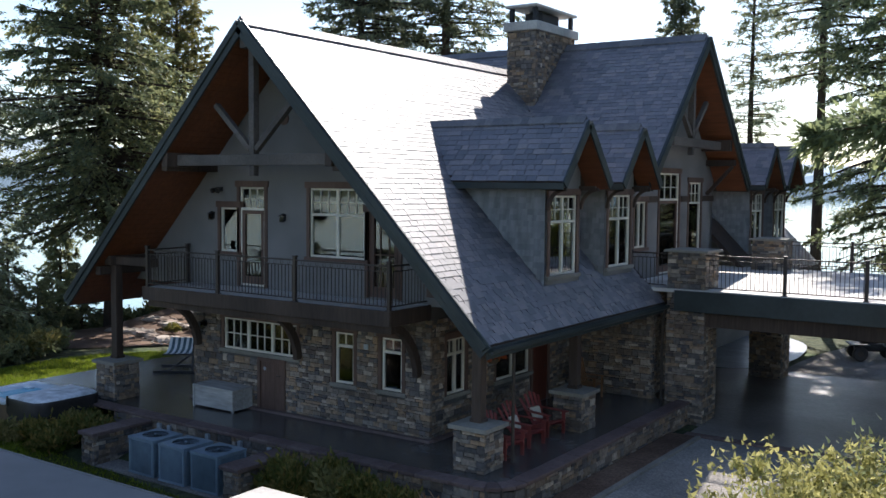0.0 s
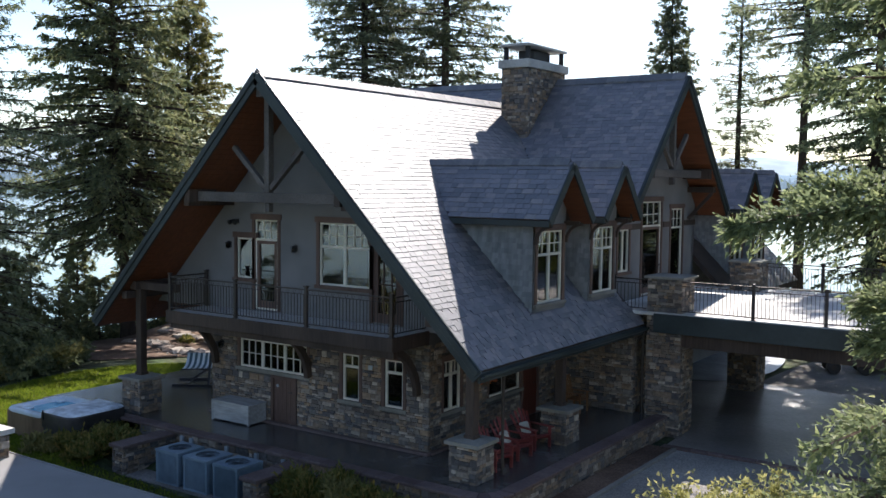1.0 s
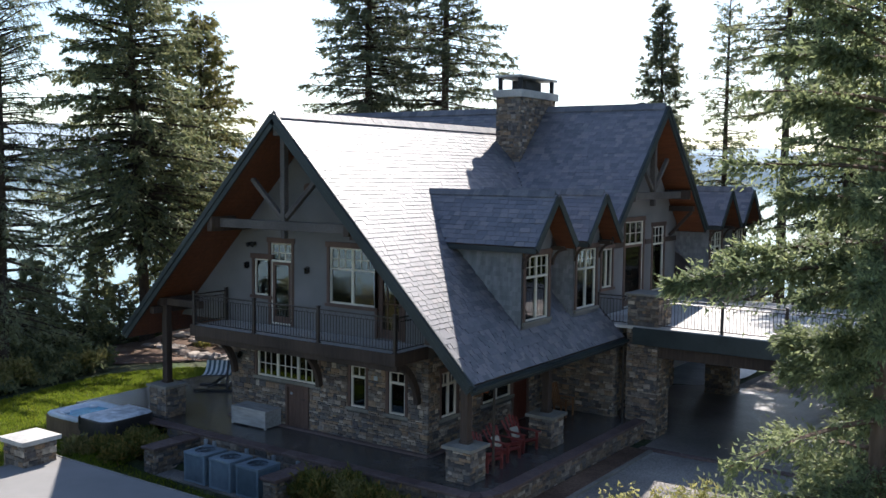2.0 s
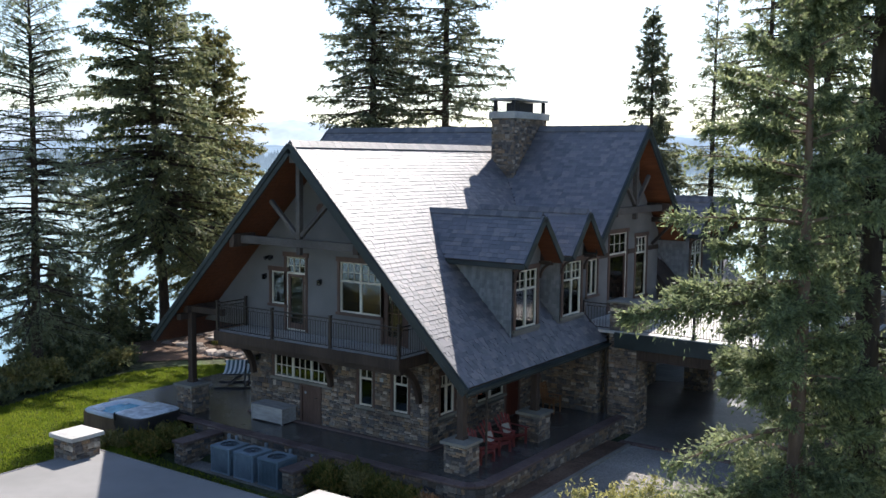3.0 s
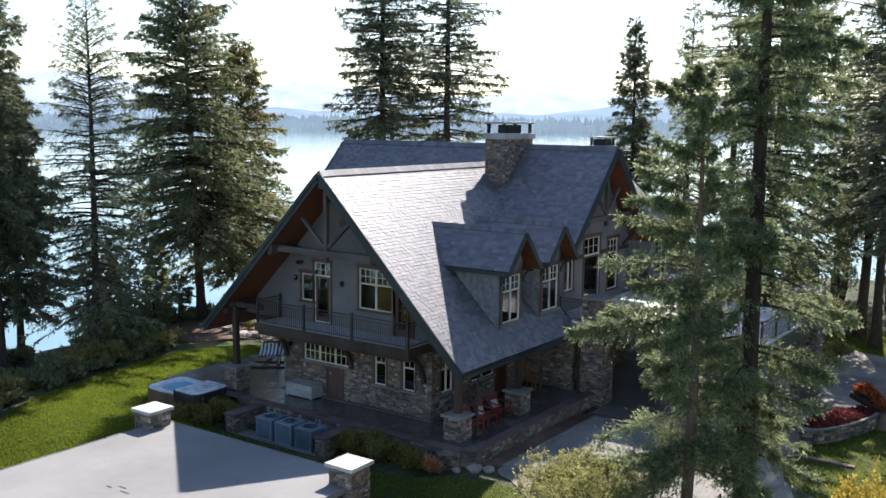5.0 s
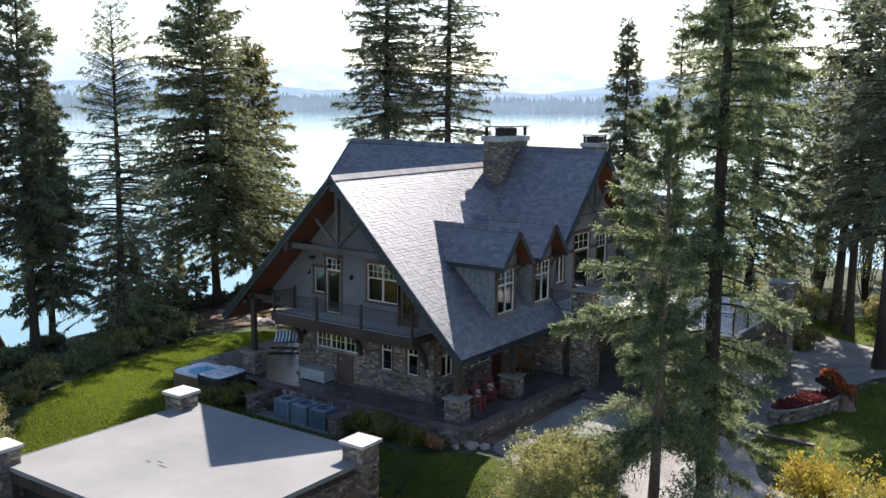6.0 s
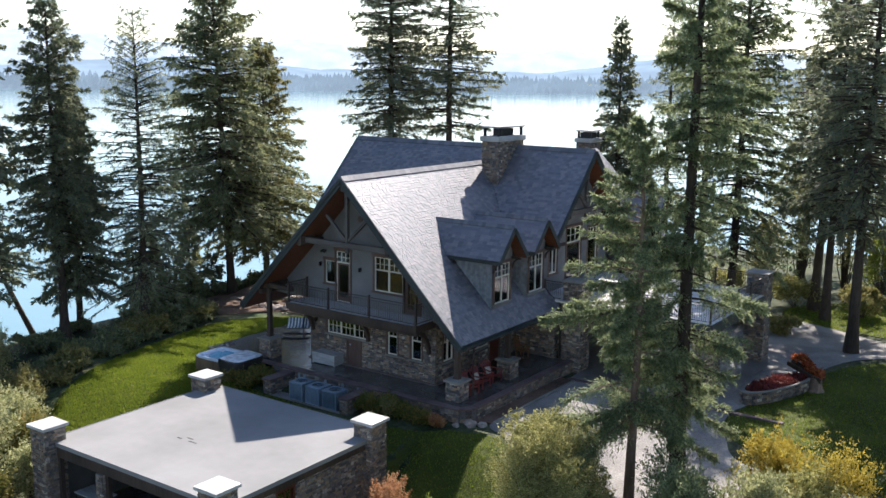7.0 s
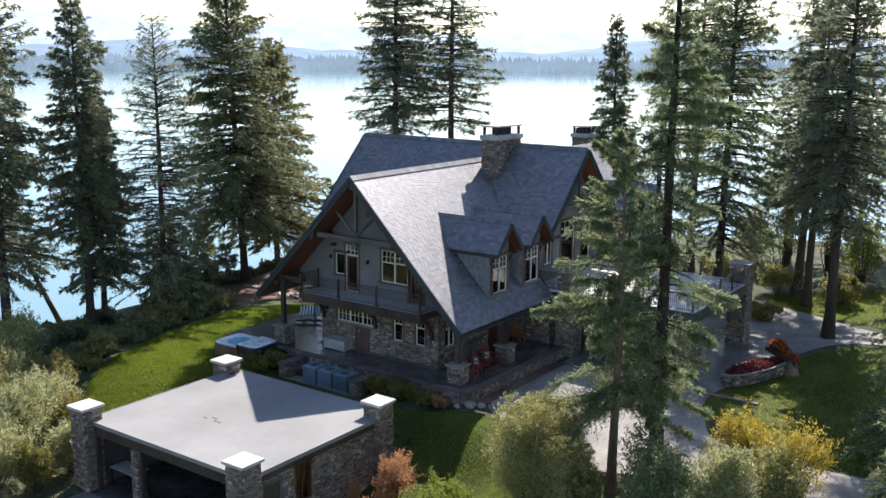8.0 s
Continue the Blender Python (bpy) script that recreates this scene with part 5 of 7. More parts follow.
pier(2.12, -1.12, 0.0, 0.92, 0.40, 3.02, 51, 70)
pier(2.20, 3.35, 0.0, 0.92, 0.40, 3.02, 55, 60)
pier(-10.15, -1.30, 0.0, 1.02, 0.42, 4.0, 59, 60)
pier(-10.15, 6.6, 0.0, 1.02, 0.42, 4.0, 63)
part("porch_beam", Geo().box(2.02, RAKE + 0.3, 2.98, 2.30, 7.8, 3.24), M_TIMBER, house, bevel=0.012)
part("porch_beam", Geo().box(-10.29, RAKE + 0.3, 3.85, -10.01, 7.8, 4.11), M_TIMBER, house, bevel=0.012)
part("tie_beam", Geo().box(-10.2, -1.42, 3.86, -8.4, -1.2, 4.1), M_TIMBER, house, bevel=0.012)
part("downspout", Geo().tube([(2.86, 7.82, 2.7), (2.75, 7.85, 2.45), (2.75, 7.88, 0.0)], 0.045, 8), M_IRON, house)
part("downspout", Geo().tube([(2.72, -0.55, 2.72), (2.60, -0.45, 2.5), (2.60, -0.45, 0.05)], 0.04, 8), M_IRON, house)

# ---- covered drive with the deck on top ----
deck = empty("covered_drive", (0, 0, 0), "raised sunlit deck on stone columns over the drive", "deck")
DKZ = 3.30
part("deck_floor", Geo().box(1.23, 7.72, DKZ - 0.10, 11.2, 17.0, DKZ), M_DECK, deck, "pale sunlit deck floor")
part("fascia", Geo().box(3.15, 7.66, DKZ - 0.62, 11.26, 7.72, DKZ - 0.03), M_FASCIA, deck, "deep dark green fascia", bevel=0.01)
part("fascia", Geo().box(11.2, 7.72, DKZ - 0.62, 11.26, 17.0, DKZ - 0.03), M_FASCIA, deck, bevel=0.01)
part("fascia", Geo().box(1.3, 17.0, DKZ - 0.62, 11.26, 17.06, DKZ - 0.03), M_FASCIA, deck, bevel=0.01)
for yb in (7.95, 16.6):
    part("beam", Geo().box(3.2, yb, DKZ - 1.05, 11.0, yb + 0.35, DKZ - 0.63), M_TIMBER, deck, bevel=0.012)
for xb in (4.6, 6.2, 7.8, 9.4, 10.7):
    part("joist", Geo().box(xb - 0.08, 7.75, DKZ - 0.45, xb + 0.08, 16.98, DKZ - 0.10), M_TIMBER, deck)
COL = [(3.42, 8.42, 0.56, 4.35), (3.42, 16.45, 0.56, 4.35), (10.75, 8.42, 0.56, 3.3 - 1.05), (10.75, 16.55, 0.56, 4.45)]
for k, (cx, cy, ch_, ct) in enumerate(COL):
    pier(cx, cy, -0.62, ct, ch_, None, 71 + 5 * k, 90 if k == 0 else 0, 0.07 if ct > 3 else 0.0, "column", deck, "square ledgestone column with a flat cap")
railing(deck, (4.0, 7.80, DKZ), (11.1, 7.80, DKZ), (0.31, 0.60, 1.0), 1.0, 1.05)
railing(deck, (11.1, 7.80, DKZ), (11.1, 15.95, DKZ), (0.25, 0.5, 0.75), 1.0, 1.05)
railing(deck, (4.0, 16.9, DKZ), (10.15, 16.9, DKZ), (0.33, 0.66), 1.0, 1.05)
railing(deck, (1.5, 7.80, DKZ), (2.85, 7.80, DKZ), (0.2,), 1.0, 1.05)


# ---- trees and shrubs ----
def conifer(name, x, y, top, r, seed, label, needles=M_NEEDLE, crown0=0.12, branches=150, blades=16000, size=0.42, droop=0.35, bark=M_BARK,
            lean=(0.0, 0.0), shape=0.85, flat=0.9, dens=2.45, ragged=0.2, side_gain=0.0, fluff=0.42, broad=1.0):
    """A conifer: bent tapered trunk, limbs in uneven tiers, and needle sprays along every twig."""
    g = np.random.default_rng(seed)
    blades, size, branches = int(blades * dens), size * (0.60 if dens > 1 else 1.0), int(branches * (3.1 if dens > 1 else 1.6))
    z0 = land(x, y) - 0.25
    h = top - z0
    tree = empty(name, (x, y, z0), label, "tree", "tall conifers")
    # trunk
    r0 = 0.05 + 0.0095 * h
    rings, sides = 14, 10
    V, F = [], []
    bend = g.uniform(-0.12, 0.12, 2)
    axis = lambda t: np.array([lean[0] * t * h + bend[0] * math.sin(t * 3), lean[1] * t * h + bend[1] * math.sin(t * 2.4), t * h])
    for k in range(rings + 1):
        t = k / rings
        c_ = axis(t)
        rr = r0 * (1 - t) ** 0.9 * (1 + 0.6 * math.exp(-t * 30)) + 0.015
        for i in range(sides):
            a = i * math.tau / sides
            w = rr * (1 + 0.08 * math.sin(3 * a + seed + k))
            V.append(c_ + np.array([w * math.cos(a), w * math.sin(a), 0]))
    for k in range(rings):
        for i in range(sides):
            F.append((k * sides + i, k * sides + (i + 1) % sides, (k + 1) * sides + (i + 1) % sides, (k + 1) * sides + i))
    fast_part("trunk", V, F, bark, tree, smooth=True)
    # limbs
    t = crown0 + (1 - crown0) * np.sort(g.random(branches) ** 0.92) * 0.985
    u = (t - crown0) / (1 - crown0)
    L = r * ((1 - u) ** shape * (0.30 + 0.70 * np.minimum(1, u / 0.12 + 0.45))) * g.uniform(0.62 - 0.5 * ragged, 1.12, branches) + 0.2
    az = np.arange(branches) * 2.399 + g.normal(0, 0.5, branches)
    lob = 1 + 0.16 * np.sin(u * 23 + seed) * g.random(branches) + 0.17 * np.sin(2 * az + u * 9 + seed) * np.sin(u * 31 + az + 2 * seed)
    L = L * lob * (1 + side_gain * np.cos(az - 3.75))
    d = np.stack([np.cos(az), np.sin(az), np.zeros(branches)], -1)
    rise = np.interp(u, [0, 0.5, 1], [-0.10, 0.10, 0.75]) + g.normal(0, 0.08, branches)
    dr = droop * np.interp(u, [0, 0.6, 1], [1.1, 0.8, 0.1]) * g.uniform(0.3, 1.5, branches)
    base = np.array([axis(k) for k in t])

    def along(b, s):
        return base[b] + d[b] * (L[b] * s)[:, None] + np.array([0, 0, 1]) * (L[b] * (rise[b] * s - dr[b] * s * s + 0.30 * dr[b] * s ** 3))[:, None]

    LV, LF = [], []
    seg = 4
    for b in range(branches):
        s = np.linspace(0, 0.97, seg + 1)
        P = along(np.full(seg + 1, b), s)
        w = 0.006 + 0.016 * L[b] * (1 - s * 0.92)
        side = np.array([-d[b][1], d[b][0], 0])
        o = len(LV)
        for k in range(seg + 1):
            LV += [P[k] + side * w[k], P[k] - side * w[k] * 0.6 + np.array([0, 0, w[k]]), P[k] - side * w[k] * 0.6 - np.array([0, 0, w[k]])]
        for k in range(seg):
            for i in range(3):
                LF.append((o + 3 * k + i, o + 3 * k + (i + 1) % 3, o + 3 * k + 3 + (i + 1) % 3, o + 3 * k + 3 + i))
    tagged(fast_part("limb", LV, LF, bark, tree), kind="stuff")
    # needle sprays: twigs along each limb, feathered with short blades to both sides
    p = (L + 0.25) ** 1.3 * (1 - ragged * g.random(branches))
    p /= p.sum()
    per = 8
    n_t = blades // per
    b = g.choice(branches, n_t, p=p)
    s = 0.12 + 0.88 * g.random(n_t) ** 0.72
    root = along(b, s)
    sgn = np.where(g.random(n_t) < 0.5, -1.0, 1.0)
    ang = sgn * g.uniform(0.35, 1.35, n_t) * (1.15 - 0.75 * s)
    ca, sa = np.cos(ang), np.sin(ang)
    td = np.stack([d[b][:, 0] * ca - d[b][:, 1] * sa, d[b][:, 0] * sa + d[b][:, 1] * ca, g.normal(-0.14 - 0.7 * dr[b], fluff, n_t)], -1)
    td /= np.linalg.norm(td, axis=1)[:, None]
    tl = np.minimum(0.20 + L[b] * 0.34 * (1.10 - s), 1.0) * g.uniform(0.4, 1.2, n_t)
    q = np.repeat(np.arange(n_t), per)
    f = np.tile((np.arange(per) + 0.5) / per, n_t)
    n = len(q)
    c_ = root[q] + td[q] * (tl[q] * f)[:, None] + g.normal(0, 0.14 * size, (n, 3)) - np.array([0, 0, 1]) * (0.18 * tl[q] * f ** 2)[:, None]
    nor = np.array([0, 0, 1.0]) + g.normal(0, flat * 0.8, (n, 3))
    out = np.cross(td[q], nor)
    out /= np.linalg.norm(out, axis=1)[:, None] + 1e-9
    bd = td[q] + out * (np.tile(np.where(np.arange(per) % 2 == 0, 0.8, -0.8), n_t) * (1.1 - 0.7 * f))[:, None] + g.normal(0, 0.22, (n, 3))
    bd /= np.linalg.norm(bd, axis=1)[:, None]
    side = np.cross(bd, nor)
    side /= np.linalg.norm(side, axis=1)[:, None] + 1e-9
    ln = size * g.uniform(0.6, 1.2, n) * (1.15 - 0.4 * f)
    wd = ln * g.uniform(0.17, 0.30, n) * broad
    tip = c_ + bd * ln[:, None] - np.array([0, 0, 1]) * (0.10 * ln)[:, None]
    verts = np.stack([c_ + side * wd[:, None], tip, c_ - side * wd[:, None]], 1).reshape(-1, 3)
    faces = np.arange(3 * n).reshape(n, 3)
    tagged(fast_part("crown", verts, faces, needles, tree), kind="stuff")
    return tree


def shrub(name, x, y, rx, ry, h, seed, label, leaves=M_SHRUB, count=9000, size=0.10, lumps=14, base=None, category="shrub", group="", spread=1.0, upright=0.0, slim=1.0, stray=0.12, shoot=0.20, lump=(0.16, 0.42)):
    """A bush: forking stems and a crown of lumps filled with small leaves, thin at the rim."""
    g = np.random.default_rng(seed)
    z0 = (land(x, y) if base is None else base) - 0.05
    sh = empty(name, (x, y, z0), label, category, group)
    cs, rs = [], []
    for k in range(lumps):
        a, e = g.uniform(0, math.tau), g.random() ** 0.6
        zz = g.uniform(0.28, 0.86)
        w = math.sqrt(max(0.05, 1 - (zz - 0.42) ** 2 / 0.36))
        cs.append(np.array([math.cos(a) * e * rx * 0.72 * w, math.sin(a) * e * ry * 0.72 * w, zz * h]))
        rs.append(np.array([rx, ry, h * 0.62]) * g.uniform(*lump) * spread)
    cs, rs = np.array(cs), np.array(rs)
    V, F = [], []
    for c_ in cs:
        p0 = np.array([c_[0] * 0.15, c_[1] * 0.15, 0.0])
        pts = [p0, p0 * 0.5 + c_ * 0.5 + g.normal(0, 0.05, 3) * h * 0.3, c_]
        for j, (a_, b_) in enumerate(zip(pts, pts[1:])):
            w0, w1 = 0.02 * h ** 0.5 * (1 - 0.4 * j), 0.02 * h ** 0.5 * (0.6 - 0.35 * j)
            o = len(V)
            for pt, w in ((a_, w0), (b_, w1)):
                V += [pt + np.array([w, 0, 0]), pt + np.array([-w / 2, w * 0.87, 0]), pt + np.array([-w / 2, -w * 0.87, 0])]
            F += [(o + i, o + (i + 1) % 3, o + 3 + (i + 1) % 3, o + 3 + i) for i in range(3)]
    tagged(fast_part("stem", V, F, M_BARK, sh), kind="stuff")
    k = g.integers(0, lumps, count)
    dirs = g.normal(0, 1, (count, 3))
    dirs /= np.linalg.norm(dirs, axis=1)[:, None]
    rad = g.random(count) ** 0.38 * (1 + stray * g.normal(0, 1, count) * (g.random(count) < 0.3))
    c_ = cs[k] + dirs * rs[k] * rad[:, None]
    # shoots that break the outline
    ns = lumps * 3
    sk = g.integers(0, lumps, ns)
    sd = g.normal(0, 0.5, (ns, 3)) + cs[sk] / h * np.array([0.6, 0.6, 0.5]) + np.array([0, 0, 0.55])
    sd /= np.linalg.norm(sd, axis=1)[:, None]
    sl = h * shoot * g.uniform(0.5, 1.3, ns)
    pick = g.random(count) < 0.22
    which = g.integers(0, ns, count)
    on = cs[sk[which]] + sd[which] * rs[sk[which]] * 0.6 + sd[which] * (sl[which] * g.random(count))[:, None] + g.normal(0, size * 0.45, (count, 3))
    c_[pick] = on[pick]
    c_[:, 2] = np.maximum(c_[:, 2], 0.03)
    c_ *= np.array([1.0, 1.0, h / np.quantile(c_[:, 2], 0.995)])
    bd = dirs * 0.6 + g.normal(0, 0.6, (count, 3)) + np.array([0, 0, upright])
    bd /= np.linalg.norm(bd, axis=1)[:, None]
    nor = g.normal(0, 1, (count, 3))
    side = np.cross(bd, nor)
    side /= np.linalg.norm(side, axis=1)[:, None] + 1e-9
    ln = size * g.uniform(0.6, 1.3, count)
    wd = ln * g.uniform(0.22, 0.36, count) * slim
    tip, mid = c_ + bd * ln[:, None], c_ + bd * (ln * 0.5)[:, None]
    if size < 0.07 or group in ("bank undergrowth", "wild bushes", "bushes beyond the drive"):
        corners = [c_ + side * wd[:, None], tip, c_ - side * wd[:, None]]
    else:
        corners = [c_, mid + side * wd[:, None], tip, mid - side * wd[:, None]]
    k = len(corners)
    tagged(fast_part("foliage", np.stack(corners, 1).reshape(-1, 3), np.arange(k * count).reshape(count, k), leaves, sh), kind="stuff")
    return sh


# the two tall spruces beside the drive
conifer("spruce_tree", 13.55, -6.8, 13.9, 2.55, 101, "dark green spruce with a bare lower trunk beside the drive", M_SPRUCE, 0.24, 80, 105000, 0.125, 0.22, M_BARKPALE, flat=1.0, shape=0.58, dens=1.0, ragged=0.97, side_gain=0.28, fluff=0.75)
conifer("spruce_tree", 14.4, -4.3, 25.0, 2.3, 102, "very tall slender spruce rising above the drive", M_SPRUCE, 0.09, 150, 140000, 0.130, 0.28, M_BARK, flat=1.0, shape=0.30, dens=1.0, ragged=0.92, fluff=0.75)
# shore trees behind the lawn and the house
conifer("fir_tree", -23.95, -4.75, 19.8, 3.4, 103, "tall fir with a ragged crown near the shore", M_FIR, 0.28, 120, 21000, 0.36, 0.22, shape=0.7, broad=1.1)
conifer("fir_tree", -24.95, -3.05, 14.6, 2.6, 104, "dense dark fir beside a taller one", M_FIR, 0.16, 120, 17000, 0.36, 0.35, shape=0.72, broad=1.2)
conifer("larch_tree", -23.0, 0.3, 19.0, 4.6, 105, "thin pale green larch with bare lower limbs", M_LARCH, 0.12, 115, 18000, 0.25, 0.25, shape=0.6, ragged=0.5)
conifer("fir_tree", -25.1, 9.6, 23.2, 6.0, 106, "broad tall fir with golden green sprays", M_NEEDLE, 0.21, 175, 38000, 0.36, 0.23, shape=0.66, lean=(-0.03, -0.02), broad=1.25)
conifer("fir_tree", -28.7, 16.6, 17.8, 5.0, 107, "golden green fir lit from behind", M_GOLDFIR, 0.14, 150, 26000, 0.38, 0.28, shape=0.68, broad=1.2)
conifer("pine_tree", -19.5, 21.0, 28.5, 3.8, 108, "tall dark fir behind the main roof", M_FIR, 0.38, 150, 24000, 0.34, 0.10, shape=0.5, broad=1.15)
conifer("pine_tree", -16.4, 24.4, 30.0, 4.1, 109, "tall open fir with tiered limbs behind the chimney", M_FIR, 0.38, 100, 18000, 0.34, 0.04, shape=0.48, ragged=0.5, broad=1.2)
conifer("fir_tree", -8.7, 38.5, 20.4, 4.0, 110, "pointed fir behind the house", M_FIR, 0.06, 160, 24000, 0.38, 0.35, shape=0.85, broad=1.3)
conifer("larch_tree", -4.6, 40.0, 21.5, 2.4, 111, "thin straggly larch behind the house", M_LARCH, 0.2, 90, 6500, 0.34, 0.1, shape=0.6)
conifer("fir_tree", -24.8, -9.9, 24.0, 3.8, 112, "tall fir at the edge of the lawn", M_FIR, 0.18, 130, 13000, 0.40, 0.25, shape=0.6, broad=1.15)
conifer("fir_tree", -31.2, -2.0, 12.5, 2.4, 113, "slim fir leaning out over the water", M_FIR, 0.30, 60, 7000, 0.40, 0.25, lean=(-0.36, -0.26))
conifer("fir_tree", -27.8, -8.2, 20.0, 2.6, 128, "thin fir with a long bare trunk at the shore", M_FIR, 0.40, 70, 9500, 0.40, 0.25)
conifer("fir_tree", -29.0, 5.5, 3.8, 1.9, 115, "young dark fir on the bank", M_NEEDLE, 0.02, 70, 6000, 0.42, 0.4)
conifer("fir_tree", -26.2, 2.0, 4.6, 1.3, 117, "slim young fir behind the larch", M_NEEDLE, 0.02, 46, 2600, 0.34, 0.3)
conifer("fir_tree", -27.0, 5.6, 3.9, 1.2, 122, "slim young fir under a broad fir", M_NEEDLE, 0.02, 42, 2200, 0.34, 0.3)
conifer("fir_tree", -32.0, 11.5, 4.0, 2.0, 116, "young fir on the bank", M_NEEDLE, 0.02, 70, 5000, 0.42, 0.4)
for k, (tx, ty, tt, tr) in enumerate([(-24.6, 5.4, 1.9, 1.3), (-26.4, 8.8, 2.4, 1.4), (-23.4, 3.2, 1.2, 1.0)]):
    conifer("fir_tree", tx, ty, tt, tr, 180 + k, "small young fir among the undergrowth", M_NEEDLE, 0.02, 34, 2200, 0.34, 0.3, shape=0.85)
# trees east of the house
conifer("pine_tree", 5.8, 26.5, 26.0, 4.5, 118, "tall straight fir beyond the covered drive", M_SPRUCE, 0.15, 120, 23000, 0.36, 0.3, shape=0.5, ragged=0.3, broad=1.2)
conifer("pine_tree", 0.6, 34.6, 27.0, 4.4, 121, "tall open fir with a long bare trunk behind the deck", M_LARCH, 0.46, 70, 8500, 0.42, 0.2, shape=0.5, ragged=0.5)
conifer("pine_tree", 10.2, 31.0, 26.0, 4.6, 119, "tall fir with a forked base by the drive", M_LARCH, 0.27, 110, 14000, 0.38, 0.3, M_BARK, shape=0.5, ragged=0.4, lean=(0.02, 0.0))
conifer("pine_tree", 14.9, 21.3, 26.5, 4.2, 120, "tall fir at the bend of the drive", M_FIR, 0.26, 110, 15000, 0.36, 0.3, M_BARK, shape=0.5, ragged=0.4, broad=1.2)
conifer("pine_tree", 21.5, 31.5, 24.0, 4.6, 123, "tall fir beyond the sunlit lawn", M_GOLDFIR, 0.25, 120, 11000, 0.42, 0.3, shape=0.55)
conifer("spruce_tree", 22.8, 3.4, 11.5, 2.6, 125, "dense spruce on the east lawn", M_SPRUCE, 0.04, 150, 36000, 0.26, 0.45, flat=1.0, shape=0.7, dens=1.2)
conifer("spruce_tree", 24.3, -4.0, 6.5, 2.1, 126, "young dense spruce beside the path", M_SPRUCE, 0.02, 110, 22000, 0.24, 0.4, flat=1.0, shape=0.75, dens=1.2)
conifer("fir_tree", 26.0, 14.0, 22.0, 4.2, 127, "tall dark fir at the edge of the east lawn", M_FIR, 0.15, 130, 13000, 0.42, 0.3, shape=0.6)

for k, (tx, ty, tt) in enumerate([(11.6, 28.6, 23), (9.4, 54, 18), (24, 42, 19), (29, 34, 20), (16.5, 56, 19), (22, 58, 19), (5.0, 47, 18)]):
    conifer("fir_tree", tx, ty, tt, 3.6, 140 + k, "open fir in the wood beyond the drive", (M_FIR, M_NEEDLE, M_FIR, M_GOLDFIR)[k % 4], 0.28, 60, 5000, 0.54, 0.3, shape=0.6, ragged=0.5)

# trees behind the camera, mirrored in the windows
for k, (tx, ty, tt) in enumerate([(-46, -44, 19), (-38, -52, 22), (-30, -58, 20), (-20, -64, 23), (-52, -36, 21), (-12, -70, 20)]):
    conifer("fir_tree", tx, ty, tt, 4.4, 170 + k, "dark fir far across the grounds", M_FIR, 0.1, 50, 2800, 0.88, 0.3, dens=1.0)

# shrubs in front
shrub("willow_shrub", 11.75, -9.6, 2.75, 2.6, 4.75, 201, "large rounded pale yellow-green willow bush", M_WILLOW, 130000, 0.068, 170, upright=0.3, slim=1.0, stray=0.03, shoot=0.05, lump=(0.17, 0.26))
shrub("willow_shrub", 8.6, -11.6, 1.9, 1.8, 2.9, 202, "lower bright green bush", M_SHRUBGREEN, 22000, 0.11, 30, upright=0.9, slim=0.7)
shrub("willow_shrub", 7.0, -12.8, 1.4, 1.3, 2.1, 211, "lower bright green bush", M_SHRUBGREEN, 14000, 0.11, 24, upright=0.9, slim=0.7)
shrub("shrub", 5.6, -14.2, 1.3, 1.2, 2.0, 212, "grey-green bush by the garage lawn", M_SAGE, 12000, 0.09, 20, upright=0.9, slim=0.7)
shrub("shrub", 4.65, -9.6, 1.2, 1.1, 2.7, 203, "russet autumn bush by the garage wall", M_ORANGE, 9000, 0.075, 16, upright=0.9)
shrub("shrub", 3.8, -11.0, 0.7, 0.7, 2.0, 204, "thin russet and green bush by the garage wall", M_ORANGE, 4000, 0.09, 9, upright=0.8)
shrub("shrub", 15.9, -8.0, 2.0, 1.9, 3.3, 205, "dark green bush in front of the spruces", M_SPRUCE, 17000, 0.12, 34, upright=0.7, slim=0.8)
shrub("shrub", 18.0, -6.6, 1.6, 1.5, 2.9, 206, "silvery green bush in front of the spruces", M_SAGE, 13000, 0.12, 34, upright=0.7, slim=0.8)
shrub("shrub", 14.0, -9.6, 1.3, 1.2, 2.3, 207, "dark green bush below the spruces", M_SHRUB, 12000, 0.11, 14, upright=0.6)
shrub("shrub", 17.5, -3.2, 1.5, 1.4, 3.4, 208, "bright yellow autumn bush", M_YELLOW, 9500, 0.11, 22, upright=0.8, shoot=0.3)
shrub("shrub", 19.9, -3.8, 1.6, 1.5, 3.7, 209, "yellow and green autumn bush", M_YELLOW, 5500, 0.11, 22, upright=0.9, shoot=0.35)
shrub("shrub", 19.6, -5.2, 1.5, 1.4, 3.0, 210, "green bush mixed with yellow leaves", M_WILLOW, 11000, 0.11, 22, upright=0.8, shoot=0.3)
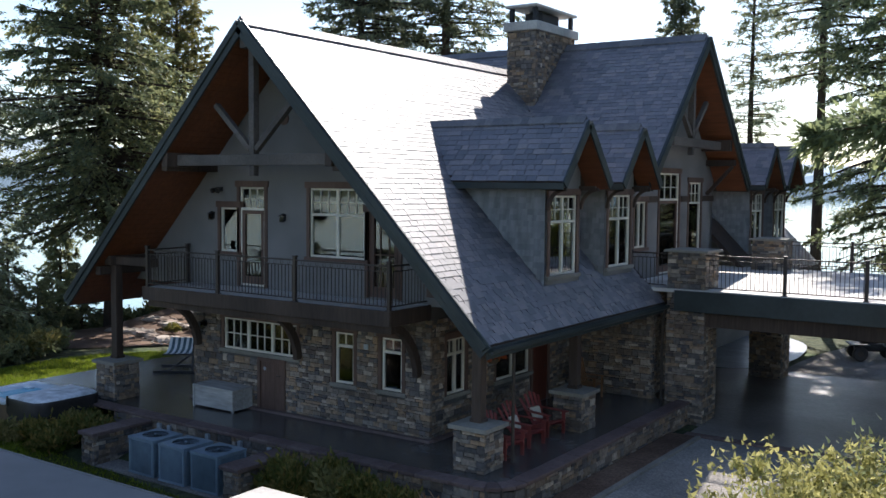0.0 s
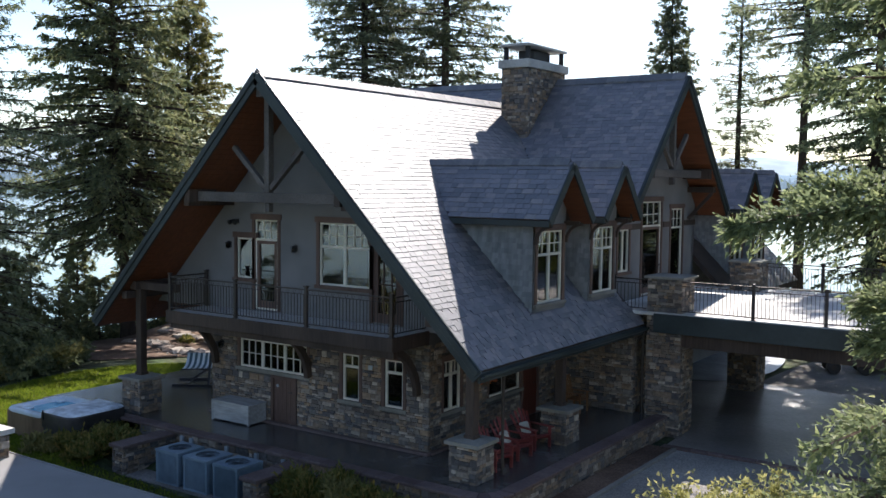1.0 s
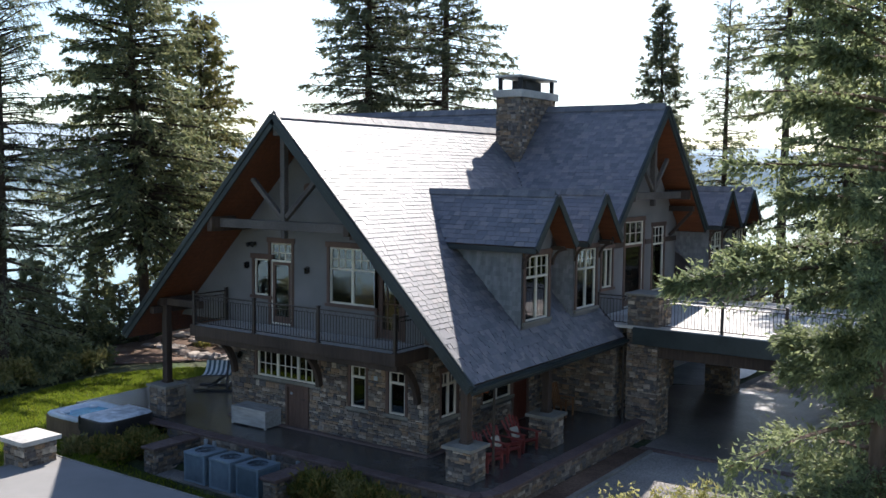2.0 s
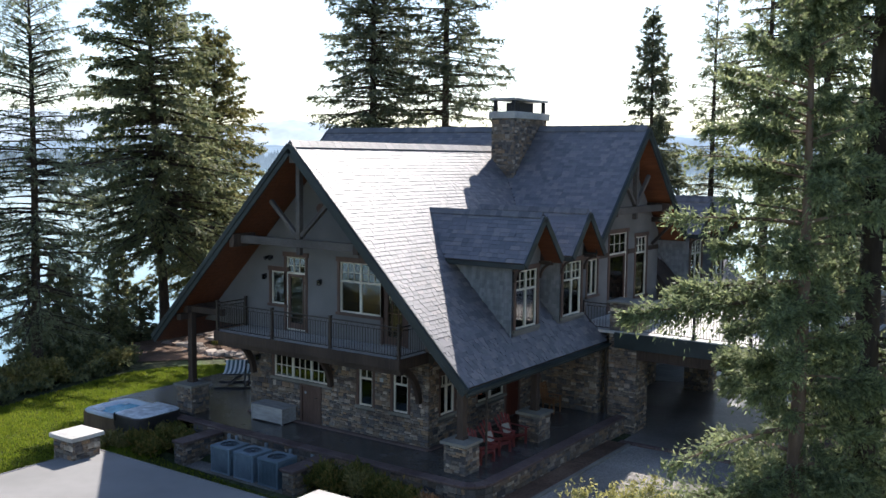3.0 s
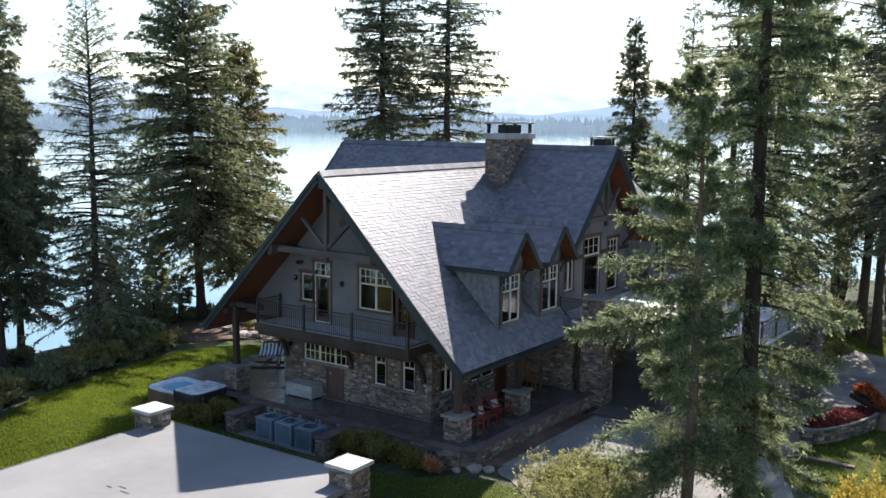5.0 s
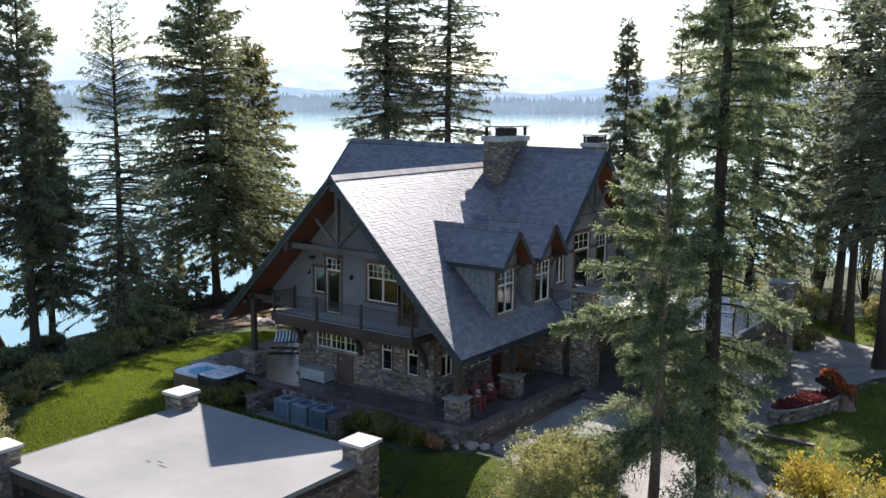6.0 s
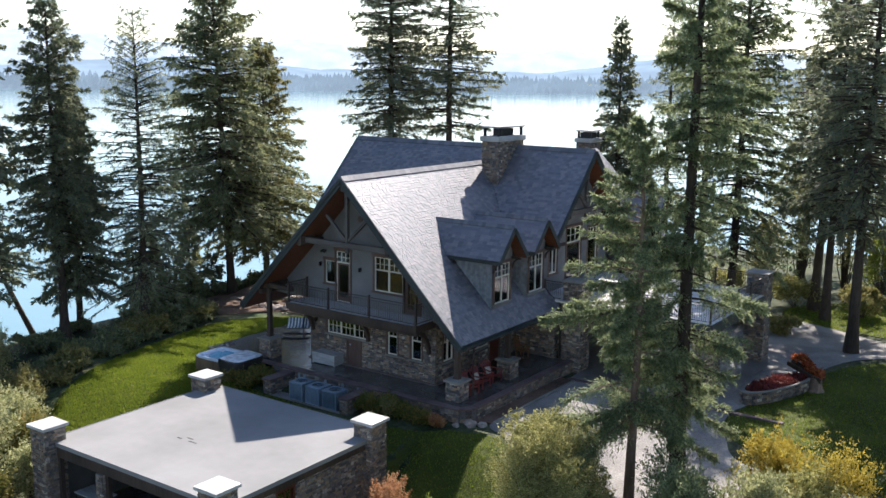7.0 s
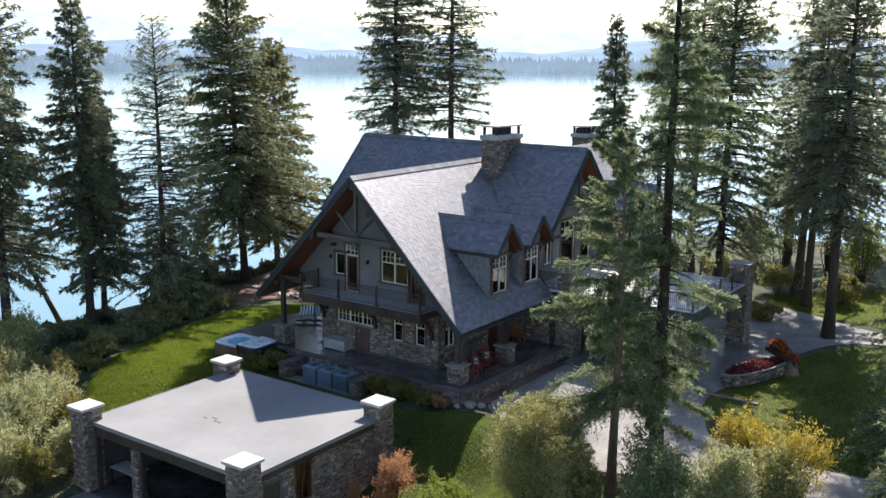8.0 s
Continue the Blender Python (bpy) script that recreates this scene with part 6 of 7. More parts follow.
# wild shrubs west of the garage
WILD = [(-12.5, -16.5, 2.3, 4.2, M_SAGE), (-10.3, -19.4, 2.0, 3.6, M_SAGE), (-15.5, -17.5, 2.4, 4.8, M_SHRUB), (-18.5, -14.5, 2.4, 4.6, M_SAGE), (-21.0, -12.0, 2.2, 4.2, M_WILLOW), (-14.6, -13.6, 1.6, 2.9, M_SAGE),
        (-11.6, -14.2, 1.4, 2.6, M_FERN), (-23.0, -14.8, 2.4, 4.8, M_SHRUB), (-9.3, -16.2, 1.2, 2.6, M_SAGE), (-19.0, -18.5, 2.4, 5.0, M_SHRUB), (-9.0, -13.4, 0.9, 1.5, M_WILLOW), (-17.2, -11.8, 1.5, 2.4, M_SHRUB),
        (-8.6, -18.4, 1.0, 2.4, M_FERN), (-23.5, -10.0, 1.7, 2.6, M_SAGE), (-26.0, -11.5, 2.2, 3.4, M_SAGE), (-12.9, -20.5, 2.0, 4.0, M_WILLOW)]
for k, (bx, by, br, bh, mt) in enumerate(WILD):
    shrub("wild_shrub", bx, by, br, br, bh, 220 + k, "tangled grey-green wild bush at the edge of the lawn", mt, int(4500 + 2600 * br), 0.15, 36, group="wild bushes", upright=0.6, slim=0.75, shoot=0.24)
# dark undergrowth between the lawn and the shore
_g = np.random.default_rng(77)
for k in range(70):
    a_ = k / 69
    by = -9.5 + a_ * 40 + _g.uniform(-0.8, 0.8)
    edge = np.interp(by, [-10, -6, -1.6, 3, 6.4, 9, 20, 32], [-17.6, -19.4, -20.4, -20.9, -22.4, -26.0, -27, -26])
    bx = edge - _g.uniform(0, 6.0) * (0.08 if k % 2 == 0 else 1.0)
    if 3.2 < by < 15.5 and bx > -26.5:
        continue
    shrub("bank_shrub", bx, by, 1.5, 1.5, _g.uniform(0.5, 1.4), 260 + k, "dark undergrowth between the lawn and the shore", (M_SHRUB, M_NEEDLE, M_NEEDLE, M_NEEDLE)[k % 4], 1700, 0.22, 12, group="bank undergrowth", upright=0.3)
shrub("shrub", -21.5, 13.6, 1.7, 1.6, 2.3, 300, "golden yellow-green bush above the rock bank", M_WILLOW, 8000, 0.15, 14)
shrub("shrub", -24.0, 15.0, 1.8, 1.6, 2.6, 301, "golden yellow bush above the rock bank", M_WILLOW, 6500, 0.15, 14)
for k, (bx, by, bh) in enumerate([(7.6, 37.0, 10.0), (10.4, 39.0, 9.5), (13.2, 38.0, 5.5), (16.5, 40.5, 6.0), (4.6, 38.5, 5.5), (20.5, 38.0, 5.0)]):
    shrub("sapling", bx, by, 1.9, 1.8, bh, 330 + k, "tall golden green sapling lit from behind", (M_WILLOW, M_SHRUB, M_SHRUBGREEN)[k % 3], 5000, 0.19, 26, group="saplings beyond the drive", upright=0.4)
for k, (bx, by) in enumerate([(9.0, 31), (13.5, 30.5), (18, 28.8), (23, 27.5), (4, 31.5), (28, 31), (33, 28.5), (-1, 34), (7.5, 23.9), (10.0, 22.8)]):
    shrub("shrub", bx, by, 1.8, 1.6, 2.4 if k < 8 else 1.3, 310 + k, "sunlit yellow-green bush beyond the drive", (M_WILLOW, M_SHRUB)[k % 2], 4200, 0.19, 12, group="bushes beyond the drive")


# ---- terraces ----
def stone_piece_row(parent, a, b, width, height, piece, seed, mat=M_COPING, name="coping_stone", up=0.0):
    """A row of cut stones from a to b."""
    a, b = Vector(a), Vector(b)
    r = random.Random(seed)
    d = (b - a).normalized()
    s = Vector((-d.y, d.x, 0)) * (width / 2)
    L, x = (b - a).length, 0.0
    while x < L - 0.05:
        w = min(piece * r.uniform(0.8, 1.25), L - x)
        if L - x - w < 0.2:
            w = L - x
        p, q = a + d * (x + 0.004), a + d * (x + w - 0.004)
        j = r.uniform(-0.006, 0.006)
        g = Geo().slab([p - s, q - s, q + s, p + s], (0, 0, height + j))
        part(name, g, mat, parent, bevel=0.014)
        x += w


terrace = part("floor", Geo().box(-10.9, -2.15, -0.14, 3.35, 0.0, 0.0).box(0.0, 0.004, -0.14, 3.35, 8.0, -0.001).box(-14.2, -2.15, -0.14, -10.904, 7.8, -0.002).box(-10.90, 0.004, -0.14, -8.33, 7.8, -0.003), M_PATIO)
tagged(terrace, "dark stained concrete terrace wrapping the house", "terrace", kind="structure")
wall_t = part("terrace_wall", Geo().box(-8.9, -2.33, -1.4, 3.1, -2.15, -0.03).box(3.352, -1.6, -1.2, 3.52, 7.9, -0.03), M_MORTAR)
tagged(wall_t, "low ledgestone retaining wall under the terrace", "retaining wall", kind="structure")
stones(wall_t, SOUTH(-2.33), -8.9, 2.95, -1.3, -0.04, seed=81, singles=160, single_from=(-3, 3.1, -1.3, 0), scale=1.1)
stones(wall_t, EAST(3.52), -1.5, 7.9, -0.95, -0.04, seed=82, singles=120, single_from=(-1.6, 4, -1.3, 0), scale=1.1)
stone_piece_row(wall_t, (-10.2, -2.25, -0.02), (2.75, -2.25, -0.02), 0.42, 0.085, 0.75, 83)
stone_piece_row(wall_t, (3.42, -1.55, -0.02), (3.42, 7.9, -0.02), 0.42, 0.085, 0.75, 84)
# the rounded corner of the coping and the wall below it
for k in range(4):
    a0, a1 = -math.pi / 2 + k * math.pi / 8, -math.pi / 2 + (k + 1) * math.pi / 8
    c0 = Vector((2.75, -1.58, -0.02))
    ring = [c0 + Vector((math.cos(t_) * rr_, math.sin(t_) * rr_, 0)) for rr_, t_ in ((0.46, a0 + 0.01), (0.88, a0 + 0.01), (0.88, a1 - 0.01), (0.46, a1 - 0.01))]
    part("coping_stone", Geo().slab(ring, (0, 0, 0.085)), M_COPING, wall_t, bevel=0.014)
    m_ = (a0 + a1) / 2
    for zk in range(6):
        ob = new("stone", STONE_MESHES[(k + zk) % 6])
        ob.parent = wall_t
        ob.matrix_local = Matrix.Translation(c0 + Vector((math.cos(m_) * 0.80, math.sin(m_) * 0.80, -1.08 + zk * 0.19))) @ Matrix.Rotation(m_ + math.pi / 2, 4, "Z") @ Matrix.Diagonal((0.33, 0.12, 0.19, 1))
part("terrace_corner", Geo().cyl((2.75, -1.58, -1.2), (2.75, -1.58, -0.001), 0.74, 0.74, 20), M_PATIO, wall_t)
part("plinth", Geo().box(-8.40, -0.16, 0.0, 0.10, -0.02, 0.07).box(0.004, -0.02, 0.0, 0.16, 5.0, 0.07), M_COPING, wall_t, "reddish stone plinth along the wall foot", bevel=0.008)

# stub walls that screen the air conditioners
for k, (sx0, sx1) in enumerate(((-7.75, -7.25), (-2.62, -2.14))):
    sw = part("stub_wall", Geo().box(sx0 + 0.05, -4.15, -1.2, sx1 - 0.05, -2.40, -0.12), M_MORTAR)
    tagged(sw, "short ledgestone screen wall with a reddish cap", "garden wall", "screen walls")
    stones(sw, SOUTH(-4.15), sx0, sx1, -1.15, -0.12, seed=91 + k, singles=30)
    stones(sw, EAST(sx1 - 0.05), -4.2, -2.4, -1.15, -0.12, seed=93 + k, singles=60)
    stones(sw, WEST(sx0 + 0.05), 2.4, 4.2, -1.15, -0.12, seed=95 + k)
    stone_piece_row(sw, ((sx0 + sx1) / 2, -4.28, -0.12), ((sx0 + sx1) / 2, -2.47, -0.12), 0.62, 0.09, 0.6, 97 + k)
part("gravel_pad", Geo().box(-7.2, -4.2, -1.2, -2.65, -2.4, -0.83), M_GRAVEL)
tagged(bpy.data.objects["gravel_pad"], "gravel pad below the air conditioners", "gravel pad", kind="structure")


# ---- things on and beside the terraces ----
def air_conditioner():
    ac = empty("air_conditioner", (0, 0, 0), "blue-grey outdoor air conditioner with a round fan grille", "air conditioner", "air conditioners by the terrace")
    w, h = 0.45, 0.90
    part("body", Geo().box(-w + 0.02, -w + 0.02, 0.03, w - 0.02, w - 0.02, h - 0.05), M_ACBLUE, ac)
    for k in range(4):
        m = Matrix.Rotation(k * math.pi / 2, 4, "Z")
        part("corner_post", Geo().box(w - 0.08, -w, 0.0, w, -w + 0.08, h - 0.04).move(m), M_ACBLUE, ac, bevel=0.01)
        lv = Geo()
        for j in range(20):
            x = -w + 0.10 + j * 0.036
            lv.box(x, -w + 0.002, 0.06, x + 0.018, -w + 0.021, h - 0.08)
        part("louvre", lv.move(m), M_ACBLUE, ac)
    part("base_pan", Geo().box(-w - 0.01, -w - 0.01, 0.0, w + 0.01, w + 0.01, 0.05), M_ACBLUE, ac, bevel=0.01)
    n = 32
    R = 0.31
    ring = [(R * math.cos(i * math.tau / n), R * math.sin(i * math.tau / n)) for i in range(n)]
    sq = []
    for x, y in ring:
        k = (w + 0.005) / max(abs(x), abs(y))
        sq.append((x * k, y * k))
    v = [(x, y, h) for x, y in sq] + [(x, y, h + 0.012) for x, y in ring] + [(x, y, h - 0.06) for x, y in sq] + [(x, y, h - 0.06) for x, y in ring]
    f = []
    for i in range(n):
        j = (i + 1) % n
        f += [(i, j, n + j, n + i), (i, 2 * n + i, 2 * n + j, j), (n + i, n + j, 3 * n + j, 3 * n + i)]
    part("top", Geo().add(v, f), M_ACBLUE, ac)
    g = Geo()
    for k in range(1, 7):
        rr = R * k / 6.3
        for i in range(20):
            a0, a1 = i * math.tau / 20, (i + 1) * math.tau / 20
            g.beam((rr * math.cos(a0), rr * math.sin(a0), h + 0.006), (rr * math.cos(a1), rr * math.sin(a1), h + 0.006), 0.006, 0.006)
    for i in range(8):
        a0 = i * math.tau / 8
        g.beam((0.03 * math.cos(a0), 0.03 * math.sin(a0), h + 0.010), (R * math.cos(a0), R * math.sin(a0), h + 0.010), 0.008, 0.006)
    part("fan_grille", g, M_BLACK, ac, "black wire fan grille")
    part("hub", Geo().cyl((0, 0, h - 0.03), (0, 0, h + 0.02), 0.05, 0.045, 14), M_ACBLUE, ac)
    b = Geo()
    for i in range(4):
        b.beam((0.04, 0, h - 0.07), (0.25, 0, h - 0.07), 0.11, 0.008, (0.25, 0, 1)) if i == 0 else b.add(*rotated_blade(i, h))
    part("fan_blade", b, M_BLACK, ac)
    part("well", Geo().lathe([(R, h - 0.06), (R, h - 0.30), (0.0, h - 0.30)], n=n), M_BLACK, ac)
    return ac


def rotated_blade(i, h):
    g = Geo().beam((0.04, 0, h - 0.07), (0.25, 0, h - 0.07), 0.11, 0.008, (0.25, 0, 1)).move(Matrix.Rotation(i * math.pi / 2, 4, "Z"))
    return g.v, g.f


ac0 = air_conditioner()
ac0.location = (-5.62, -3.62, -0.83)
for x in (-4.50, -3.38):
    copy_thing(ac0, pose(x, -3.64, -0.83))
for k, x in enumerate((-6.95, -6.55, -5.1, -3.95, -2.95)):
    g = Geo().box(x - 0.06, -2.47, -0.32, x + 0.06, -2.385, -0.08)
    g.tube([(x, -2.43, -0.32), (x, -2.45, -0.8)], 0.018, 6)
    tagged(part("switch_box", g, M_PVC, bevel=0.008), "small pale electrical box on the terrace wall", "switch box", "switch boxes", "")


def storage_box():
    b = empty("storage_box", (-6.72, -0.43, 0.0), "pale weathered wooden storage box against the stone wall", "storage box")
    L, W, H = 0.76, 0.34, 0.58
    for s in (-1, 1):
        for k in range(4):
            part("board", Geo().box(-L, s * W - 0.012, 0.05 + k * 0.13, L, s * W + 0.012, 0.05 + k * 0.13 + 0.126), M_BENCHBOX, b)
            part("board", Geo().box(s * L - 0.012, -W + 0.013, 0.05 + k * 0.13, s * L + 0.012, W - 0.013, 0.05 + k * 0.13 + 0.126), M_BENCHBOX, b)
        for t in (-1, 1):
            part("corner_post", Geo().box(s * L - 0.045, t * W - 0.035, 0, s * L + 0.02, t * W + 0.035, H), M_BENCHBOX, b, bevel=0.006)
    part("lid", Geo().box(-L - 0.05, -W - 0.05, H, L + 0.05, W + 0.04, H + 0.045), M_BENCHBOX, b, "flat lid", bevel=0.01)
    return b


storage_box()


def adirondack(x, y, turn, group="red porch chairs"):
    c = empty("adirondack_chair", (x, y, 0.0), "red painted wooden garden armchair with a fanned slat back", "chair", group)
    c.rotation_euler = (0, 0, radians(turn))
    # local: faces +x
    for k in range(6):
        t = k / 5
        part("seat_slat", Geo().beam((-0.26 + 0.55 * t, -0.27, 0.19 + 0.17 * t), (-0.26 + 0.55 * t, 0.27, 0.19 + 0.17 * t), 0.095, 0.02), M_RED, c, bevel=0.004)
    for k in range(5):
        a = (k - 2) * 0.085
        top = 0.98 - 0.05 * abs(k - 2) ** 1.4
        b0, b1 = Vector((-0.24, (k - 2) * 0.092, 0.17)), Vector((-0.62, (k - 2) * 0.092 + a * 0.9, top))
        part("back_slat", Geo().beam(b0, b1, 0.086, 0.02, (1, 0, 0.5)), M_RED, c, bevel=0.004)
    part("back_rail", Geo().beam((-0.39, -0.25, 0.52), (-0.39, 0.25, 0.52), 0.03, 0.07), M_RED, c)
    for s in (-1, 1):
        part("arm", Geo().slab([(-0.48, s * 0.26, 0.555), (0.36, s * 0.27, 0.555), (0.36, s * 0.41, 0.555), (-0.1, s * 0.40, 0.555), (-0.48, s * 0.34, 0.555)], (0, 0, 0.025)), M_RED, c, bevel=0.005)
        part("front_leg", Geo().box(0.22, s * 0.31 - 0.015, 0, 0.32, s * 0.31 + 0.015, 0.555), M_RED, c, bevel=0.004)
        part("side_rail", Geo().beam((0.32, s * 0.285, 0.34), (-0.62, s * 0.285, 0.05), 0.025, 0.11), M_RED, c)
    return c


adirondack(2.08, 0.08, -10)
adirondack(2.0, 1.25, -4)
adirondack(1.92, 2.42, -12)
# pale cushions, one on each of two chairs
for cx, cy, tr in ((2.0, 1.25, -4), (1.92, 2.42, -12)):
    g = Geo().beam((-0.29, 0, 0.30), (-0.44, 0, 0.62), 0.34, 0.09, (1, 0, 0.5)).move(pose(cx, cy, 0, 0, 0, tr))
    tagged(part("cushion", g, M_CURTAIN, bevel=0.03), "pale cushion leaning on a red chair back", "cushion", "chair cushions")


def garden_swing():
    s = empty("glider_swing", (-11.85, 2.55, 0.0), "striped canvas glider swing on a black steel stand", "swing seat")
    s.rotation_euler = (0, 0, radians(36))
    for y in (-0.55, 0.55):
        part("runner", Geo().box(-0.85, y - 0.035, 0, 0.85, y + 0.035, 0.07), M_BLACK, s, bevel=0.008)
        part("strut", Geo().beam((-0.35, y, 0.06), (0.42, y * 0.4, 0.62), 0.05, 0.05), M_BLACK, s)
    part("upright", Geo().beam((0.42, -0.55, 0.06), (0.46, -0.30, 1.15), 0.07, 0.07, (0, 1, 0)), M_BLACK, s)
    part("upright", Geo().beam((0.42, 0.55, 0.06), (0.40, 0.35, 1.75), 0.05, 0.05, (0, 1, 0)), M_BLACK, s)
    part("cross_bar", Geo().beam((0.42, -0.55, 0.10), (0.42, 0.55, 0.10), 0.05, 0.05), M_BLACK, s)
    part("seat_bar", Geo().beam((-0.57, -0.42, 0.57), (0.78, -0.42, 0.60), 0.045, 0.045), M_BLACK, s)
    n = 14
    prof = [(0.52, 1.0), (0.38, 0.80), (0.22, 0.66), (-0.1, 0.58), (-0.40, 0.60)]
    m = len(prof)
    for k in range(n):
        x0_, x1_ = -0.55 + 1.3 * k / n + 0.002, -0.55 + 1.3 * (k + 1) / n - 0.002
        v = [(x, y, z - dz) for dz in (0, 0.025) for y, z in prof for x in (x0_, x1_)]
        f = [(2 * i, 2 * i + 1, 2 * i + 3, 2 * i + 2) for i in range(m - 1)] + [(2 * m + 2 * i, 2 * m + 2 * i + 2, 2 * m + 2 * i + 3, 2 * m + 2 * i + 1) for i in range(m - 1)]
        f += [(0, 2 * m, 2 * m + 1, 1), (2 * m - 2, 2 * m - 1, 4 * m - 1, 4 * m - 2)]
        part("stripe", Geo().add(v, f), M_STRIPE_A if k % 2 else M_STRIPE_B, s)
    return s


M_STRIPE_A = vary("canvas_dark_stripe", [(0, (0.05, 0.09, 0.11)), (1, (0.08, 0.13, 0.15))], rough=0.85, grain=20, bump=0.1)
M_STRIPE_B = vary("canvas_pale_stripe", [(0, (0.55, 0.6, 0.6)), (1, (0.65, 0.69, 0.69))], rough=0.85, grain=20, bump=0.1)
garden_swing()


def hot_tub():
    t = empty("hot_tub", (-12.0, -3.14, -0.66), "square hot tub with blue water and a swung-back cover", "hot tub")
    w, h = 1.02, 0.90
    part("cabinet", Geo().box(-w + 0.04, -w + 0.04, 0, w - 0.04, w - 0.04, 0.25), M_TUB, t, "brown cabinet")
    for s in range(4):
        m = Matrix.Rotation(s * math.pi / 2, 4, "Z")
        for k in range(9):
            x = -w + 0.06 + k * 0.212
            part("panel_board", Geo().box(x, -w + 0.01, 0.02, x + 0.205, -w + 0.041, h - 0.09).move(m), M_TUB, t)
    n = 40
    rim = lambda r, z, p: [(r * math.copysign(abs(math.cos(i * math.tau / n)) ** p, math.cos(i * math.tau / n)), r * math.copysign(abs(math.sin(i * math.tau / n)) ** p, math.sin(i * math.tau / n)), z) for i in range(n)]
    v = rim(w, h - 0.12, 0.25) + rim(w + 0.03, h - 0.04, 0.25) + rim(w - 0.02, h + 0.02, 0.28) + rim(w - 0.20, h, 0.4) + rim(w - 0.30, h - 0.25, 0.5) + rim(w - 0.34, h - 0.6, 0.5)
    f = [(k * n + i, k * n + (i + 1) % n, (k + 1) * n + (i + 1) % n, (k + 1) * n + i) for k in range(5) for i in range(n)]
    part("shell", Geo().add(v, f), M_ACRYL, t, "pale acrylic shell", smooth=True)
    part("water_surface", Geo().add(rim(w - 0.25, h - 0.10, 0.45), [tuple(range(n))]), M_TUBWATER, t, "clear blue water")
    for k, (px, py) in enumerate(((0.55, 0.55), (-0.55, 0.55), (-0.55, -0.55), (0.57, -0.5))):
        part("headrest", Geo().box(px - 0.14, py - 0.14, h - 0.10, px + 0.14, py + 0.14, h - 0.02), M_ACRYL, t, bevel=0.05)
    # the cover swung over the east side, its outer end rounded
    arc = [i * math.pi / 12 for i in range(7)]
    out = [(0.86, -1.0)] + [(1.92 + 0.38 * math.sin(a), -0.62 - 0.38 * math.cos(a)) for a in arc] + [(1.92 + 0.38 * math.cos(a), 0.62 + 0.38 * math.sin(a)) for a in arc] + [(0.86, 1.0)]
    k = len(out)
    ring = lambda s, z: [(1.5 + (x - 1.5) * s, y * s, z) for x, y in out]
    v = ring(1.0, h + 0.05) + ring(1.0, h + 0.10) + ring(0.93, h + 0.15) + ring(0.6, h + 0.185) + ring(0.25, h + 0.19)
    f = [(j * k + i, j * k + (i + 1) % k, (j + 1) * k + (i + 1) % k, (j + 1) * k + i) for j in range(4) for i in range(k)] + [tuple(range(4 * k, 5 * k)), tuple(range(k - 1, -1, -1))]
    part("cover", Geo().add(v, f), M_COVER, t, "padded pale blue-grey cover, wet on top", smooth=True)
    v = ring(0.90, 0.02) + ring(1.0, 0.30) + ring(1.025, h + 0.02) + ring(1.02, h + 0.085) + ring(0.985, h + 0.105)
    f = [(j * k + i, j * k + (i + 1) % k, (j + 1) * k + (i + 1) % k, (j + 1) * k + i) for j in range(4) for i in range(k)]
    part("cover_skirt", Geo().add(v, f), M_COVERSIDE, t, "black vinyl skirt", smooth=True)
    part("latch_strap", Geo().box(0.92, -1.045, h - 0.12, 0.97, -1.02, h + 0.16), M_BLACK, t)
    return t


hot_tub()
part("tub_pad", Geo().box(-13.4, -4.4, -1.1, -9.7, -2.16, -0.66), M_PATIO)
tagged(bpy.data.objects["tub_pad"], "concrete pad below the hot tub", "concrete pad", kind="structure")


def lantern(m, label="black iron wall lantern"):
    l_ = empty("wall_lantern", (0, 0, 0), label, "wall lantern", "wall lanterns")
    part("back_plate", Geo().box(-0.06, -0.03, -0.12, 0.06, -0.002, 0.14), M_BLACK, l_, bevel=0.006)
    part("arm", Geo().tube([(0, -0.02, 0.1), (0, -0.10, 0.17), (0, -0.16, 0.13)], 0.012), M_BLACK, l_)
    g = Geo()
    for a in (-1, 1):
        for b in (-1, 1):
            g.beam((a * 0.06, -0.16 + b * 0.06, -0.14), (a * 0.085, -0.16 + b * 0.085, 0.08), 0.014, 0.014)
    g.box(-0.07, -0.23, -0.16, 0.07, -0.09, -0.14)
    part("cage", g, M_BLACK, l_)
    part("roof", Geo().add([(-0.11, -0.27, 0.08), (0.11, -0.27, 0.08), (0.11, -0.05, 0.08), (-0.11, -0.05, 0.08), (0, -0.16, 0.15)], [(3, 2, 1, 0), (0, 1, 4), (1, 2, 4), (2, 3, 4), (3, 0, 4)]), M_BLACK, l_)
    p = part("pane", Geo().box(-0.062, -0.222, -0.13, 0.062, -0.098, 0.075), M_GLASS, l_)
    p.visible_shadow = False
    l_.matrix_basis = m
    return l_


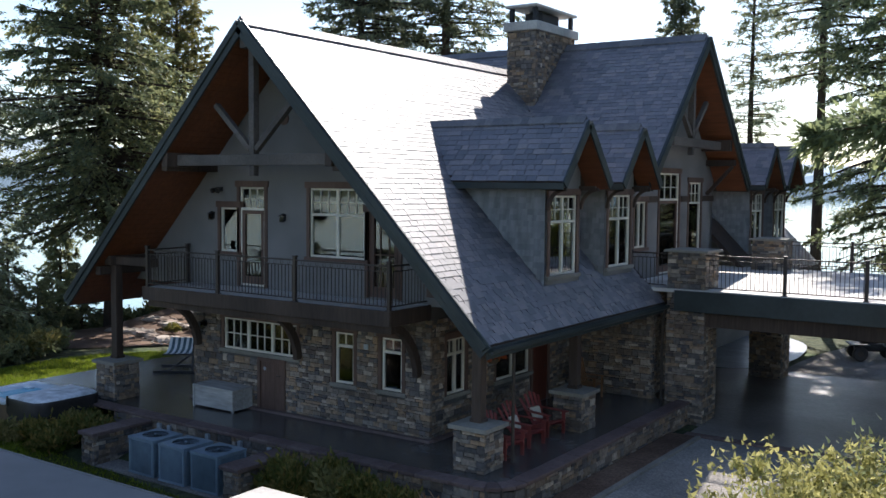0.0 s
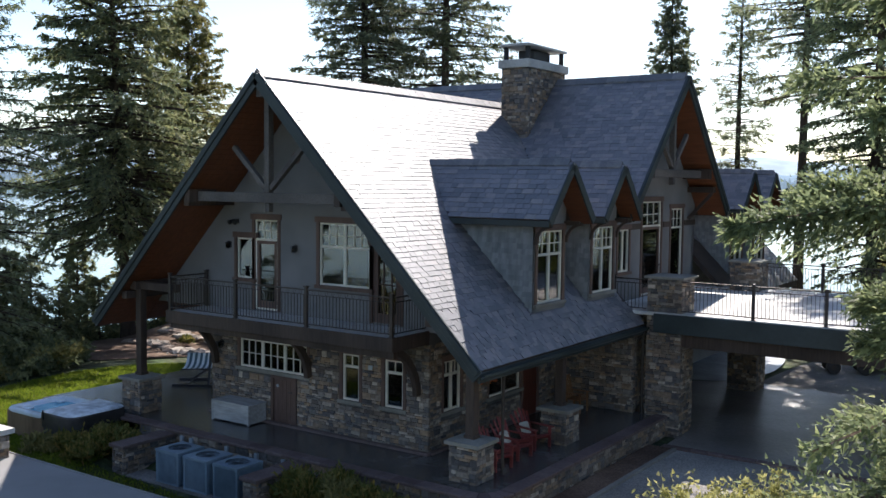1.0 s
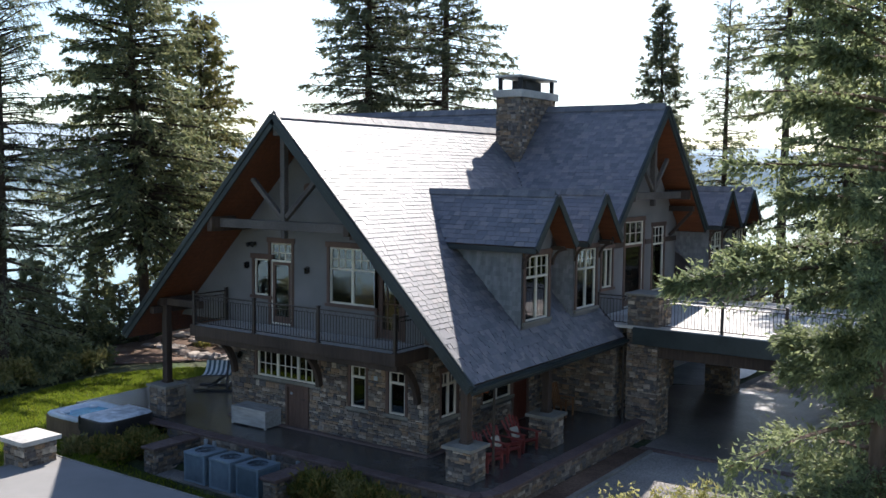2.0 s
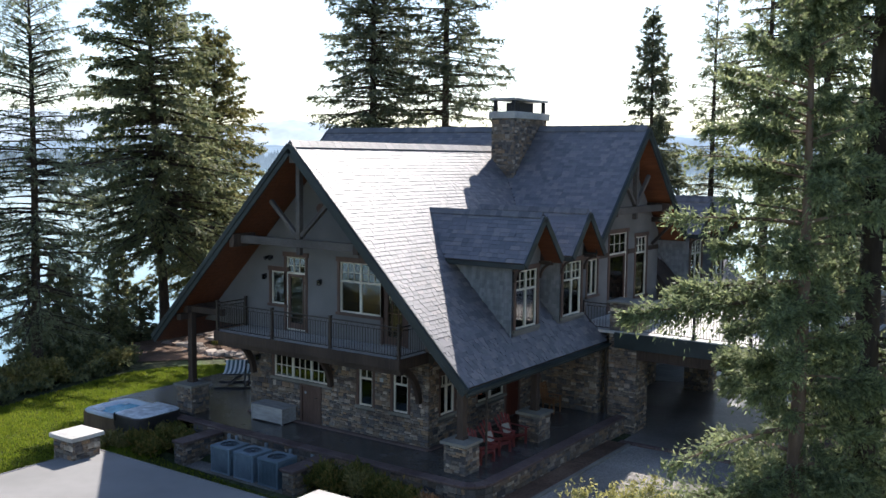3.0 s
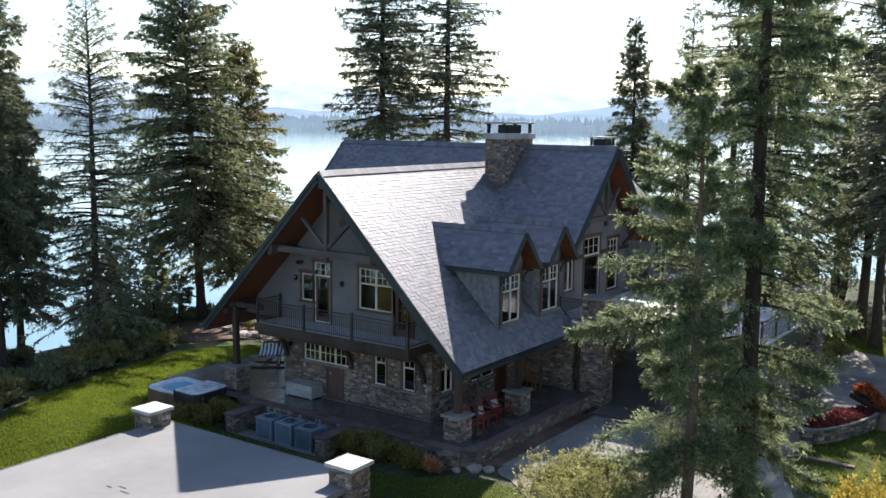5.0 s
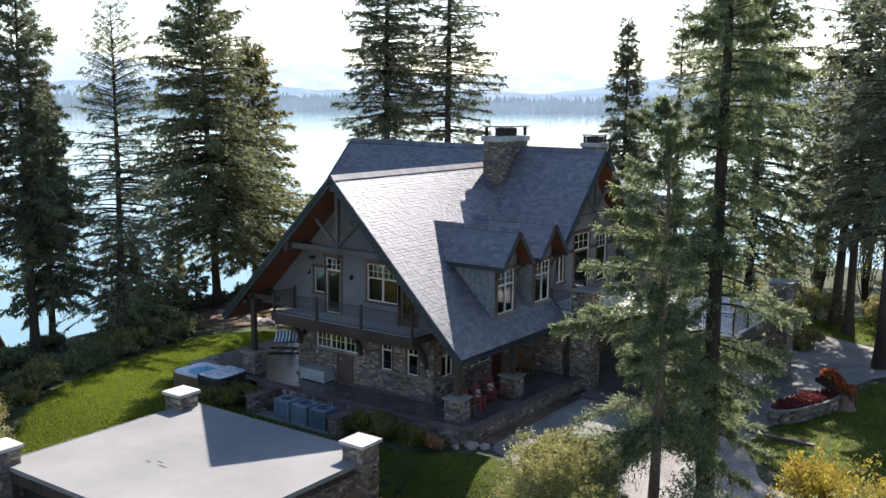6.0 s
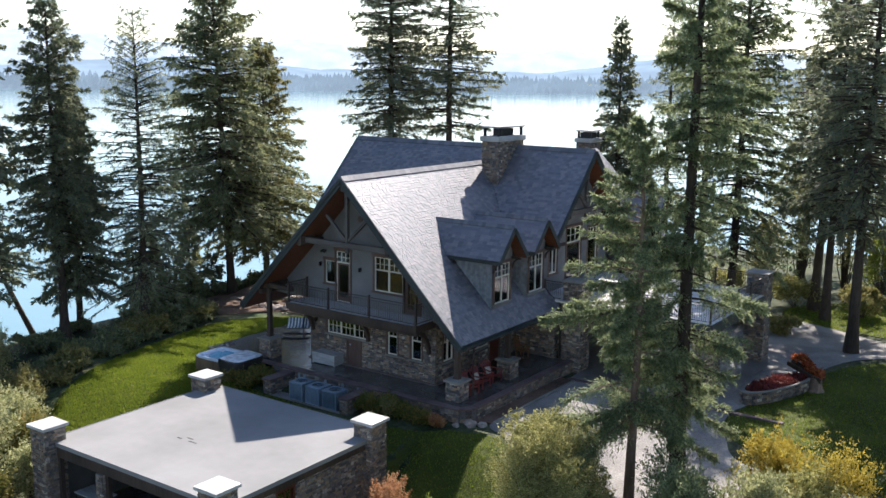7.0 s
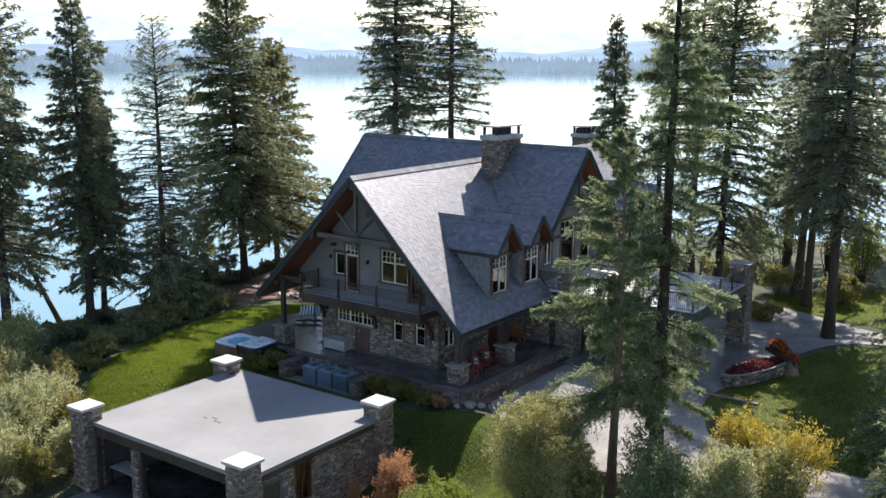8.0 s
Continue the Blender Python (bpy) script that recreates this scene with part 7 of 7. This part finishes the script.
SMALL = Matrix.Scale(0.72, 4)
lan = lantern(pose(-7.50, 0, 5.30) @ SMALL)
copy_thing(lan, pose(-4.76, 0, 5.30))
copy_thing(lan, pose(-7.83, -0.03, 2.20))
fl = empty("flood_light", (-7.25, 0, 6.04), "dark twin flood light under the eave", "flood light")
part("base", Geo().box(-0.12, -0.05, -0.06, 0.12, -0.001, 0.06), M_BLACK, fl, bevel=0.01)
for s in (-1, 1):
    part("lamp_head", Geo().cyl((s * 0.09, -0.05, 0), (s * 0.12, -0.2, -0.05), 0.05, 0.075, 12), M_BLACK, fl)
tagged(part("gable_vent", Geo().cyl((-4.78, -0.03, 7.93), (-4.78, 0.02, 7.93), 0.17, 0.17, 20).box(-4.92, -0.04, 7.99, -4.64, -0.02, 8.01).box(-4.93, -0.04, 7.92, -4.63, -0.02, 7.94).box(-4.92, -0.04, 7.85, -4.64, -0.02, 7.87), M_TRIM), "round brown louvred vent in the gable", "vent")
tagged(part("wall_speaker", Geo().box(-2.02, -0.05, 2.06, -1.88, 0.03, 2.20), M_PVC, bevel=0.012), "small pale box on the stone wall", "outdoor speaker")
tagged(part("door_number_plate", Geo().cyl((-5.55, 0.02, 1.15), (-5.55, 0.055, 1.15), 0.05, 0.05, 14), M_PVC), "small round white disc on the hatch door", "disc")

# furniture glimpsed on the porch beyond the second pier
rk = empty("rocking_chair", (0.95, 6.9, 0.0), "orange-brown slatted wooden porch chair", "chair")
M_WOODORANGE = vary("oiled_wood", [(0, (0.22, 0.10, 0.04)), (1, (0.32, 0.16, 0.07))], rough=0.5, grain=12, stretch=(1, 1, 0.2), bump=0.1)
for k in range(5):
    part("back_slat", Geo().beam((-0.25, -0.24 + 0.12 * k, 0.42), (-0.42, -0.24 + 0.12 * k, 1.08), 0.07, 0.02, (1, 0, 0)), M_WOODORANGE, rk)
    part("seat_slat", Geo().box(-0.27 + 0.11 * k, -0.28, 0.40, -0.17 + 0.11 * k, 0.28, 0.425), M_WOODORANGE, rk)
for sx in (-0.22, 0.24):
    for sy in (-0.26, 0.26):
        part("leg", Geo().box(sx - 0.025, sy - 0.025, 0, sx + 0.025, sy + 0.025, 0.62 if sx > 0 else 0.42), M_WOODORANGE, rk)
for sy in (-0.28, 0.28):
    part("arm", Geo().box(-0.3, sy - 0.04, 0.62, 0.32, sy + 0.04, 0.645), M_WOODORANGE, rk)
part("back_rail", Geo().beam((-0.43, -0.30, 1.08), (-0.43, 0.30, 1.08), 0.03, 0.07), M_WOODORANGE, rk)

# red geraniums hanging by the corner post
hb = empty("flower_basket", (2.12, -0.55, 2.45), "small hanging basket of red flowers", "flower basket")
part("bowl", Geo().lathe([(0.0, -0.22), (0.1, -0.2), (0.17, -0.08), (0.18, 0.0), (0.15, 0.0), (0.0, -0.02)], n=14), M_BARK, hb)
part("chain", Geo().tube([(0, 0, 0.0), (0, 0, 0.55)], 0.006, 5), M_BLACK, hb)
_g = np.random.default_rng(5)
_c = _g.normal(0, 0.11, (500, 3)) * np.array([1, 1, 0.6]) + np.array([0, 0, 0.06])
_d = _g.normal(0, 1, (500, 3)) * 0.04
_e = _g.normal(0, 1, (500, 3)) * 0.025
fast_part("blossom", np.stack([_c, _c + _d + _e, _c + 2 * _d, _c + _d - _e], 1).reshape(-1, 3), np.arange(2000).reshape(500, 4), M_REDLEAF, hb)


# ---- garage ----
garage = empty("garage", (0, 0, 0), "flat-roofed ledgestone garage with capped corner pillars", "garage")
GX0, GX1, GY0, GY1, GZ = -7.48, 2.58, -16.42, -8.17, 0.50
FLOOR = -2.66
part("roof", Geo().box(GX0 - 0.10, GY0 + 0.02, GZ - 0.10, GX1 + 0.22, GY1 + 0.70, GZ), M_MEMBRANE, garage, "pale grey flat roof membrane", bevel=0.01)
part("edge_flashing", Geo().box(GX0 - 0.12, GY0 - 0.02, GZ - 0.16, GX1 + 0.24, GY0 + 0.018, GZ + 0.02).box(GX1 + 0.222, GY0 + 0.02, GZ - 0.16, GX1 + 0.26, GY1 + 0.72, GZ + 0.02).box(GX0 - 0.14, GY0 + 0.02, GZ - 0.16, GX0 - 0.102, GY1 + 0.72, GZ + 0.02).box(GX0 - 0.1, GY1 + 0.702, GZ - 0.16, GX1 + 0.22, GY1 + 0.74, GZ + 0.02), M_MEMBRANE, garage, "thin grey roof edge")
part("fascia", Geo().box(GX0 + 0.3, GY0 + 0.03, GZ - 0.62, GX1 - 0.3, GY0 + 0.25, GZ - 0.17), M_TIMBER, garage, "dark timber beam over the garage doors", bevel=0.012)
part("fascia", Geo().box(GX1 + 0.02, GY0 + 0.4, GZ - 0.48, GX1 + 0.14, GY1 + 0.2, GZ - 0.11), M_TIMBER, garage, bevel=0.012)
for k, (px, py) in enumerate(((GX0, GY0), (GX1, GY0), (GX0, GY1), (GX1, GY1))):
    pz = FLOOR - 0.1
    pp = part("pillar", Geo().box(px - 0.43, py - 0.43, pz, px + 0.43, py + 0.43, 1.10), M_MORTAR, garage, "square ledgestone corner pillar")
    for j, (mm, cc) in enumerate(((SOUTH(py - 0.43), px), (EAST(px + 0.43), py), (NORTH(py + 0.43), -px), (WEST(px - 0.43), -py))):
        stones(pp, mm, cc - 0.48, cc + 0.48, pz, 1.10, seed=400 + 5 * k + j, singles=75 if (k in (0, 1) and j == 0) or (k in (1, 3) and j == 1) else 0)
    part("cap", Geo().box(px - 0.58, py - 0.58, 1.10, px + 0.58, py + 0.58, 1.22).add([(px - 0.58, py - 0.58, 1.22), (px + 0.58, py - 0.58, 1.22), (px + 0.58, py + 0.58, 1.22), (px - 0.58, py + 0.58, 1.22), (px, py, 1.27)], [(0, 1, 4), (1, 2, 4), (2, 3, 4), (3, 0, 4)]), M_SHELF, pp, "pale cut-stone cap")
gdoor = [(-13.55, -12.75, -1.75, -0.15), (-15.35, -14.45, FLOOR, -0.35)]
ge = part("wall_east", wall_geo(([(GY0 + 0.43, FLOOR - 0.1), (GY1 - 0.43, FLOOR - 0.1)], [(GY0 + 0.43, GZ - 0.10), (GY1 - 0.43, GZ - 0.10)]), gdoor, 0.3, EAST(GX1 - 0.02)), M_MORTAR, garage)
stones(ge, EAST(GX1 - 0.02), GY0 + 0.45, GY1 - 0.45, FLOOR - 0.1, GZ - 0.49, [(a - 0.1, b + 0.1, c_ - 0.1, d + 0.14) for a, b, c_, d in gdoor], 280, seed=421)
window(EAST(GX1 - 0.02), *gdoor[0], bays=2, parent=garage, casing=M_DOORRED, paint=M_DOORRED, label="red-brown garage side window")
gw = Geo().box(gdoor[1][0], 0.06, FLOOR, gdoor[1][1], 0.12, gdoor[1][3])
part("side_door", gw.move(EAST(GX1 - 0.02)), M_TIMBER, garage, "dark plank side door")
part("wall_west", Geo().box(GX0 + 0.02, GY0 + 0.43, FLOOR - 0.1, GX0 + 0.3, GY1 - 0.43, GZ - 0.10), M_MORTAR, garage)
part("wall_north", Geo().box(GX0 + 0.43, GY1 - 0.1, FLOOR - 0.1, GX1 - 0.43, GY1 + 0.2, GZ - 0.10), M_MORTAR, garage)
part("floor_slab", Geo().box(GX0 + 0.3, GY0 - 0.4, FLOOR - 0.2, GX1 - 0.33, GY1 - 0.1, FLOOR), M_PATIO, garage)
mid = -4.10
mp_ = part("pillar", Geo().box(mid - 0.15, GY0 - 0.05, FLOOR, mid + 0.15, GY0 + 0.25, GZ - 0.62), M_MORTAR, garage, "slim stone pillar between the garage bays")
stones(mp_, SOUTH(GY0 - 0.05), mid - 0.2, mid + 0.2, FLOOR, GZ - 0.62, seed=431, singles=40)
stones(mp_, EAST(mid + 0.15), GY0 - 0.05, GY0 + 0.25, FLOOR, GZ - 0.62, seed=432)
for a_, b_ in ((GX0 + 0.43, mid - 0.16), (mid + 0.16, GX1 - 0.43)):
    for j_ in (a_ + 0.03, b_ - 0.2):
        part("jamb", Geo().box(j_, GY0 + 0.06, FLOOR, j_ + 0.17, GY0 + 0.24, GZ - 0.62), M_TIMBER, garage)
part("rear_shelf", Geo().box(GX0 + 0.5, GY1 - 0.7, FLOOR + 0.9, GX1 - 0.6, GY1 - 0.15, FLOOR + 0.95), M_TIMBER, garage)
for k in range(3):
    part("roof_mark", Geo().box(-3.55 + 0.35 * k, -13.15 + 0.22 * (k % 2), GZ, -3.30 + 0.45 * k, -13.08 + 0.22 * (k % 2), GZ + 0.006), M_PATIO, garage)
tagged(part("garage_apron", Geo().box(GX0 - 0.6, -21.0, FLOOR - 0.6, GX1 + 0.8, GY0 - 0.41, FLOOR - 0.03), M_PAVER), "paved apron in front of the garage", "paving", kind="structure")
wb = empty("work_table", (-6.0, -15.4, FLOOR), "black steel-framed table inside the garage bay", "table")
part("top", Geo().box(-0.8, -0.45, 0.86, 0.8, 0.45, 0.90), M_BENCHBOX, wb)
for sx in (-0.75, 0.75):
    for sy in (-0.4, 0.4):
        part("leg", Geo().box(sx - 0.025, sy - 0.025, 0, sx + 0.025, sy + 0.025, 0.86), M_BLACK, wb)
part("frame", Geo().box(-0.78, -0.43, 0.80, 0.78, -0.40, 0.86).box(-0.78, 0.40, 0.80, 0.78, 0.43, 0.86), M_BLACK, wb)


# ---- rock bank, planters and plants ----
def rock_mesh(seed, r=1.0):
    g = np.random.default_rng(seed)
    bm = bmesh.new()
    bmesh.ops.create_icosphere(bm, subdivisions=2, radius=1.0)
    for v in bm.verts:
        n_ = noise.noise(v.co * 1.3 + Vector((seed, 0, 0)))
        v.co *= 0.82 + 0.42 * n_
        v.co.z *= 0.55
        v.co = Vector([round(c_ * 3.2) / 3.2 * 0.5 + c_ * 0.5 for c_ in v.co])
    me = bpy.data.meshes.new("rock")
    bm.to_mesh(me)
    bm.free()
    return me


ROCKS = [rock_mesh(k) for k in range(5)]
for m in ROCKS:
    m.materials.append(vary("field_rock", [(0, (0.20, 0.15, 0.12)), (0.5, (0.31, 0.25, 0.205)), (1, (0.42, 0.37, 0.32))], "object", rough=0.9, grain=9, grain_amount=0.3, bump=0.6, bump_scale=16) if m is ROCKS[0] else ROCKS[0].materials[0])
sheet("rock_bank", curve_poly([(-17.6, 8.8), (-14.6, 8.4), (-14.9, 13), (-18, 18), (-24, 17), (-26, 11), (-25, 5.5), (-22.6, 3.7), (-20.2, 6.0)]), 0.06, M_MULCH, "bank of mulch and rubble above the lawn", "rock bank")
bank = empty("rock_wall", (-19, 10, -0.6), "low dry rows of tan boulders on the bank", "rock wall")
_r = random.Random(17)
for row, (ya, n_) in enumerate(((8.6, 16), (10.4, 16), (12.4, 14), (14.6, 12))):
    for k in range(n_):
        x = -23.8 + k * (9.0 / n_) + _r.uniform(-0.1, 0.1)
        y = ya + 0.35 * math.sin(k * 0.7 + row) + _r.uniform(-0.1, 0.1)
        ob = new("boulder", ROCKS[_r.randrange(5)])
        ob.parent = bank
        s_ = _r.uniform(0.28, 0.5)
        ob.matrix_local = Matrix.Translation(Vector((x, y, land(x, y) + 0.12 + 0.28 * row)) - Vector(bank.location)) @ Matrix.Rotation(_r.uniform(0, 6.28), 4, "Z") @ Matrix.Diagonal((s_ * 1.3, s_, s_ * 0.8, 1))
_V, _F = [], []
for k in range(620):
    x, y = _r.uniform(-25, -14.8), _r.uniform(7.6, 17.5)
    if (x + 19.6) ** 2 / 27 + (y - 12.3) ** 2 / 26 > 1:
        continue
    s_ = _r.uniform(0.05, 0.17)
    me = ROCKS[_r.randrange(5)]
    o = len(_V)
    q = Matrix.Translation((x, y, land(x, y) + 0.07 + 0.14 * max(0, (y - 8.6) / 2) * 0.8)) @ Matrix.Rotation(_r.uniform(0, 6.28), 4, "Z") @ Matrix.Diagonal((s_, s_ * 0.8, s_ * 0.7, 1))
    _V += [tuple(q @ v.co) for v in me.vertices]
    _F += [tuple(i + o for i in p.vertices) for p in me.polygons]
tagged(fast_part("rubble", _V, _F, M_ROCK), "scattered tan rubble on the bank", "rubble", kind="stuff")
_f = np.array([[land(x, y) + 0.05 + 0.30 * max(0, min(3.2, (y - 8.4) / 2)) for y in np.linspace(8.2, 18, 24)] for x in np.linspace(-24.8, -15, 24)])
_gx, _gy = np.meshgrid(np.linspace(-24.8, -15, 24), np.linspace(8.2, 18, 24), indexing="ij")
_i = np.arange(576).reshape(24, 24)
tagged(fast_part("bank_soil", np.stack([_gx, _gy, _f], -1).reshape(-1, 3), np.stack([_i[:-1, :-1], _i[1:, :-1], _i[1:, 1:], _i[:-1, 1:]], -1).reshape(-1, 4), M_MULCH, smooth=True), "terraced soil of the rock bank", "soil bank", kind="structure")
for k, (bx, by) in enumerate([(-20.4, 9.4), (-18.6, 11.3), (-21.8, 12.6), (-17.4, 13.2), (-19.5, 14.2), (-16.6, 10.4)]):
    shrub("bank_plant", bx, by, 0.55, 0.5, 0.55, 340 + k, "small red and green plant among the rocks", (M_FERN, M_FERN, M_REDLEAF)[k % 3], 600, 0.10, 6, base=land(bx, by) + 0.30 * max(0, (by - 8.4) / 2), category="plant", group="plants on the rock bank")

# borders against the terrace
BORDER = [(-1.75, -3.3, 0.62, 0.95), (-1.05, -3.45, 0.6, 0.95), (-0.35, -3.2, 0.6, 0.85), (0.3, -3.05, 0.5, 0.75), (0.95, -3.15, 0.5, 0.65), (1.6, -3.2, 0.5, 0.7), (2.3, -3.1, 0.45, 0.55), (-0.7, -2.85, 0.5, 0.8),
          (-8.3, -3.3, 0.6, 0.75), (-8.9, -3.7, 0.6, 0.75), (-9.5, -3.2, 0.55, 0.65), (-9.7, -4.2, 0.55, 0.6), (-8.8, -4.5, 0.55, 0.5), (-9.6, -2.7, 0.45, 0.6), (-10.3, -4.6, 0.55, 0.5)]
for k, (bx, by, br, bh) in enumerate(BORDER):
    shrub("border_plant", bx, by, br, br, bh, 360 + k, "leafy yellow-green border plant with browning tips", (M_FERN, M_FERN, M_SHRUB, M_FERN)[k % 4] if k != 6 else M_ORANGE, 1900, 0.20, 16, category="plant", group="border plants", upright=0.8, slim=0.5)
_r = random.Random(23)
drw = empty("dry_stone_edging", (4.6, -10.5, land(4.6, -10.5)), "little row of pale stones along the lawn", "stone edging")
for k in range(22):
    t_ = k / 21
    x, y = 5.1 - 0.7 * t_ + 0.25 * math.sin(t_ * 5), -9.2 - 3.9 * t_
    ob = new("edging_stone", ROCKS[_r.randrange(5)])
    ob.parent = drw
    s_ = _r.uniform(0.14, 0.22)
    ob.matrix_local = Matrix.Translation(Vector((x, y, land(x, y) + 0.07)) - Vector(drw.location)) @ Matrix.Rotation(_r.uniform(0, 6.28), 4, "Z") @ Matrix.Diagonal((s_, s_ * 0.8, s_ * 0.7, 1))
# boulder at the terrace corner
for k, (bx, by, s_) in enumerate(((3.7, -2.3, 0.34), (4.15, -2.0, 0.26), (3.2, -2.75, 0.22))):
    bl = new("boulder", ROCKS[k])
    bl.matrix_basis = pose(bx, by, land(bx, by) + s_ * 0.25, 0, 0, k * 70) @ Matrix.Diagonal((s_, s_, s_, 1))
    tagged(bl, "grey boulder at the corner of the terrace wall", "boulder", "corner boulders")


def flower_planter():
    """A long boat-shaped bed walled with stone."""
    p = empty("stone_planter", (13.75, 10.6, -0.55), "boat-shaped stone planter full of dark red flowers", "planter")
    p.rotation_euler = (0, 0, radians(70))
    L, W, n = 2.65, 0.72, 22
    out = lambda t: (L * math.cos(t), W * math.copysign(abs(math.sin(t)) ** 0.8, math.sin(t)))
    r = random.Random(3)
    for row in range(4):
        for k in range(n * 2):
            t0 = (k + 0.5 * (row % 2)) * math.tau / (2 * n)
            t1 = t0 + math.tau / (2 * n)
            a, b = Vector((*out(t0), 0)), Vector((*out(t1), 0))
            mid_ = (a + b) / 2
            if (b - a).length < 0.02:
                continue
            ob = new("stone", STONE_MESHES[r.randrange(6)])
            ob.parent = p
            ang = math.atan2(b.y - a.y, b.x - a.x)
            ob.matrix_local = Matrix.Translation(mid_ + Vector((0, 0, 0.075 + row * 0.15))) @ Matrix.Rotation(ang, 4, "Z") @ Matrix.Diagonal(((b - a).length, 0.16, 0.15, 1))
    for k in range(n):
        t0, t1 = k * math.tau / n, (k + 1) * math.tau / n
        a, b = Vector((*out(t0), 0.60)), Vector((*out(t1), 0.60))
        a2, b2 = Vector((a.x * 1.03, a.y * 1.10, 0.6)), Vector((b.x * 1.03, b.y * 1.10, 0.6))
        part("cap_stone", Geo().slab([a * 0.9 + Vector((0, 0, 0.06)), b * 0.9 + Vector((0, 0, 0.06)), b2, a2], (0, 0, 0.06)), M_CAPSTONE, p)
    part("soil", Geo().add([(out(k * math.tau / n)[0] * 0.95, out(k * math.tau / n)[1] * 0.95, 0.52) for k in range(n)], [tuple(range(n))]), M_MULCH, p)
    g = np.random.default_rng(8)
    c_ = g.uniform(-1, 1, (5200, 3))
    c_ = c_[(c_[:, 0] ** 2 + c_[:, 1] ** 2) < 0.9]
    c_ = np.stack([c_[:, 0] * L * 0.92, c_[:, 1] * W * 0.95, 0.56 + 0.13 * (c_[:, 2] + 1) * (0.7 + 0.3 * np.sin(c_[:, 0] * 9))], -1)
    m = len(c_)
    dd, ee = g.normal(0, 0.045, (m, 3)), g.normal(0, 0.03, (m, 3))
    tagged(fast_part("blossom", np.stack([c_, c_ + dd + ee, c_ + 2 * dd, c_ + dd - ee], 1).reshape(-1, 3), np.arange(4 * m).reshape(m, 4), M_MAROON, p, "dark red flowers"), kind="stuff")
    return p


flower_planter()
TROUGH = pose(-0.45, 0.05, 1.05, 0, 20, -6) @ pose(0, 0, -1.25)
st = empty("stump_planter", (15.1, 12.6, -0.58), "hollow log trough of red flowers on a tree stump", "planter")
part("stump", Geo().lathe([(0.0, 0.0), (0.52, 0.0), (0.42, 0.12), (0.36, 0.45), (0.37, 0.72), (0.0, 0.74)], n=14), M_BARKPALE, st, "red-brown stump")
_g = Geo()
_n = 9
_v = [(x, math.cos(math.pi + math.pi * i / _n) * rr_, 1.25 + math.sin(math.pi + math.pi * i / _n) * rr_) for rr_ in (0.34, 0.27) for x in (-0.95, 0.95) for i in range(_n + 1)]
_k = _n + 1
_f = [(i, i + 1, _k + i + 1, _k + i) for i in range(_n)] + [(2 * _k + i, 3 * _k + i, 3 * _k + i + 1, 2 * _k + i + 1) for i in range(_n)]
_f += [(i, 2 * _k + i, 2 * _k + i + 1, i + 1) for i in range(_n)] + [(_k + i, _k + i + 1, 3 * _k + i + 1, 3 * _k + i) for i in range(_n)]
_f += [(0, _k, 3 * _k, 2 * _k), (_n, 2 * _k + _n, 3 * _k + _n, _k + _n)]
part("log_trough", Geo().add(_v, _f).move(TROUGH), M_BARK, st, "hollowed log")
_g = np.random.default_rng(9)
_c = _g.uniform(-1, 1, (2200, 3)) * np.array([0.85, 0.24, 0.13]) + np.array([0, 0, 1.36])
_c[:, 2] += 0.30 * np.exp(-(_c[:, 0] + 0.45) ** 2 * 5)
_c = np.array([tuple(TROUGH @ Vector(p)) for p in _c])
_d, _e = _g.normal(0, 0.05, (2200, 3)), _g.normal(0, 0.03, (2200, 3))
tagged(fast_part("blossom", np.stack([_c, _c + _d + _e, _c + 2 * _d, _c + _d - _e], 1).reshape(-1, 3), np.arange(8800).reshape(2200, 4), M_REDLEAF, st, "red and orange flowers"), kind="stuff")


def quad_bike(x, y, turn):
    q = empty("quad_bike", (x, y, land(x, y) + 0.07), "black four-wheeled quad bike parked on the drive", "quad bike")
    q.rotation_euler = (0, 0, radians(turn))
    for sx in (-0.62, 0.62):
        for sy in (-0.45, 0.45):
            w = part("wheel", Geo().lathe([(0.12, -0.1), (0.26, -0.11), (0.29, -0.06), (0.29, 0.06), (0.26, 0.11), (0.12, 0.1)], n=18).move(pose(sx, sy, 0.29, 90)), M_COVERSIDE, q, "knobbly black tyre")
            part("rim", Geo().cyl((sx, sy - 0.08, 0.29), (sx, sy + 0.08, 0.29), 0.13, 0.13, 14), M_IRON, w)
    part("body", Geo().box(-0.75, -0.18, 0.35, 0.7, 0.18, 0.68), M_BLACK, q, bevel=0.06)
    part("seat", Geo().box(-0.55, -0.16, 0.68, 0.15, 0.16, 0.82), M_COVERSIDE, q, bevel=0.05)
    for sx in (-0.62, 0.62):
        part("fender", Geo().box(sx - 0.36, -0.56, 0.60, sx + 0.36, 0.56, 0.66), M_BLACK, q, bevel=0.03)
        part("rack", Geo().tube([(sx - 0.3, -0.35, 0.78), (sx + 0.3, -0.35, 0.78), (sx + 0.3, 0.35, 0.78), (sx - 0.3, 0.35, 0.78), (sx - 0.3, -0.35, 0.78)], 0.014), M_BLACK, q)
    part("handlebar", Geo().tube([(0.18, -0.36, 0.98), (0.3, -0.12, 1.0), (0.3, 0.12, 1.0), (0.18, 0.36, 0.98)], 0.016).tube([(0.3, 0, 1.0), (0.4, 0, 0.7)], 0.02), M_IRON, q)
    return q


quad_bike(5.9, 22.2, 25)
